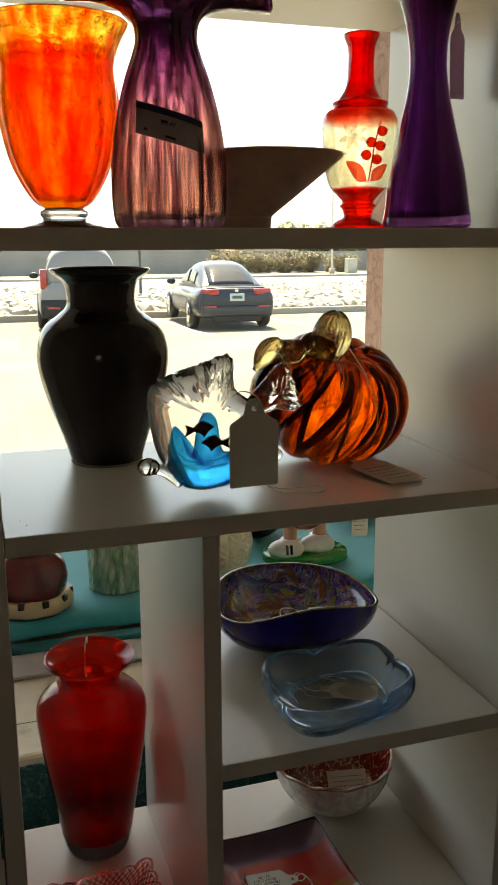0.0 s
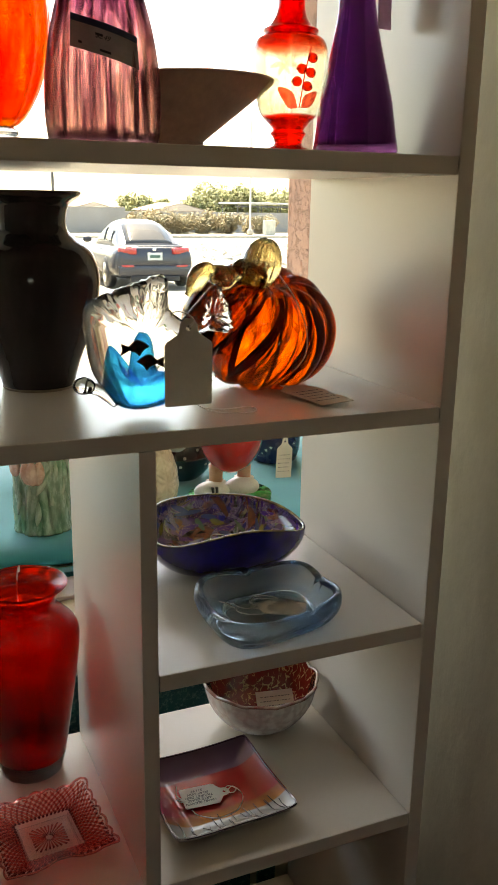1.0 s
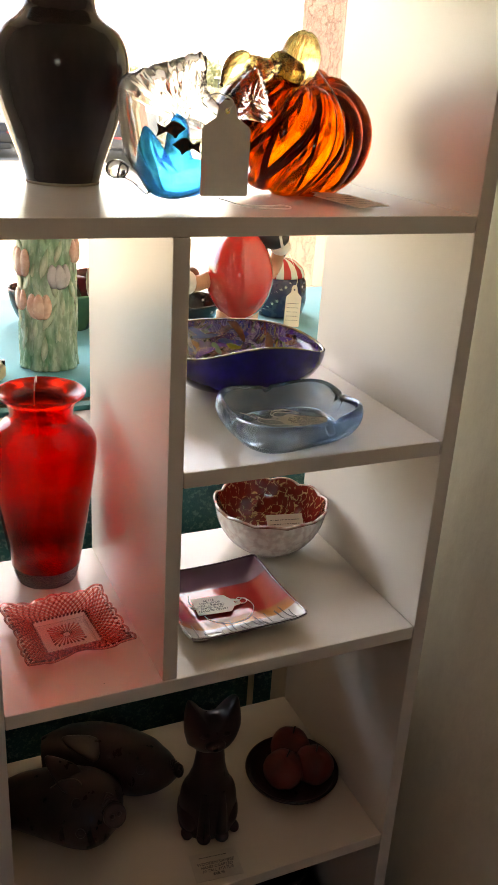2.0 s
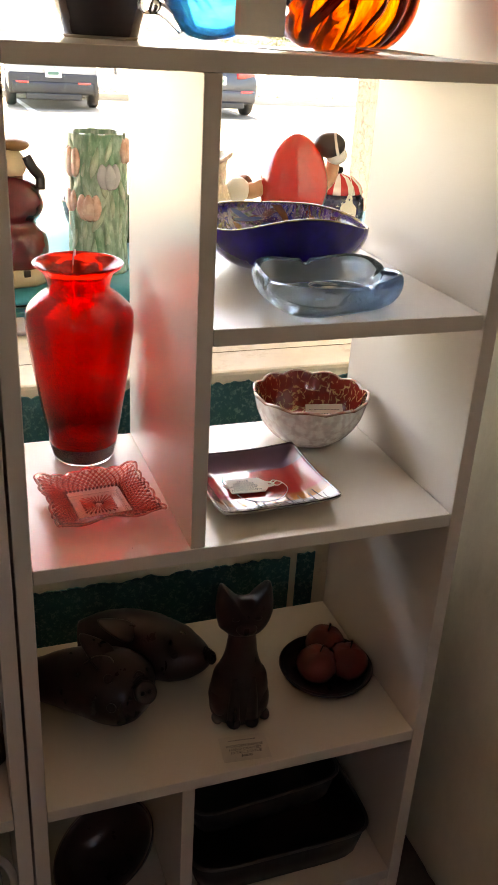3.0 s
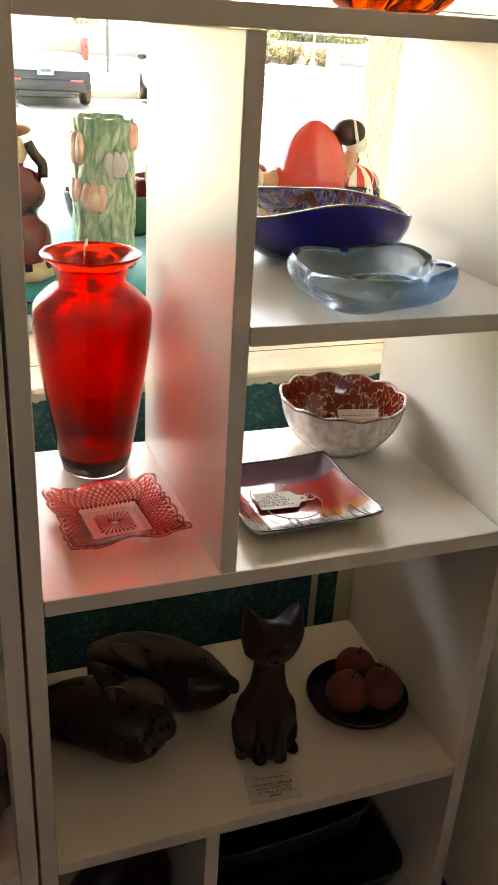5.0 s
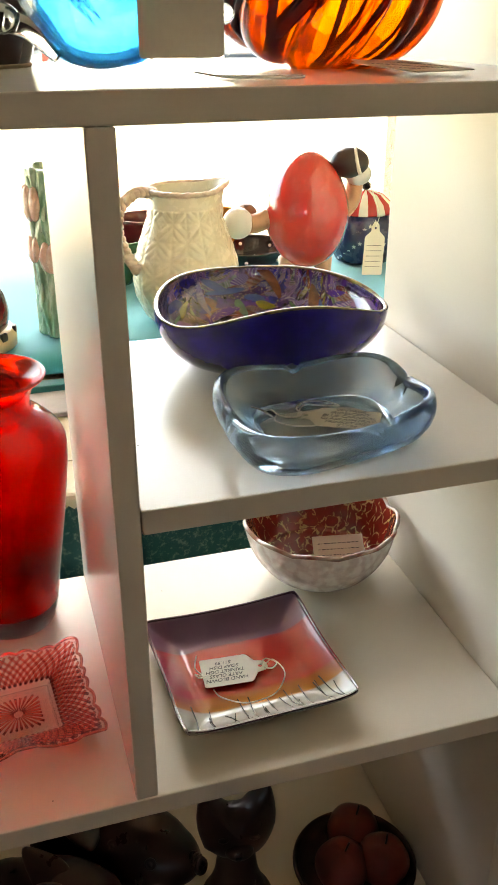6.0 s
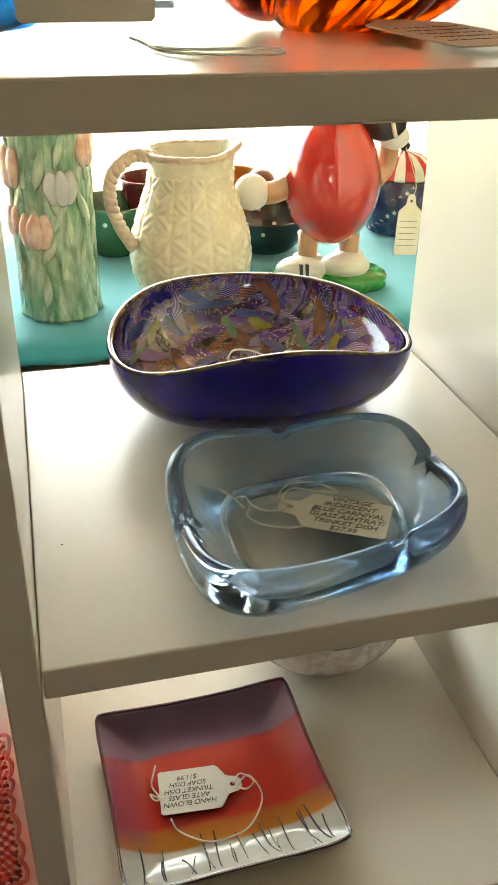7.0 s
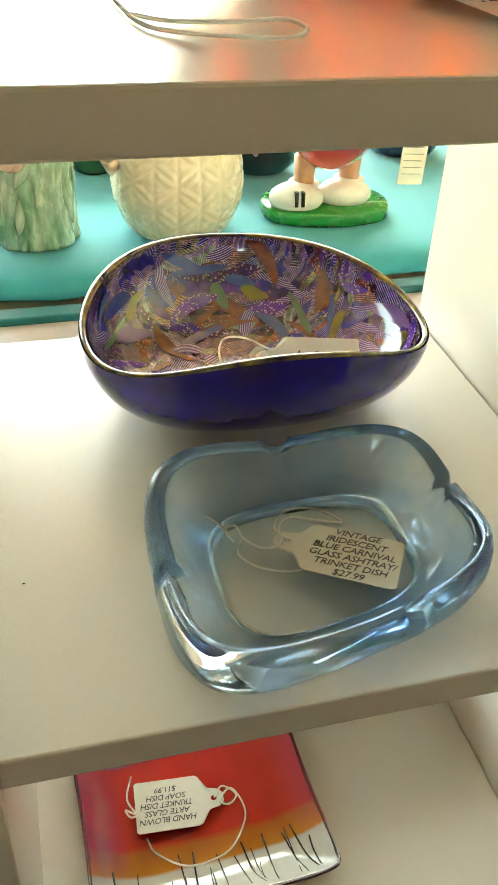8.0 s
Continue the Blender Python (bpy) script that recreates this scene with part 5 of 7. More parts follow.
words("HAND BLOWN\nARTE GLASS\nTRINKET DISH\nSOAP DISH\n$11.99", 0.0058, ink, tag_p, pose(0.0, 0.0215, 0.0008, 0, 0, -90))
scalloped_bowl()
note = thing("price_card", "handwritten buff card leaning in the scalloped bowl", "price card", pose(0.418, 0.206, Z_D + 0.047, 46, 0, -10))
part("card", box(-0.026, 0.026, -0.020, 0.020, 0, 0.0006), card, note, smooth=False)
bars(note, pose(0, 0, 0.0007), 0.042, 0.030, 5, rng)

# specks of dirt on the shelves
grit = surface("dark_grit", (0.03, 0.025, 0.02), 0.9, bump=0)
for gx, gy, gz in ((0.204, 0.097, Z_C), (0.110, 0.020, Z_D), (0.016, 0.045, Z_B), (0.021, 0.030, Z_B), (0.245, 0.262, Z_D)):
    single("speck", ball(0.00045, (0, 0, 0.0003), (1.3, 1, 0.7), 8, 6), grit, pose(gx, gy, gz), "tiny dark speck of dirt on the white shelf", "speck", group="specks on the shelves")
# ---- fifth shelf: carved wooden things ----


def carved_cat():
    """A seated, stylised long-necked cat carved from dark wood: one plain shape."""
    bm = bmesh.new()
    body = [(0.035, 0.0), (0.038, 0.010), (0.0375, 0.040), (0.0350, 0.062), (0.0280, 0.080), (0.0225, 0.098), (0.0195, 0.120), (0.0185, 0.138), (0.022, 0.150)]
    join(bm, lathe([(0.002, 0.0)] + [tuple(p) for p in spline(body, 40)] + [(0.003, 0.155)], 36, lambda a, r, z: r * (1 + 0.07 * math.cos(2 * a) * (1 if z < 0.07 else 0.2))))
    head = [(-0.034, 0.004), (-0.0385, 0.024), (-0.0385, 0.044), (-0.034, 0.066), (-0.026, 0.062), (-0.012, 0.048), (0, 0.0455), (0.012, 0.048), (0.026, 0.062), (0.034, 0.066), (0.0385, 0.044), (0.0385, 0.024), (0.030, 0.002), (0.014, -0.011), (-0.014, -0.011)]
    h = puff(head, 0.021, 8, 80, centre=(0.0, 0.022))
    join(bm, h, pose(0, -0.006, 0.146, -6))
    join(bm, ball(0.013, (0, -0.024, 0.156), (1.1, 0.7, 0.7), 16, 10))
    for s in (-1, 1):
        join(bm, ball(0.0042, (s * 0.015, -0.0235, 0.172), (1.3, 0.6, 0.8), 12, 8))
        join(bm, tube([(s * 0.011, -0.022, 0.075), (s * 0.012, -0.0290, 0.045), (s * 0.012, -0.0310, 0.010)], lambda u: 0.0065 + 0.003 * u, 14))
        join(bm, ball(0.012, (s * 0.0125, -0.034, 0.0075), (0.85, 1.0, 0.62), 16, 8))
        join(bm, ball(0.024, (s * 0.026, 0.000, 0.026), (0.68, 1.25, 1.15), 18, 10))
        join(bm, ball(0.009, (s * 0.033, -0.020, 0.0055), (0.9, 1.3, 0.62), 14, 8))
    return single("carved_cat", bm, dark_wood, pose(0.279, 0.108, Z_E, 0, 0, -8), "dark carved wooden cat statue seated on the shelf", "statue")


def carved_pig(m, line, radii, eyes, snout, ears, label):
    """A smooth carved pig, as one plain shape: a tapering body with snout disc, ringed eyes and folded ears."""
    bm = bmesh.new()
    L = spline(radii, 60)
    body = tube(line, lambda u: float(np.interp(u, L[:, 0], L[:, 1])), 40, n=60)
    for v in body.verts:
        v.co.z = max(v.co.z, 0.0)
        v.co += 0.0015 * noise.noise_vector(v.co * 40)
    join(bm, body)
    disc = [(0.002, 0), (0.015, 0), (0.016, 0.005), (0.014, 0.009), (0.010, 0.0075), (0.002, 0.0068)]
    join(bm, lathe(disc, 28), snout)
    for e in eyes:
        join(bm, lathe([(0.001, 0.0), (0.0062, 0.0), (0.0066, 0.0022), (0.0050, 0.0036), (0.0036, 0.0016), (0.0022, 0.0034), (0.0008, 0.0040)], 20), e)
    for e in ears:
        ear = puff([(-0.020, 0), (-0.020, 0.024), (-0.004, 0.056), (0.012, 0.036), (0.020, 0.0)], 0.0060, 6, 48)
        for v in ear.verts:
            v.co.y += 9.0 * v.co.x ** 2
        join(bm, ear, e)
    for k in (-1, 1):
        join(bm, ball(0.0032, snout @ Vector((0.0048 * k, 0, 0.0072)), (1, 1, 1), 10, 8))
    for k in range(3):
        w = spline([snout @ Vector((-0.014 + 0.003 * k, 0.010 + 0.006 * k, 0.001 - 0.002 * k)), snout @ Vector((0, 0.016 + 0.006 * k, 0.003 - 0.003 * k)), snout @ Vector((0.014 - 0.003 * k, 0.010 + 0.006 * k, 0.001 - 0.002 * k))], 10)
        join(bm, tube([tuple(q) for q in w], 0.0017, 8, n=16))
    return single("carved_pig", bm, dark_wood, m, label, "statue", group="carved pigs")


def on_face(p, n, spin=0):
    """A pose at p whose z axis points along n."""
    return Matrix.Translation(p) @ Vector(n).to_track_quat("Z", "Y").to_matrix().to_4x4() @ pose(0, 0, 0, 0, 0, spin)


carved_cat()
carved_pig(pose(0, 0, Z_E - 0.001), [(0.012, 0.205, 0.036), (0.050, 0.190, 0.040), (0.090, 0.165, 0.046), (0.125, 0.138, 0.046), (0.155, 0.118, 0.038)],
           [(0.0, 0.028), (0.25, 0.040), (0.55, 0.051), (0.8, 0.049), (0.94, 0.034), (1.0, 0.014)],
           [on_face((0.0985, 0.1180, 0.0862), (-0.33, -0.54, 0.775)), on_face((0.0984, 0.0970, 0.0566), (-0.49, -0.85, 0.20))], on_face((0.142, 0.0975, 0.0710), (0.175, -0.771, 0.612)),
           [on_face((0.104, 0.148, 0.088), (-0.55, 0.62, 0.42))], "dark brown wooden pig figure lying on the shelf")
carved_pig(pose(0, 0, Z_E - 0.001), [(0.085, 0.268, 0.040), (0.130, 0.256, 0.044), (0.175, 0.228, 0.046), (0.215, 0.193, 0.046), (0.250, 0.160, 0.054)],
           [(0.0, 0.028), (0.25, 0.042), (0.5, 0.046), (0.75, 0.041), (0.93, 0.023), (1.0, 0.010)],
           [on_face((0.165, 0.196, 0.074), (-0.3, -0.70, 0.62)), on_face((0.200, 0.166, 0.068), (-0.35, -0.75, 0.55))], on_face((0.250, 0.155, 0.060), (0.66, -0.62, 0.4)) @ Matrix.Scale(0.62, 4),
           [on_face((0.150, 0.205, 0.080), (-0.75, 0.45, 0.25))], "dark brown long-snouted wooden pig figure on the shelf")
pig_cord = tube([(0.072, 0.152, Z_E + 0.090), (0.088, 0.146, Z_E + 0.104), (0.106, 0.140, Z_E + 0.102), (0.110, 0.134, Z_E + 0.088), (0.098, 0.128, Z_E + 0.088)], 0.0009, 6, n=30)
single("tag_string", pig_cord, surface("grey_string", (0.22, 0.17, 0.15), 0.8), Matrix(), "grey string looped over the wooden pig", "string")


def fruit(m, label):
    bm = ball(0.030, (0, 0, 0.027), (1, 1, 0.92), 28, 16, mod=lambda d: 1 - 0.16 * math.exp(-((1 - abs(d.z)) / 0.10)) + 0.02 * math.cos(5 * math.atan2(d.y, d.x)))
    t = thing("wooden_fruit", label, "fruit", m, group="carved fruit")
    part("flesh", bm, surface("reddish_wood", (0.23, 0.032, 0.018), 0.35, vary=0.35, big=30, bump=0.08, color2=(0.07, 0.02, 0.012)), t)
    part("stalk", tube([(0, 0, 0.045), (0.002, 0, 0.054), (0.005, 0.001, 0.061)], 0.0013, 6), dark_wood, t)
    return t


tray = thing("wooden_plate", "round dark wooden plate holding carved fruit", "plate", pose(0.427, 0.140, Z_E))
part("dish", vessel([(0.036, 0.0), (0.050, 0.004), (0.064, 0.012), (0.070, 0.021)], 0.005, 0.007, 24, 56), dark_wood, tray)
for fx, fy, fz in ((0.405, 0.130, 0.008), (0.450, 0.122, 0.008), (0.434, 0.168, 0.010)):
    fruit(pose(fx, fy, Z_E + fz, 4, 3, fx * 900), "dark reddish carved wooden fruit lying on the plate")
cat_note = thing("price_card", "white handwritten card lying before the carved cat", "price card", pose(0.264, 0.034, Z_E + 0.0005, 0, 0, -6))
part("card", box(-0.032, 0.032, -0.022, 0.022, 0, 0.0006), surface("buff_card", (0.80, 0.73, 0.63), 0.45), cat_note, smooth=False)
bars(cat_note, pose(0, 0.014, 0.0007), 0.04, 0.008, 1, rng)
words("WOODEN SIAMESE\nHAND CRAFTED\n10 TALL STATUE\n$48.95", 0.0062, ink, cat_note, pose(0, -0.005, 0.0008))

# ---- bottom shelf ----
black_tin = surface("black_tin", (0.036, 0.025, 0.027), 0.35, vary=0.2, big=14, bump=0.08)


def oval_dish():
    """A boat-shaped dark bowl propped on its side in the corner of the compartment."""
    turn = pose(0, 0, 0, 22, -38, 0)
    rings = []
    for s, z in ((0.1, -0.052), (0.40, -0.052), (0.66, -0.044), (0.86, -0.026), (0.97, -0.008), (1.0, 0.0), (0.965, 0.001), (0.90, -0.012), (0.74, -0.032), (0.45, -0.045), (0.1, -0.047)):
        rings.append([Vector((0.086 * s * math.cos(a), 0.062 * s * math.sin(a), z)) for a in (2 * math.pi * k / 56 for k in range(56))])
    low_z = min((turn @ p).z for r in rings for p in r)
    t = thing("oval_dish", "dark oval wooden bowl with a pale rim, propped on its side", "dish", pose(0.083, 0.105, Z_F - low_z + 0.0005) @ turn)
    part("body", ring_mesh(rings), dark_wood, t)
    part("rim", tube([(0.0845 * math.cos(a), 0.0605 * math.sin(a), 0.0004) for a in (2 * math.pi * k / 24 for k in range(25))], 0.0014, 8, n=100), surface("worn_rim", (0.25, 0.18, 0.15), 0.4), t, "worn pale rim")
    return t


oval_dish()


def deep_tray(z, w, d, h, m, label):
    t = thing("deep_tray", label, "tray", m, group="stacked trays")

    def rr(sx, sy, zz, p=7):
        out = []
        for k in range(64):
            a = 2 * math.pi * k / 64
            c, s_ = math.cos(a), math.sin(a)
            q = (abs(c) ** p + abs(s_) ** p) ** (-1 / p)
            out.append((sx * c * q, sy * s_ * q, zz))
        return out

    part("body", ring_mesh([rr(w * 0.42, d * 0.42, 0), rr(w * 0.45, d * 0.45, 0.004), rr(w * 0.49, d * 0.49, h), rr(w * 0.475, d * 0.475, h), rr(w * 0.435, d * 0.435, 0.006), rr(0.02, 0.02, 0.006)]), black_tin, t)
    lip = rr(w * 0.49, d * 0.49, h)
    part("rim", tube(lip + [lip[0]], 0.0028, 6, n=130), surface("tin_edge", (0.09, 0.075, 0.07), 0.3), t, "rolled rim")
    return t


deep_tray(0, 0.29, 0.21, 0.060, pose(0.342, 0.130, Z_F), "large black rectangular tray on the bottom shelf")
deep_tray(0, 0.25, 0.17, 0.050, pose(0.330, 0.170, Z_F + 0.062, 0, 0, 4), "black rectangular tray stacked on a larger tray")
bl = thing("black_bowl", "round black bowl stacked on the black trays", "bowl", pose(0.300, 0.190, Z_F + 0.114))
part("body", vessel([(0.030, 0.0), (0.052, 0.014), (0.074, 0.040), (0.086, 0.062)], 0.004, 0.006, 26, 56), black_tin, bl)

# ---- the next unit ----
rv = ruby_vase(pose(-0.112, 0.155, Z_D), "deep red glass bottle vase with a slender neck", g_red2)
for ch in list(rv.children):
    bpy.data.objects.remove(ch)
prof2 = [(0.040, 0.0), (0.050, 0.006), (0.064, 0.040), (0.066, 0.075), (0.055, 0.120), (0.040, 0.165), (0.031, 0.205), (0.034, 0.235), (0.0465, 0.262), (0.0475, 0.266)]
part("body", vessel(prof2, 0.0035, 0.012, 50, 64), g_red2, rv)
price_tag(pose(-0.0735, 0.083, Z_D + 0.145, 88, 4, 22), 0.030, 0.074, "handwritten white card tag hanging on the red bottle vase", [(0, 0.068, 0.0008), (0.003, 0.080, 0.002), (0.0, 0.10, -0.010), (-0.004, 0.118, -0.022)], rng, lines=5)


def game_box():
    t = thing("packaged_box", "black and orange printed retail pack standing upright", "box", pose(-0.135, 0.235, Z_D, 0, 0, -4))
    blk = surface("black_print", (0.010, 0.011, 0.022), 0.3, vary=0.1, bump=0.02)
    org = thin_fibre("orange_print", (0.95, 0.16, 0.02), 0.55)
    wht = thin_fibre("translucent_white_plastic", (0.86, 0.85, 0.82), 0.6)
    part("carton", box(-0.08, 0.088, 0.0, 0.03, 0.0, 0.47, 0.003), wht, t, "translucent white carton edge", smooth=False)
    face = bmesh.new()
    o = [(-0.078, 0.125), (0.084, 0.125), (0.084, 0.43), (0.080, 0.448), (0.068, 0.456), (-0.078, 0.456)]
    rings = [[(x, y, z) for x, z in o] for y in (-0.0005, -0.0015)]
    part("print_panel", ring_mesh(rings), blk, t, "black printed panel", smooth=False)
    for z in (0.400, 0.376, 0.352):
        part("print_bar", box(-0.07, 0.070, -0.0024, -0.0016, z, z + 0.011), org, t, smooth=False)
    part("print_shape", puff([(-0.07, 0.17), (0.060, 0.17), (0.074, 0.20), (0.074, 0.27), (0.060, 0.31), (0.02, 0.325), (-0.07, 0.325)], 0.0012, 2, 48), org, t).matrix_basis = pose(0, -0.0022, 0)
    bc = bmesh.new()
    rb = random.Random(3)
    x = 0.060
    while x < 0.088:
        w = rb.choice((0.0006, 0.001, 0.0016))
        box(x, x + w, -0.0012, -0.0004, 0.085, 0.118, bm=bc)
        x += w + rb.choice((0.0006, 0.0012))
    part("bar_code", bc, ink, t, "printed bar code stripes", smooth=False)
    return t


game_box()


def resin_roses():
    t = thing("carved_roses", "cluster of pale brown carved roses on the shelf", "ornament", pose(-0.115, 0.120, Z_E))
    mat = surface("tan_resin", (0.40, 0.20, 0.13), 0.6, vary=0.25, big=30, bump=0.3)
    rnd = random.Random(8)
    for k, (x, y, z, s) in enumerate([(0.035, -0.03, 0.030, 1.0), (0.045, 0.0, 0.062, 0.95), (0.010, -0.02, 0.085, 0.9), (0.0, -0.05, 0.045, 1.0), (0.02, 0.03, 0.095, 0.8), (-0.03, -0.02, 0.05, 1.0), (0.052, -0.010, 0.020, 0.8)]):
        bm = ball(0.021, (0, 0, 0.010), (1, 1, 0.8), 48, 26, mod=lambda d, k=k: 1 + 0.42 * abs(math.sin(2.5 * math.atan2(d.y, d.x) + 5 * math.acos(max(-1, min(1, d.z))) + k)) ** 0.7 * (1 - 0.5 * max(0, d.z)) - 0.25 * max(0, d.z) ** 4)
        o = part("rose", bm, mat, t)
        o.matrix_basis = pose(x, y, z, 55 + rnd.uniform(-20, 20), rnd.uniform(-20, 20), rnd.uniform(0, 60)) @ Matrix.Scale(s * 1.25, 4)
    part("stand", lathe([(0.002, 0), (0.05, 0), (0.052, 0.006), (0.040, 0.03), (0.028, 0.07), (0.002, 0.09)], 28, lambda a, r, z: r * (1 + 0.12 * math.sin(5 * a + 30 * z))), mat, t)
    return t


resin_roses()
white_glaze = surface("white_glaze", (0.72, 0.66, 0.60), 0.22, vary=0.06, big=20, bump=0.05, coat=0.4)
jug = thing("white_jug", "small white ceramic jug on the bottom shelf", "jug", pose(-0.115, 0.10, Z_F))
part("body", vessel([(0.038, 0.0), (0.052, 0.02), (0.058, 0.055), (0.050, 0.10), (0.038, 0.125), (0.042, 0.15)], 0.004, 0.006, 34, 56, lambda a, r, z: r * (1 + 0.12 * max(0, math.cos(a + 0.4)) ** 6 * max(0, (z - 0.1) / 0.05))), white_glaze, jug)
part("handle", tube([(0.035, -0.02, 0.135), (0.060, -0.028, 0.130), (0.072, -0.032, 0.095), (0.062, -0.028, 0.055), (0.050, -0.02, 0.045)], 0.006, 10), white_glaze, jug)

# ---- window display ----
Z_K = 0.7785


def leaf_vase():
    t = thing("tulip_vase", "green leafy ceramic cylinder vase with pink tulips in relief", "vase", pose(0.240, 0.915, Z_K))
    green = surface("leaf_glaze", (0.15, 0.36, 0.20), 0.25, vary=0.3, big=30, fine=120, bump=0.2, color2=(0.48, 0.60, 0.46), coat=0.5, stretch=(1, 1, 0.35))
    pink = surface("pink_glaze", (0.72, 0.38, 0.28), 0.25, vary=0.12, big=30, bump=0.1, color2=(0.80, 0.60, 0.48), coat=0.5)
    pale = surface("lilac_glaze", (0.62, 0.62, 0.64), 0.25, vary=0.12, big=30, bump=0.1, coat=0.5)
    U, V = 140, 70

    def rad(a, z):
        n = noise.noise(Vector((math.cos(a) * 3.2, math.sin(a) * 3.2, z * 14)))
        s = abs(math.sin(7 * a + 22 * z + 3 * n)) ** 0.6
        return 0.0505 + 0.003 * n + 0.0050 * s + 0.002 * math.exp(-((z - 0.0) / 0.01) ** 2)

    rings = []
    for j in range(V + 1):
        z = 0.257 * j / V
        rings.append([(rad(a, z) * math.cos(a), rad(a, z) * math.sin(a), z + (0.0015 * math.sin(9 * a) if j == V else 0)) for a in (2 * math.pi * i / U for i in range(U))])
    rings.append([(0.046 * math.cos(a), 0.046 * math.sin(a), 0.256) for a in (2 * math.pi * i / U for i in range(U))])
    rings.append([(0.045 * math.cos(a), 0.045 * math.sin(a), 0.02) for a in (2 * math.pi * i / U for i in range(U))])
    part("body", ring_mesh(rings), green, t)

    def tulip(ang, z, mat, s=1.0):
        bm = bmesh.new()
        for k, dx in enumerate((-0.010, 0.010, 0.0)):
            p = puff([(-0.009, -0.018), (-0.013, 0.0), (-0.008, 0.016), (0.0, 0.024), (0.008, 0.016), (0.013, 0.0), (0.009, -0.018), (0.0, -0.023)], 0.007, 4, 40)
            join(bm, p, pose(dx, -0.003 if k == 2 else 0, 0, 0, dx * 900, 0))
        o = part("tulip", bm, mat, t, "tulip bloom in relief")
        a = radians(ang)
        o.matrix_basis = pose(0.054 * math.cos(a), 0.054 * math.sin(a), z, 0, 0, ang + 90) @ Matrix.Scale(s, 4)

    leaf_green = surface("pale_leaf_glaze", (0.30, 0.50, 0.30), 0.22, vary=0.3, big=50, fine=160, bump=0.25, color2=(0.60, 0.68, 0.52), coat=0.6, stretch=(1, 1, 0.3))
    rl = random.Random(21)
    for k in range(26):
        ang, z = -185 + 195 * ((k * 0.381966) % 1), 0.035 + 0.20 * k / 26
        o = part("leaf", puff([(0, -0.030), (0.007, -0.014), (0.008, 0.004), (0.003, 0.026), (-0.002, 0.034), (-0.008, 0.010), (-0.006, -0.014)], 0.004, 4, 30), leaf_green, t, "pale green leaf in relief")
        a = radians(ang)
        o.matrix_basis = pose(0.0535 * math.cos(a), 0.0535 * math.sin(a), z, 0, 0, ang + 90) @ pose(0, 0, 0, 0, rl.uniform(-28, 28), 0) @ Matrix.Scale(rl.uniform(0.7, 1.0), 4)

    tulip(-118, 0.126, pink, 1.05)
    tulip(-78, 0.182, pale, 1.0)
    tulip(-160, 0.205, pink, 1.15)
    tulip(-30, 0.226, pink, 1.0)
    tulip(-165, 0.135, pink, 0.9)
    return t


def weave_pitcher():
    t = thing("basketweave_pitcher", "cream ceramic pitcher with basket-weave relief and rope handle", "pitcher", pose(0.430, 0.915, Z_K))
    cream = surface("cream_glaze", (0.78, 0.70, 0.52), 0.25, vary=0.06, big=12, bump=0.05, coat=0.5)
    rope = surface("rope_glaze", (0.62, 0.46, 0.36), 0.3, vary=0.15, big=60, bump=0.1, color2=(0.78, 0.62, 0.48), coat=0.3)
    prof = spline([(0.056, 0.0), (0.064, 0.004), (0.079, 0.030), (0.0865, 0.062), (0.083, 0.100), (0.072, 0.135), (0.061, 0.165), (0.0565, 0.190), (0.058, 0.212)], 130)
    U = 320

    def lift(a, r, z):
        return z + 0.010 * max(0, math.cos(a)) ** 4 * max(0, (z - 0.17) / 0.04)

    def mod(a, r, z):
        k = r
        u = a * 9 / math.pi
        col = math.floor(u)
        x, row = u - col - 0.5, math.floor(z / 0.028)
        w = z / 0.028 - row - 0.5
        side = 1 if (col + row) % 2 else -1
        d = abs(math.sin(math.pi * (w * 2.2 + side * x * 1.7))) ** 0.5 * min(1.0, 4 * (0.5 - abs(x)) + 0.2, 4 * (0.5 - abs(w)) + 0.2)
        k += 0.0020 * d * (1 if 0.008 < z < 0.185 else 0)
        k *= 1 + 0.20 * max(0, math.cos(a)) ** 8 * max(0, (z - 0.165) / 0.047)
        return k

    line = [(r, z) for r, z in prof]
    inner = [(r - 0.004, z) for r, z in line[::-1] if z > 0.012] + [(0.03, 0.008)]
    part("body", lathe([(0.01, 0.0)] + line + inner, U, lambda a, r, z: mod(a, r, z), lift), cream, t)
    for seg in range(2):
        pts = [(0.060 * math.cos(a) * (1 + 0.20 * max(0, math.cos(a)) ** 8), 0.060 * math.sin(a), 0.211 + 0.010 * max(0, math.cos(a)) ** 4) for a in (math.pi * (0.02 + seg) + math.pi * 0.98 * k / 10 for k in range(11))]
        bmr = tube(pts, 0.0046, 10, n=60)
        for i, v in enumerate(bmr.verts):
            v.co += Vector((0, 0, 0.0006 * math.sin((i // 10) * 1.3 + (i % 10) * 0.63)))
        part("rope_rim", bmr, rope, t, "twisted rope moulding")
    hp = [(-0.050, -0.010, 0.208), (-0.080, -0.020, 0.212), (-0.108, -0.030, 0.192), (-0.114, -0.034, 0.160), (-0.104, -0.032, 0.125), (-0.086, -0.026, 0.092)]
    P = spline(hp, 70)
    for s in (0, math.pi):
        strand = [tuple(Vector(p) + Vector((0.0024 * math.cos(i * 0.8 + s), 0.0024 * math.sin(i * 0.8 + s), 0.0024 * math.sin(i * 0.8 + s)))) for i, p in enumerate(P)]
        part("rope_handle", tube(strand, 0.0072, 10, n=160), rope, t, "twisted rope handle")
    return t


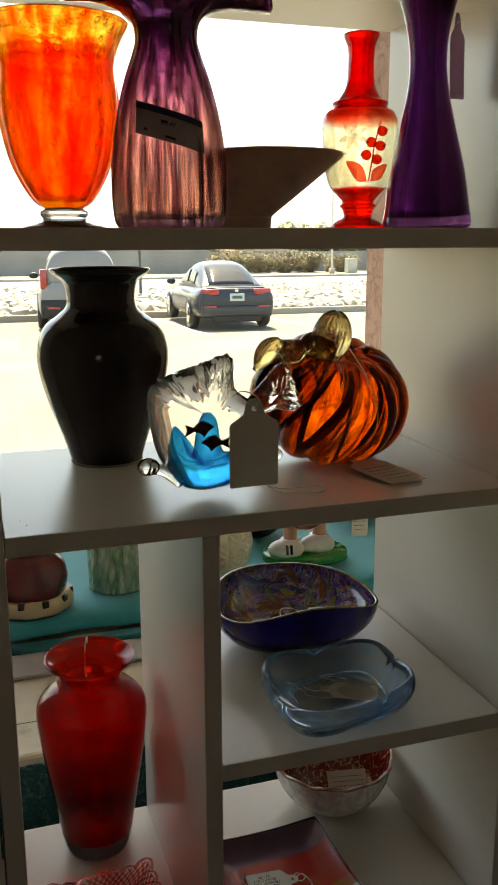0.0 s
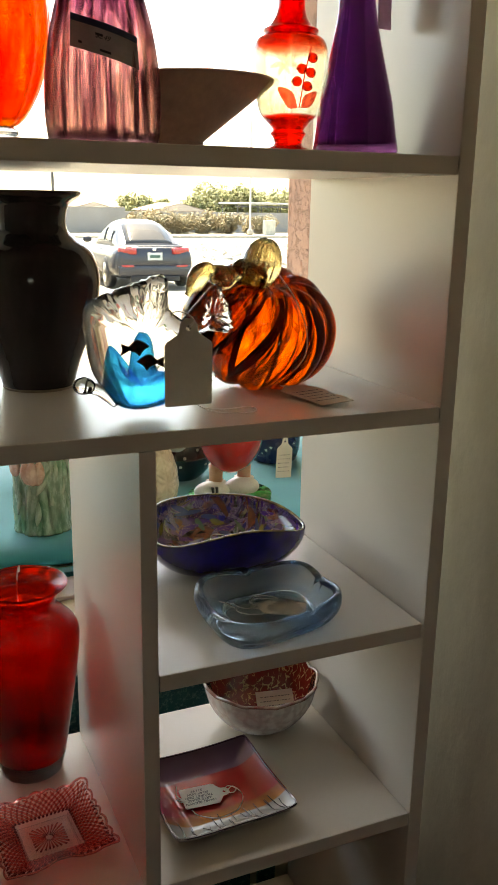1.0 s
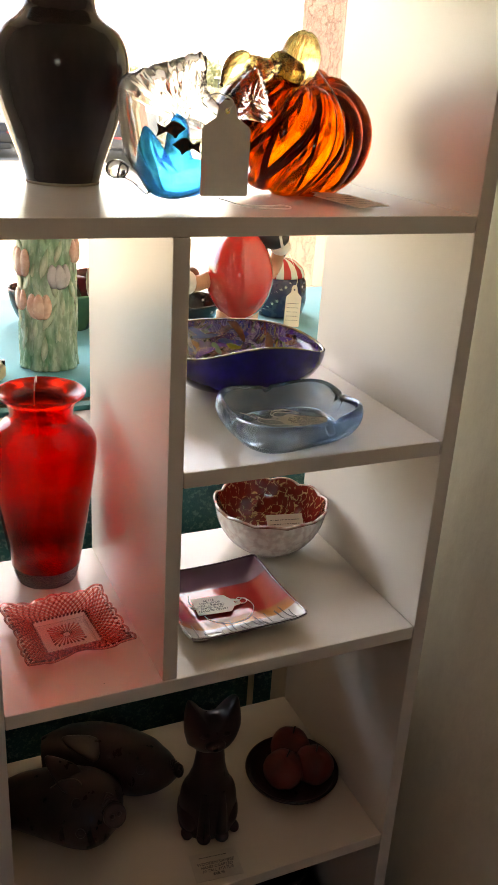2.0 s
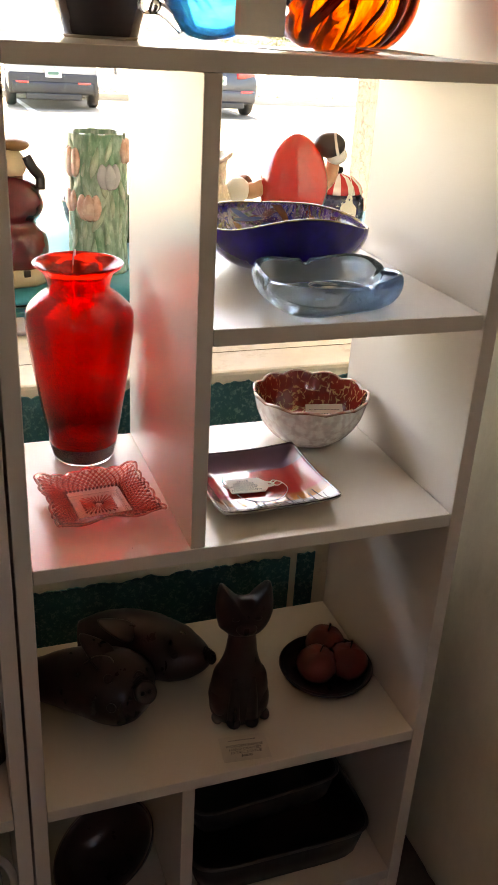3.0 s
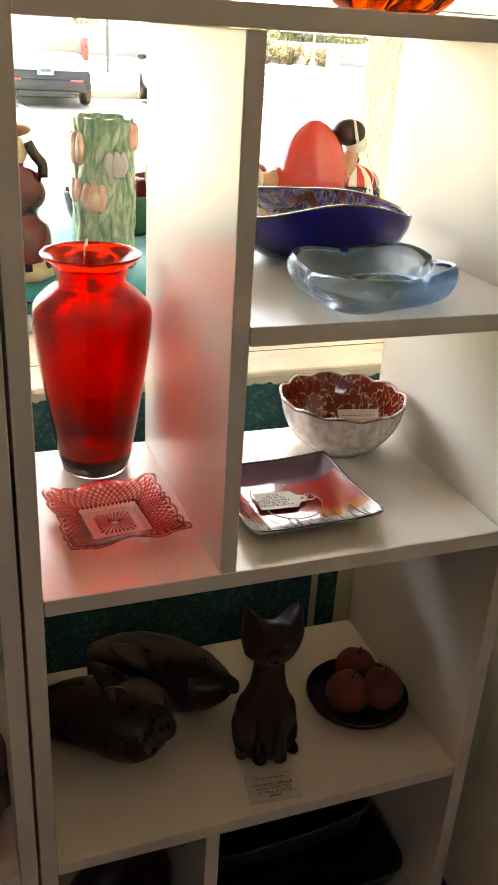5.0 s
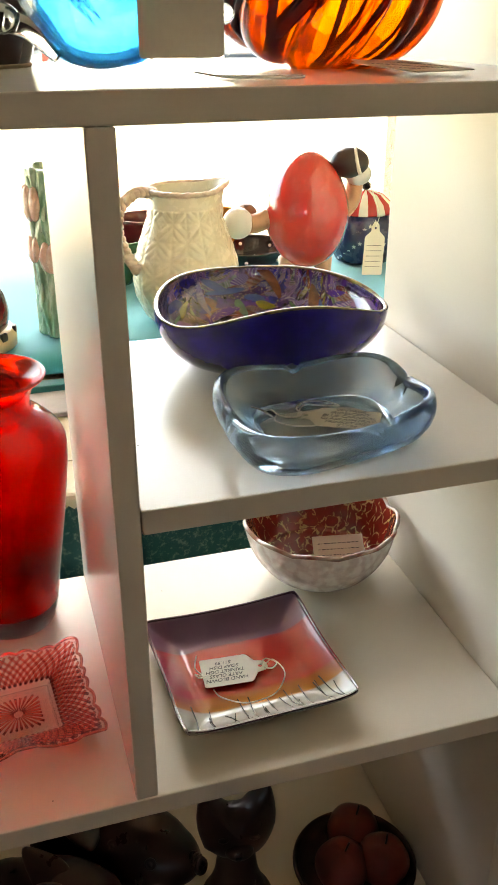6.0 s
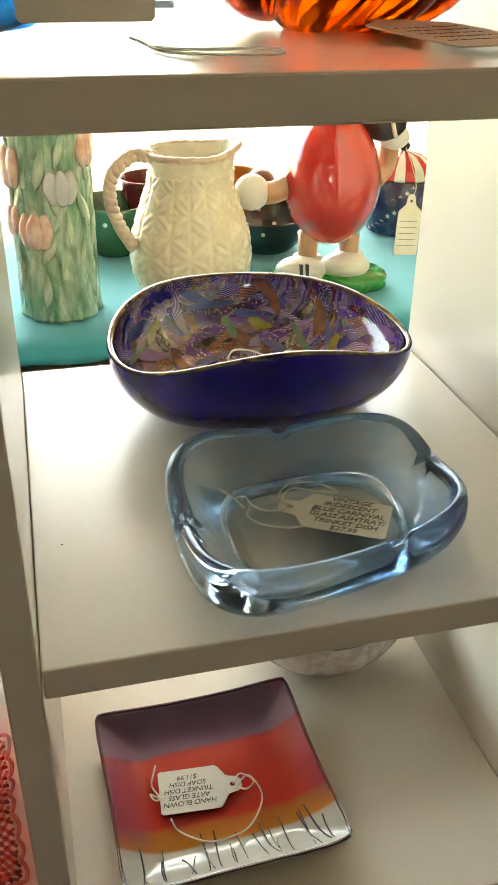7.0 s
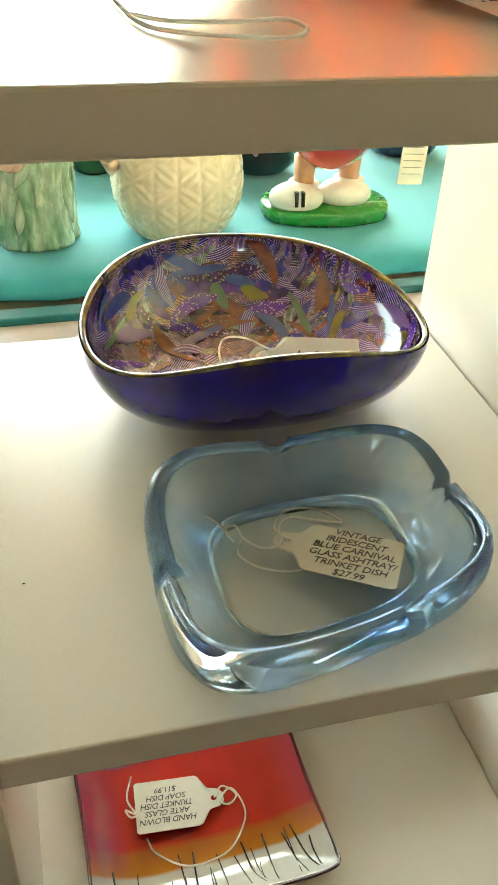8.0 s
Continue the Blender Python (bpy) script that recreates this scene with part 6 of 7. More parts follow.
def egg_figure():
    """The red egg-bodied ornament on its green base: one plain shape."""
    bm = bmesh.new()
    egg = ball(0.072, (0, 0, 0.162), (1, 0.92, 1.36), 48, 32, mod=lambda d: 1 - 0.11 * math.sqrt(max(0, 1 - d.z * d.z)) * max(0, d.z) ** 0.8)
    join(bm, egg, mat=0)
    for s, y in ((-1, -0.005), (1, 0.01)):
        join(bm, lathe([(0.002, 0.028), (0.0150, 0.03), (0.0145, 0.06), (0.016, 0.085), (0.002, 0.09)], 20), pose(s * 0.034, y, 0), mat=1)
        join(bm, ball(0.03, (s * 0.036 - 0.010, y - 0.012, 0.030), (1.3, 0.95, 0.72), 24, 14), mat=2)
        join(bm, lathe([(0.002, 0.036), (0.021, 0.038), (0.022, 0.046), (0.002, 0.048)], 20), pose(s * 0.034, y, 0.002), mat=2)
    for k in (0, 1):
        join(bm, box(-0.053 + 0.009 * k, -0.048 + 0.009 * k, -0.0500, -0.0400, 0.022, 0.042, 0.0008), pose(0, 0, 0, -6), mat=4)
    join(bm, tube([(-0.068, 0, 0.152), (-0.088, -0.008, 0.146), (-0.104, -0.012, 0.146)], 0.0165, 16), mat=1)
    join(bm, ball(0.026, (-0.122, -0.014, 0.148), (1, 0.9, 1.0), 20, 14), mat=2)
    join(bm, ball(0.024, (-0.104, 0.014, 0.152), (0.9, 1.2, 1.0), 18, 12), mat=5)
    join(bm, tube([(0.066, 0.02, 0.150), (0.086, 0.028, 0.170), (0.090, 0.024, 0.205)], 0.0145, 14), mat=1)
    join(bm, ball(0.021, (0.092, 0.016, 0.216), (1.1, 0.9, 0.9), 18, 12), mat=2)
    join(bm, ball(0.027, (0.074, 0.012, 0.236), (1.25, 0.95, 0.95), 26, 16), mat=3)
    join(bm, tube([(0.0215 * math.cos(q), 0.0215 * math.sin(q), 0) for q in (2 * math.pi * w / 16 for w in range(17))], 0.0034, 8, n=48), pose(0.088, 0.008, 0.238, 20, 74, 0), mat=2)
    rings = [[((0.092 * s) * math.cos(a) * (abs(math.cos(a)) ** 8 + abs(math.sin(a)) ** 8) ** -0.06, (0.056 * s) * math.sin(a), z) for a in (2 * math.pi * k / 56 for k in range(56))] for s, z in ((0.96, 0.0), (1.0, 0.003), (1.0, 0.017), (0.97, 0.020))]
    join(bm, ring_mesh(rings), mat=4 + 2)
    mats = [surface("red_gloss", (0.60, 0.022, 0.018), 0.08, vary=0.05, big=20, bump=0.01, coat=1.0), surface("tan_gloss", (0.62, 0.34, 0.20), 0.3, vary=0.08, bump=0.02), surface("white_gloss", (0.76, 0.74, 0.68), 0.3, vary=0.05, bump=0.03),
            surface("dark_ball", (0.035, 0.018, 0.014), 0.35, vary=0.2, bump=0.1), surface("black_gloss", (0.02, 0.02, 0.02), 0.3, bump=0), surface("brown_ball", (0.22, 0.09, 0.04), 0.35, vary=0.2, bump=0.1), surface("green_gloss", (0.015, 0.27, 0.05), 0.25, vary=0.1, bump=0.02, coat=0.4)]
    return single("egg_figure", bm, mats, pose(0.646, 0.930, Z_K, 0, 0, -6), "glossy red egg-shaped ceramic figure on a green base", "statue")


leaf_vase()
weave_pitcher()
egg_figure()
price_tag(pose(0.745, 0.872, Z_K + 0.058, 84, 6, 8), 0.040, 0.088, "handwritten white card tag hanging beside the red figure", [(0, 0.080, 0.0008), (0.002, 0.10, 0.004), (-0.002, 0.130, -0.010), (-0.008, 0.15, -0.02)], rng, lines=5)


def flag_jar():
    t = thing("flag_jar", "lidded ceramic jar with stars and red stripes", "jar", pose(0.870, 1.190, Z_K) @ Matrix.Scale(0.92, 4))
    navy = surface("navy_glaze", (0.015, 0.022, 0.09), 0.25, vary=0.15, big=30, bump=0.05, coat=0.5)
    white = surface("star_white", (0.75, 0.73, 0.68), 0.4, bump=0)
    m, nt, p, out = nodes_of("striped_glaze")
    tc = nt.nodes.new("ShaderNodeTexCoord")
    gr = nt.nodes.new("ShaderNodeTexGradient")
    gr.gradient_type = "RADIAL"
    nt.links.new(tc.outputs["Object"], gr.inputs["Vector"])
    mul = nt.nodes.new("ShaderNodeMath")
    mul.operation = "MULTIPLY"
    mul.inputs[1].default_value = 10
    nt.links.new(gr.outputs["Fac"], mul.inputs[0])
    fr = nt.nodes.new("ShaderNodeMath")
    fr.operation = "FRACT"
    nt.links.new(mul.outputs[0], fr.inputs[0])
    nt.links.new(ramp(nt, fr.outputs[0], [(0.48, (0.52, 0.03, 0.03)), (0.52, (0.74, 0.70, 0.62))]), p.inputs["Base Color"])
    p.inputs["Roughness"].default_value = 0.25
    part("body", vessel([(0.054, 0.0), (0.064, 0.006), (0.073, 0.045), (0.070, 0.09), (0.062, 0.105)], 0.004, 0.006, 34, 64), navy, t, "navy body with white stars")
    lid = part("lid", lathe([(0.002, 0.106), (0.064, 0.106), (0.066, 0.110), (0.058, 0.128), (0.036, 0.146), (0.010, 0.153), (0.002, 0.153)], 64), m, t, "red and white striped lid")
    part("knob", ball(0.011, (0, 0, 0.162), (1, 1, 0.9), 16, 10), surface("black_knob", (0.03, 0.025, 0.025), 0.3), lid, "dark round knob")
    rnd = random.Random(4)
    for k in range(26):
        a, z = radians(-170 + (k * 37) % 175), 0.012 + 0.085 * ((k * 0.618) % 1)
        r = float(np.interp(z, [0.006, 0.045, 0.09, 0.105], [0.064, 0.073, 0.070, 0.062]))
        star = [((0.0055 if q % 2 == 0 else 0.0024) * math.cos(math.pi * q / 5 + math.pi / 2), (0.0055 if q % 2 == 0 else 0.0024) * math.sin(math.pi * q / 5 + math.pi / 2)) for q in range(10)]
        o = part("star", ring_mesh([[(x, y, z) for x, z in star] for y in (0.001, -0.0008)]), white, t, smooth=False)
        o.matrix_basis = pose(r * math.cos(a), r * math.sin(a), z, 0, 0, math.degrees(a) + 90)
    return t


flag_jar()


def dotted_bowl(x, y, r, h, col, label, dots=True, z=0.0):
    t = thing("dotted_bowl", label, "bowl", pose(x, y, Z_K + z), group="display bowls")
    mt = surface("bowl_glaze", col, 0.2, vary=0.12, big=20, bump=0.03, coat=0.5)
    prof = [(r * 0.45, 0.0), (r * 0.55, 0.003), (r * 0.82, h * 0.45), (r, h)]
    part("body", vessel(prof, 0.004, 0.006, 26, 56), mt, t)
    if dots:
        w = surface("dot_white", (0.72, 0.70, 0.66), 0.4, bump=0)
        for k in range(16):
            a = radians(-180 + k * 24)
            f = 0.35 + 0.4 * (k % 2)
            rr = r * (0.55 + 0.45 * f) + 0.001
            part("dot", ball(0.0042, (rr * math.cos(a), rr * math.sin(a), h * (0.1 + 0.85 * f)), (1, 1, 1), 10, 6), w, t)
    return t


dotted_bowl(0.345, 1.165, 0.070, 0.085, (0.05, 0.13, 0.055), "dark green bowl with white dots in the window")
dotted_bowl(0.425, 1.235, 0.060, 0.105, (0.16, 0.015, 0.02), "maroon glazed bowl in the window display", False)
dotted_bowl(0.560, 1.240, 0.058, 0.105, (0.55, 0.20, 0.02), "orange bowl with white dots in the window")
dotted_bowl(0.600, 1.130, 0.085, 0.062, (0.018, 0.016, 0.022), "black speckled shallow bowl in the window display")
dotted_bowl(0.270, 1.245, 0.055, 0.075, (0.09, 0.03, 0.025), "dark brown bowl in the window display", False)


def checked_jar():
    """A rounded maroon figure jar on a cream base: one plain shape."""
    bm = bmesh.new()
    join(bm, lathe([(0.002, 0.0), (0.070, 0.0), (0.076, 0.006), (0.077, 0.020), (0.070, 0.030), (0.002, 0.032)], 48, lambda a, r, z: r * (1 + 0.02 * math.sin(9 * a))), mat=0)
    join(bm, lathe([(0.002, 0.030)] + [tuple(p) for p in spline([(0.064, 0.030), (0.066, 0.055), (0.060, 0.085), (0.045, 0.105), (0.058, 0.125), (0.062, 0.150), (0.046, 0.178), (0.022, 0.190)], 40)] + [(0.002, 0.192)], 48, lambda a, r, z: r * (1 + 0.035 * math.sin(5 * a + 40 * z))), mat=1)
    join(bm, ball(0.030, (0.004, -0.004, 0.205), (1.0, 1.0, 0.95), 24, 16), mat=0)
    join(bm, ball(0.024, (0.014, 0.0, 0.238), (1.2, 1.2, 0.5), 24, 12), mat=2)
    join(bm, tube([(0.030, -0.02, 0.22), (0.040, -0.026, 0.20), (0.052, -0.024, 0.185), (0.050, -0.03, 0.165)], 0.009, 12, n=24), mat=3)
    for k in range(11):
        a = radians(-170 + 17 * k)
        if k % 2:
            join(bm, box(-0.006, 0.006, -0.003, 0.003, -0.006, 0.006, 0.001), pose(0.0735 * math.cos(a), 0.0735 * math.sin(a), 0.026, 0, 0, math.degrees(a) + 90), mat=3)
    mats = [surface("cream_ceramic", (0.72, 0.58, 0.36), 0.35, vary=0.1, bump=0.1), surface("maroon_ceramic", (0.20, 0.015, 0.022), 0.2, vary=0.25, big=25, bump=0.05, coat=0.5), surface("brown_ceramic", (0.30, 0.14, 0.05), 0.35), surface("dark_ceramic", (0.03, 0.02, 0.02), 0.3)]
    return single("figure_jar", bm, mats, pose(0.070, 0.865, Z_K, 0, 0, 10), "maroon glazed figure jar on a cream base", "jar")


checked_jar()

# ---- outdoors ----
asphalt = surface("sunlit_asphalt", (0.215, 0.19, 0.145), 0.9, vary=0.18, big=0.35, fine=25, bump=0.3, dist=0.01, stain=(0.17, 0.155, 0.13))
concrete = surface("pale_concrete", (0.42, 0.38, 0.31), 0.9, vary=0.1, big=0.6, fine=20, bump=0.2)
desert = surface("pale_gravel", (0.48, 0.43, 0.34), 0.95, vary=0.2, big=0.4, fine=12, bump=0.4, dist=0.02)
white_line = surface("road_marking", (0.72, 0.70, 0.64), 0.8, vary=0.1, big=3, bump=0.1)


def G(y):
    """Height of the ground, which falls gently away from the shop."""
    return float(np.interp(y, [1.6, 18, 49, 3000], [-0.06, -0.5, -1.05, -1.05 - 2951 * 0.0177]))


def strip(name, x0, x1, y0, y1, lift, mat, label, category):
    """A band of ground that follows the slope."""
    ys = [y0] + [y for y in (18, 49) if y0 < y < y1] + [y1]
    rings = [[(x0, y, G(y) + lift), (x1, y, G(y) + lift), (x1, y, G(y) - 0.6), (x0, y, G(y) - 0.6)] for y in ys]
    return single(name, ring_mesh(rings), mat, Matrix(), label, category, kind="structure", smooth=False)


g_rings = [[(-900, y, G(y)), (900, y, G(y)), (900, y, G(y) - 2), (-900, y, G(y) - 2)] for y in (1.9, 18, 49, 3000)]
g_rings = [[(x, -900, -0.2 - q) for x, q in ((-900, 0), (900, 0), (900, 2), (-900, 2))], [(x, 1.5, -0.2 - q) for x, q in ((-900, 0), (900, 0), (900, 2), (-900, 2))]] + g_rings
single("ground", ring_mesh(g_rings), asphalt, Matrix(), "pale sunlit parking lot asphalt reaching the horizon", "ground", kind="structure", smooth=False)
strip("pavement", -40, 60, 1.93, 4.2, 0.06, concrete, "pale concrete pavement along the shop front", "pavement")
strip("kerb", -60, 90, 22.0, 22.3, 0.16, concrete, "pale concrete kerb at the end of the parking bays", "kerb")
strip("gravel_bed", -60, 90, 22.31, 39.0, 0.08, desert, "strip of pale gravel behind the kerb", "ground")
strip("kerb", -60, 120, 39.01, 39.3, 0.20, concrete, "far concrete kerb beside the road", "kerb")
strip("pavement", -60, 120, 39.31, 41.5, 0.15, concrete, "pale pavement beside the road", "pavement")
strip("road", -200, 260, 42, 58, 0.012, surface("road_asphalt", (0.30, 0.28, 0.24), 0.9, vary=0.08, big=0.3, fine=15), "pale sunlit road beyond the parking lot", "road")
strip("pavement", -200, 260, 58.01, 62, 0.15, concrete, "far pale pavement across the road", "pavement")
for k in range(-4, 8):
    xl = 2.0 + 2.75 * k
    ln = ring_mesh([[(xl, y, G(y) + 0.006), (xl + 0.12, y, G(y) + 0.006), (xl + 0.12, y, G(y) - 0.01), (xl, y, G(y) - 0.01)] for y in (16.2, 18, 21.6)])
    single("bay_line", ln, white_line, Matrix(), "painted white parking bay line", "road marking", "bay lines", kind="structure", smooth=False)


def rocks():
    rnd = random.Random(21)
    t = (1 + 5 ** 0.5) / 2
    ico = [Vector(v).normalized() for v in ((-1, t, 0), (1, t, 0), (-1, -t, 0), (1, -t, 0), (0, -1, t), (0, 1, t), (0, -1, -t), (0, 1, -t), (t, 0, -1), (t, 0, 1), (-t, 0, -1), (-t, 0, 1))]
    fc = ((0, 11, 5), (0, 5, 1), (0, 1, 7), (0, 7, 10), (0, 10, 11), (1, 5, 9), (5, 11, 4), (11, 10, 2), (10, 7, 6), (7, 1, 8), (3, 9, 4), (3, 4, 2), (3, 2, 6), (3, 6, 8), (3, 8, 9), (4, 9, 5), (2, 4, 11), (6, 2, 10), (8, 6, 7), (9, 8, 1))
    V, F = [], []
    for k in range(6500):
        y = rnd.uniform(22.5, 38.8)
        x = rnd.uniform(-4, 26)
        s = rnd.uniform(0.08, 0.26)
        z = G(y) + 0.08
        b = len(V)
        rot = Euler((rnd.uniform(0, 6), rnd.uniform(0, 6), rnd.uniform(0, 6))).to_matrix()
        for v in ico:
            q = rot @ (v * s * rnd.uniform(0.75, 1.2))
            V.append((x + q.x * 1.2, y + q.y, z + q.z * 0.8 + s * 0.3))
        F += [tuple(b + i for i in f) for f in fc]
    me = bpy.data.meshes.new("rocks")
    me.from_pydata(V, [], F)
    me.materials.append(surface("pale_rock", (0.55, 0.50, 0.42), 0.9, vary=0.2, big=2, fine=14, bump=0.3, island=0.35))
    tagged(new("rocks", me), "pale broken rocks covering the gravel strip", "rocks", kind="stuff")


rocks()


def car(m, paint, label, suv=False):
    """A parked car; it faces +y, its tail at y = 0."""
    t = thing("car", label, "car", m)
    L, W, H = (4.5, 0.89, 1.44) if not suv else (4.3, 0.93, 1.82)
    pm = surface("car_paint", paint, 0.30, 0.0, vary=0.05, big=1, fine=8, bump=0, coat=0.25)
    dark = surface("car_trim", (0.012, 0.012, 0.013), 0.5, bump=0)
    gl = surface("car_window_tint", (0.02, 0.025, 0.03), 0.10, vary=0.05, bump=0, coat=0.0, spec=0.2)
    belt = 0.92 if not suv else 1.08
    # lower body: rounded sections along the length
    st = [(0.0, 0.80, 0.38, belt - 0.10), (0.10, 0.95, 0.28, belt + 0.0), (0.5, 1.0, 0.22, belt + 0.02), (1.2, 1.0, 0.20, belt), (2.6, 1.0, 0.20, belt - 0.03), (3.3, 0.99, 0.22, belt - 0.10), (4.1, 0.95, 0.24, belt - 0.22), (L, 0.80, 0.36, belt - 0.32)]
    P = spline(st, 40)
    rings = []
    for y, w, z0, z1 in P:
        ring = []
        for a in range(28):
            an = 2 * math.pi * a / 28
            c, s_ = math.cos(an), math.sin(an)
            k = (abs(c) ** 5 + abs(s_) ** 5) ** -0.2
            ring.append((W * w * c * k * (1 - 0.04 * max(0, s_)), y, (z0 + z1) / 2 + (z1 - z0) / 2 * s_ * k))
        rings.append(ring)
    body = part("body", ring_mesh(rings), pm, t)
    # cabin
    if suv:
        cab = [(0.08, 0.80, 0.82), (0.22, 0.84, 0.985), (0.9, 0.84, 1.0), (2.2, 0.83, 1.0), (2.55, 0.82, 0.95), (3.0, 0.80, 0.55)]
    else:
        cab = [(0.42, 0.78, 0.64), (1.0, 0.78, 0.87), (1.5, 0.77, 0.985), (2.1, 0.77, 1.0), (2.5, 0.78, 0.93), (3.25, 0.80, 0.60)]
    C = spline(cab, 26)
    rings = []
    for y, w, hz in C:
        ring = []
        top = H * hz
        for a in range(20):
            an = math.pi * a / 19
            c, s_ = math.cos(an), math.sin(an)
            k = (abs(c) ** 4 + abs(s_) ** 4) ** -0.25
            zz = belt - 0.06 + (top - belt + 0.06) * s_ * k
            ring.append((W * w * c * k * (1 - 0.16 * (zz - belt) / (H - belt)), y, zz))
        rings.append(ring)
    part("cabin", ring_mesh(rings), pm, t, "painted roof and pillars")
    # windows slightly proud of the cabin

    def skin(ys, a0, a1, name, parent=t):
        rr = []
        for y in ys:
            w, hz = float(np.interp(y, C[:, 0], C[:, 1])), float(np.interp(y, C[:, 0], C[:, 2]))
            top = H * hz
            row = []
            for an in np.linspace(a0, a1, 8):
                c, s_ = math.cos(an), math.sin(an)
                k = (abs(c) ** 4 + abs(s_) ** 4) ** -0.25
                zz = belt - 0.06 + (top - belt + 0.06) * s_ * k
                row.append(Vector((W * w * c * k * (1 - 0.16 * (zz - belt) / (H - belt)) * 1.008, y, zz + 0.008)))
            rr.append(row)
        ringed = [r + [q - Vector((0, 0, 0.004)) for q in r[::-1]] for r in rr]
        return part(name, ring_mesh(ringed), gl, parent)

    if suv:
        skin(np.linspace(0.30, 1.35, 6), math.pi * 0.80, math.pi * 0.93, "side_window")
        skin(np.linspace(1.45, 2.45, 6), math.pi * 0.80, math.pi * 0.93, "side_window")
        part("rear_window", box(-0.64, 0.64, 0.085, 0.12, 1.16, 1.60, 0.02), gl, t).matrix_basis = pose(0, 0.02, 0, -6)
    else:
        skin(np.linspace(0.50, 1.35, 8), math.pi * 0.28, math.pi * 0.72, "rear_window")
        skin(np.linspace(1.25, 1.95, 6), math.pi * 0.80, math.pi * 0.94, "side_window")
        skin(np.linspace(2.05, 2.85, 6), math.pi * 0.80, math.pi * 0.94, "side_window")
        skin(np.linspace(2.55, 3.15, 6), math.pi * 0.26, math.pi * 0.74, "windscreen")
    red = surface("tail_light", (0.42, 0.012, 0.010), 0.15, vary=0.1, bump=0, coat=1.0)
    for s in (-1, 1):
        if suv:
            part("tail_light", box(-0.07, 0.07, -0.03, 0.08, 0, 0.42, 0.02), red, t).matrix_basis = pose(s * W * 0.86, 0.06, 0.92, 0, 0, s * -10)
        else:
            part("tail_light", box(-0.20, 0.20, -0.02, 0.10, 0, 0.14, 0.03), red, t).matrix_basis = pose(s * W * 0.66, 0.02, 0.76, 0, 0, s * 16)
        part("reflector", box(-0.13, 0.13, -0.01, 0.02, 0, 0.045, 0.006), red, t).matrix_basis = pose(s * W * 0.66, -0.065, 0.50, 0, 0, s * 6)
        mir = part("mirror", ball(0.11, (0, 0, 0), (1.0, 0.55, 0.7), 16, 10), dark if suv else pm, t)
        mir.matrix_basis = pose(s * (W + 0.08), 2.75 if not suv else 2.5, belt + 0.04)
        for y in (0.88, L - 0.92):
            wh = part("wheel", lathe([(0.05, -0.10), (0.30, -0.11), (0.335, -0.07), (0.34, 0.0), (0.335, 0.07), (0.30, 0.11), (0.05, 0.10)], 36), dark, t, "black tyre")
            wh.matrix_basis = pose(s * (W - 0.08), y, 0.34, 0, 90, 0)
            rim = part("rim", lathe([(0.02, 0.118), (0.205, 0.112), (0.22, 0.10), (0.215, 0.085), (0.02, 0.085)], 30, lambda a, r, z: r * (1 - (0.05 if z > 0.11 and math.sin(5 * a) > 0.3 else 0))), chrome, wh, "silver wheel rim")
            if s < 0:
                rim.matrix_basis = pose(0, 0, 0, 180, 0, 0)
    part("bumper", box(-W * 0.88, W * 0.88, -0.07, 0.12, 0.30, 0.54, 0.05, 3), pm if not suv else dark, t)
    part("valance", box(-W * 0.60, W * 0.60, -0.075, 0.05, 0.20, 0.32, 0.02), dark, t, "dark lower valance", smooth=False)
    plate = part("number_plate", box(-0.16, 0.16, -0.015, 0.015, 0, 0.16, 0.006), surface("plate_white", (0.62, 0.66, 0.60), 0.4, bump=0), t, smooth=False)
    plate.matrix_basis = pose(0, -0.035 if not suv else -0.07, 0.64 if not suv else 0.62, -4)
    part("plate_bar", box(-0.11, 0.11, -0.019, -0.0155, 0.05, 0.11), surface("plate_green", (0.05, 0.13, 0.09), 0.5, bump=0), plate, smooth=False)
    if not suv:
        part("boot_lip", box(-W * 0.72, W * 0.72, -0.02, 0.10, 0, 0.03, 0.012), pm, t).matrix_basis = pose(0, 0.10, belt - 0.02, 0)
        part("badge", lathe([(0.002, 0), (0.045, 0), (0.045, 0.012), (0.002, 0.014)], 20), chrome, t, "small chrome badge").matrix_basis = pose(0, 0.02, 0.86, 90)
    else:
        part("lower_cladding", box(-W * 0.95, W * 0.95, -0.03, 0.3, 0.30, 0.70, 0.04, 3), dark, t, "dark plastic lower body")
    return t


car(pose(5.70, 17.5, G(18), 0, 0, -4), (0.022, 0.025, 0.034), "dark grey saloon car parked facing the road")
car(pose(2.55, 18.6, G(19), 0, 0, -5), (0.26, 0.25, 0.23), "silver off-road car with a dark bumper", True)


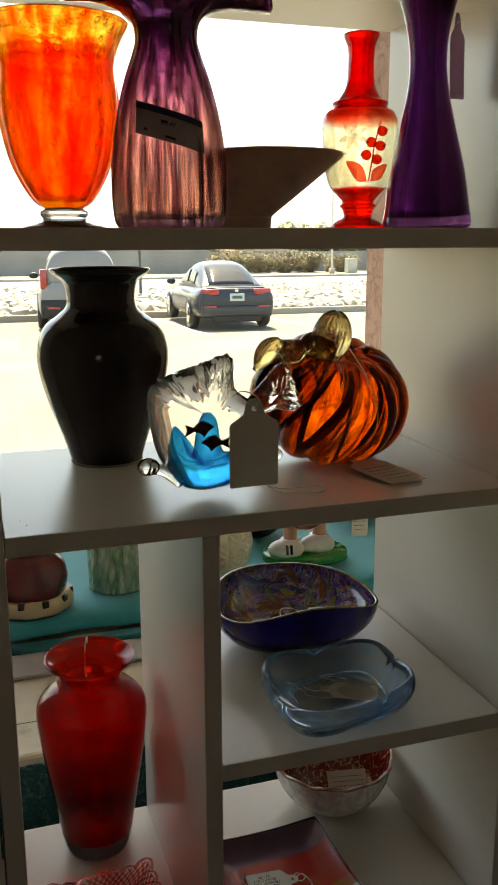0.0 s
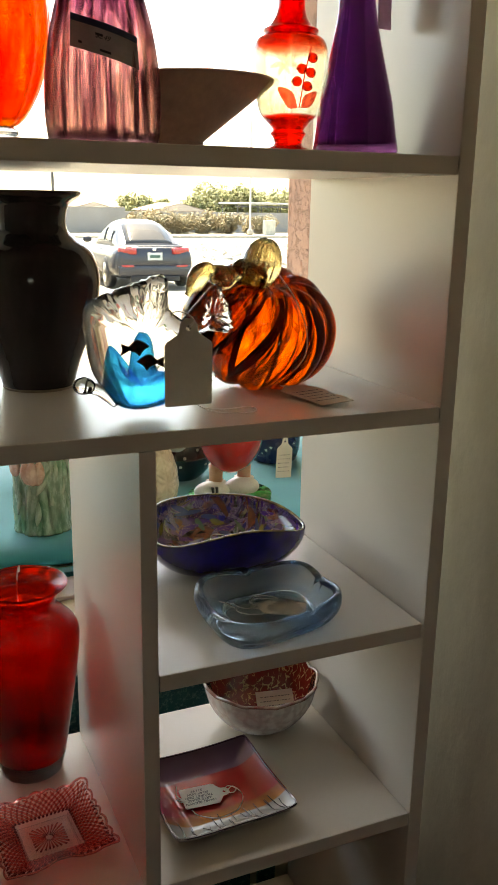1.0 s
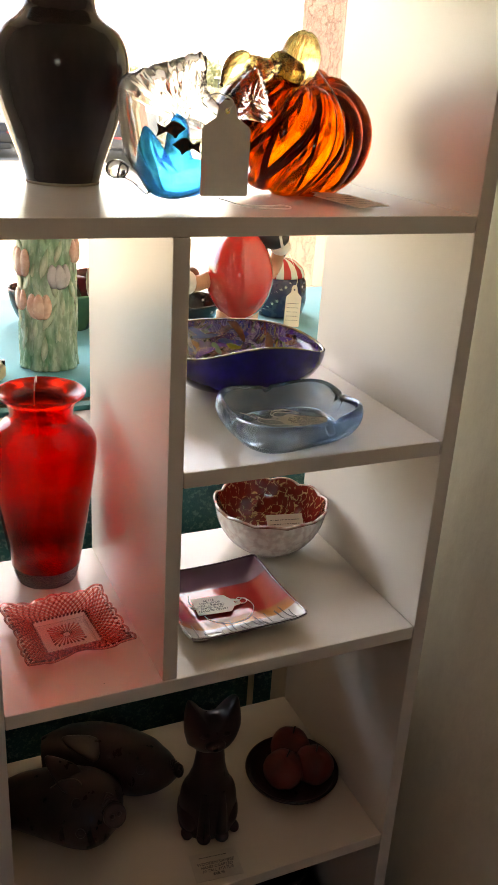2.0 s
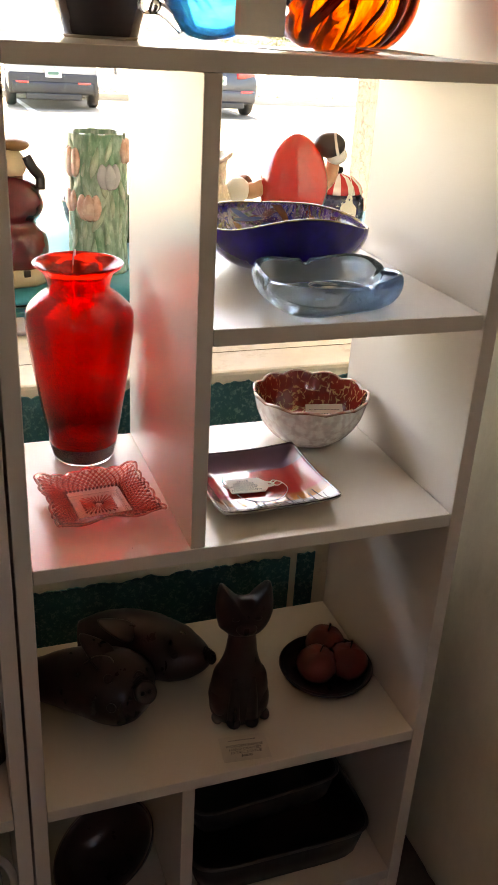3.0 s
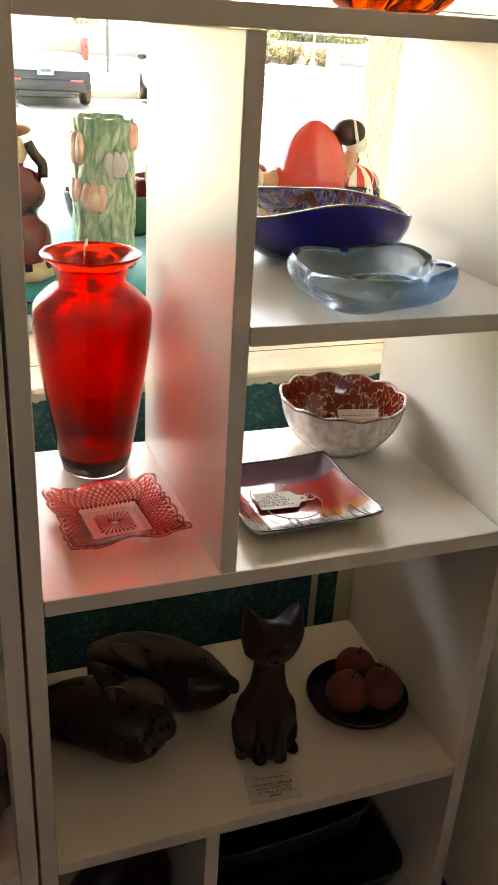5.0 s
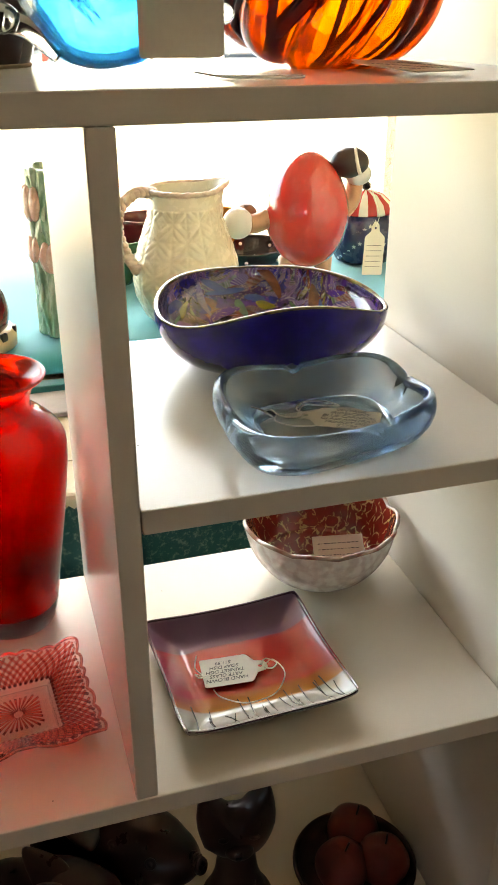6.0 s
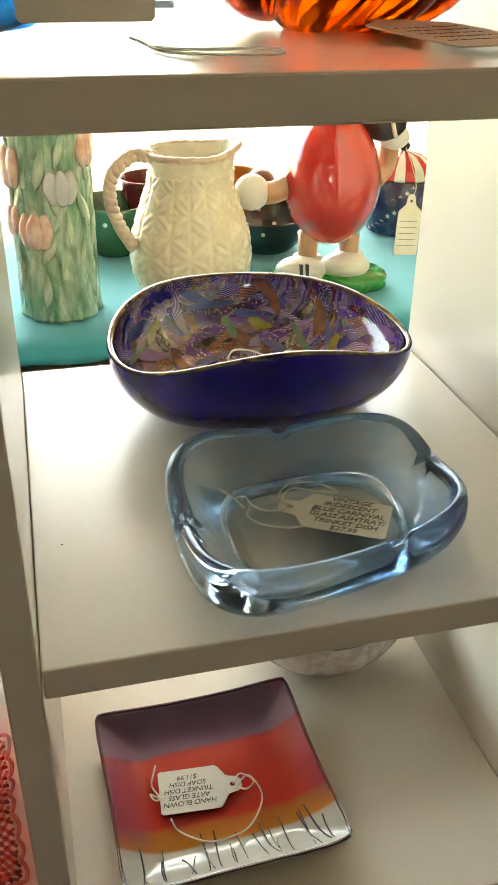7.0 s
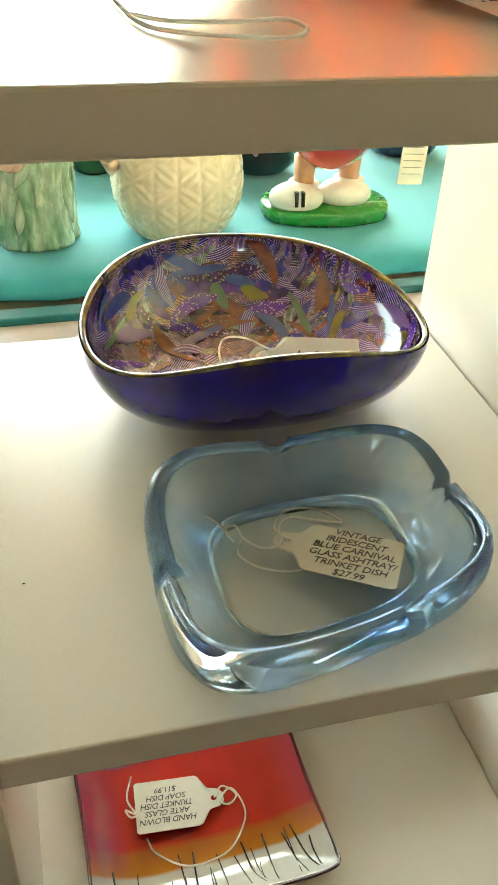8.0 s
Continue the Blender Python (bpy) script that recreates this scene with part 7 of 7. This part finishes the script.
def bush(m, sx, sy, sz, n, seed, label, col=(0.10, 0.115, 0.045), leaf=0.14, name="bush", category="bush"):
    rnd = random.Random(seed)
    t = thing(name, label, category, m)
    V, F = [], []
    cl = [(rnd.uniform(-0.8, 0.8), rnd.uniform(-0.8, 0.8), rnd.uniform(0.2, 0.8), rnd.uniform(0.22, 0.5)) for _ in range(26)]
    for k in range(n):
        cx, cy, cz, cr = rnd.choice(cl)
        d = Vector((rnd.gauss(0, 1), rnd.gauss(0, 1), rnd.gauss(0, 1))).normalized() * cr * rnd.uniform(0.6, 1.0)
        c = Vector(((cx + d.x) * sx, (cy + d.y) * sy, max(0.02, (cz + d.z * 0.9)) * sz))
        u = Vector((rnd.gauss(0, 1), rnd.gauss(0, 1), rnd.gauss(0, 1))).normalized()
        w = u.orthogonal().normalized()
        s = leaf * rnd.uniform(0.6, 1.3)
        b = len(V)
        V += [tuple(c - u * s), tuple(c + w * s * 0.45), tuple(c + u * s), tuple(c - w * s * 0.45 + Vector((0, 0, 0.01)))]
        F.append((b, b + 1, b + 2, b + 3))
    me = bpy.data.meshes.new("crown")
    me.from_pydata(V, [], F)
    me.materials.append(surface("leaves", col, 0.7, vary=0.2, big=1, fine=6, bump=0, island=0.5, color2=(col[0] * 1.5, col[1] * 1.2, col[2])))
    o = new("crown", me)
    o.parent = t
    bark = surface("bark", (0.14, 0.10, 0.07), 0.9, vary=0.2, big=4, bump=0.3)
    for k in range(4):
        a = k * 1.7 + seed
        part("limb", tube([(0.05 * math.cos(a), 0.05 * math.sin(a), 0), (0.25 * sx * math.cos(a), 0.25 * sy * math.sin(a), 0.3 * sz), (0.5 * sx * math.cos(a), 0.5 * sy * math.sin(a), 0.65 * sz)], lambda u: 0.05 * sz * (1 - 0.8 * u) * 0.6 + 0.01, 7), bark, t)
    return t


for k, (bx, s) in enumerate([(21.6, 1.0), (23.6, 1.1), (25.6, 0.95), (27.6, 1.05), (29.6, 0.9), (32.5, 0.9)]):
    bush(pose(bx, 72, G(72)), 1.6 * s, 1.1, 1.75 * s, 2400, 30 + k, "dry olive-green desert bush before a block wall", (0.27, 0.23, 0.12))
for k, (bx, by, s, hgt) in enumerate([(36.0, 118, 3.0, 3.3), (44.0, 118, 3.4, 4.2), (47.5, 120, 3.6, 4.8), (51.5, 118, 3.6, 4.6), (57, 119, 3.5, 4.4), (20, 122, 3.0, 3.4)]):
    tr = bush(pose(bx, by, G(by) + 0.5), s, s * 0.8, hgt, 4200, 60 + k, "distant green tree with an uneven crown", (0.24, 0.27, 0.11), 0.34, "tree", "tree")
    part("trunk", tube([(0, 0, -0.6), (0.05, 0, 0.8), (0.0, 0.1, hgt * 0.45)], lambda u: 0.24 - 0.14 * u, 9), surface("trunk_bark", (0.13, 0.09, 0.06), 0.9), tr)

block = surface("grey_block_wall", (0.36, 0.34, 0.31), 0.9, vary=0.1, big=0.5, fine=9, bump=0.3)
bw = thing("boundary_wall", "long grey block wall across the road", "wall", pose(0, 76, G(76)), kind="structure")
part("wall", box(-90, 21.5, 0, 0.2, 0, 2.1, 0.01), block, bw, smooth=False)
part("wall", box(21.55, 190, 0.5, 0.7, 0, 1.8, 0.01), block, bw, smooth=False)
part("coping", box(-90, 21.5, -0.03, 0.23, 2.102, 2.18, 0.01), concrete, bw, smooth=False)


def house(m, w, d, h, roofh, label, seed):
    t = thing("house", label, "house", m, group="houses beyond the wall")
    wl = surface("house_stucco", (0.60, 0.50, 0.40), 0.9, vary=0.06, big=0.5, fine=6, bump=0.1)
    rf = surface("roof_tiles", (0.36, 0.26, 0.20), 0.9, vary=0.2, big=0.8, fine=8, bump=0.3, stretch=(1, 4, 1))
    part("wall", box(-w, w, -d, d, 0, h), wl, t, smooth=False)
    bm = bmesh.new()
    rings = [[(-w - 0.4, y, h - 0.05), (w + 0.4, y, h - 0.05), (w + 0.4, y, h + 0.05), (0.0, y, h + roofh), (-w - 0.4, y, h + 0.05)] for y in (-d - 0.4, d + 0.4)]
    part("roof", ring_mesh(rings), rf, t, smooth=False)
    gable = [[(-w, y, h), (w, y, h), (0, y, h + roofh * 0.93)] for y in (-d - 0.41, -d - 0.36)]
    part("gable", ring_mesh(gable), wl, t, smooth=False)
    for k in range(3):
        wn_ = part("window", box(-0.55, 0.55, -0.06, 0.05, 0, 1.1, 0.01), surface("far_window", (0.05, 0.06, 0.07), 0.1, bump=0), t, smooth=False)
        wn_.matrix_basis = pose(-w * 0.62 + w * 0.62 * k, -d, h * 0.42)
        part("frame", box(-0.65, 0.65, -0.03, 0.02, -0.1, 1.2, 0.01), surface("far_frame", (0.7, 0.68, 0.62), 0.6, bump=0), wn_, smooth=False)
    return t


house(pose(36.2, 108, G(108)), 3.3, 4, 2.05, 0.95, "low tan house with a shallow gabled roof", 1)
house(pose(26.5, 112, G(112)), 3.0, 4, 2.1, 0.95, "tan single-storey house behind the block wall", 2)
house(pose(8.0, 110, G(110)), 5, 4, 2.1, 0.9, "pale single-storey house behind the block wall", 3)
house(pose(-8, 108, G(108)), 5, 4, 2.1, 0.9, "pale low house at the end of the block wall", 4)


def carport():
    t = thing("carport", "long flat steel carport on thin posts", "carport", pose(45.5, 92, G(92)))
    part("roof", box(-8, 10, -2.5, 2.5, 2.75, 2.95, 0.02), surface("carport_roof", (0.55, 0.52, 0.46), 0.6), t, smooth=False)
    for k in range(8):
        for y in (-2.2, 2.2):
            part("post", box(-7.6 + 2.4 * k - 0.05, -7.6 + 2.4 * k + 0.05, y - 0.05, y + 0.05, 0, 2.748), steel_pole, t, smooth=False)
    part("beam", box(-8, 10, -2.45, -2.35, 2.45, 2.6), steel_pole, t, smooth=False)
    return t


carport()
lamp = thing("light_pole", "tall pale steel light pole beside the road", "light pole", pose(26.4, 60, G(60) + 0.15))
part("pole", tube([(0, 0, 0), (0, 0, 3), (0, 0, 9)], lambda u: 0.085 - 0.03 * u, 10), surface("pale_steel", (0.55, 0.53, 0.48), 0.5), lamp)
part("base", lathe([(0.02, 0), (0.22, 0), (0.22, 0.35), (0.12, 0.42), (0.02, 0.42)], 20), concrete, lamp)
post = thing("sign_post", "thin dark steel post beside the parking bays", "post", pose(6.1, 30, G(30) + 0.08))
part("pole", tube([(0, 0, 0), (0, 0, 2), (0, 0, 6)], 0.05, 10), steel_pole, post)
part("foot", lathe([(0.01, 0), (0.14, 0), (0.14, 0.03), (0.06, 0.05), (0.01, 0.05)], 16), steel_pole, post)
single("utility_box", box(-0.4, 0.4, -0.3, 0.3, 0, 1.1, 0.03), surface("utility_green", (0.42, 0.42, 0.36), 0.6), pose(28.4, 61, G(61) + 0.15), "pale utility box standing on the far pavement", "utility box", smooth=False)
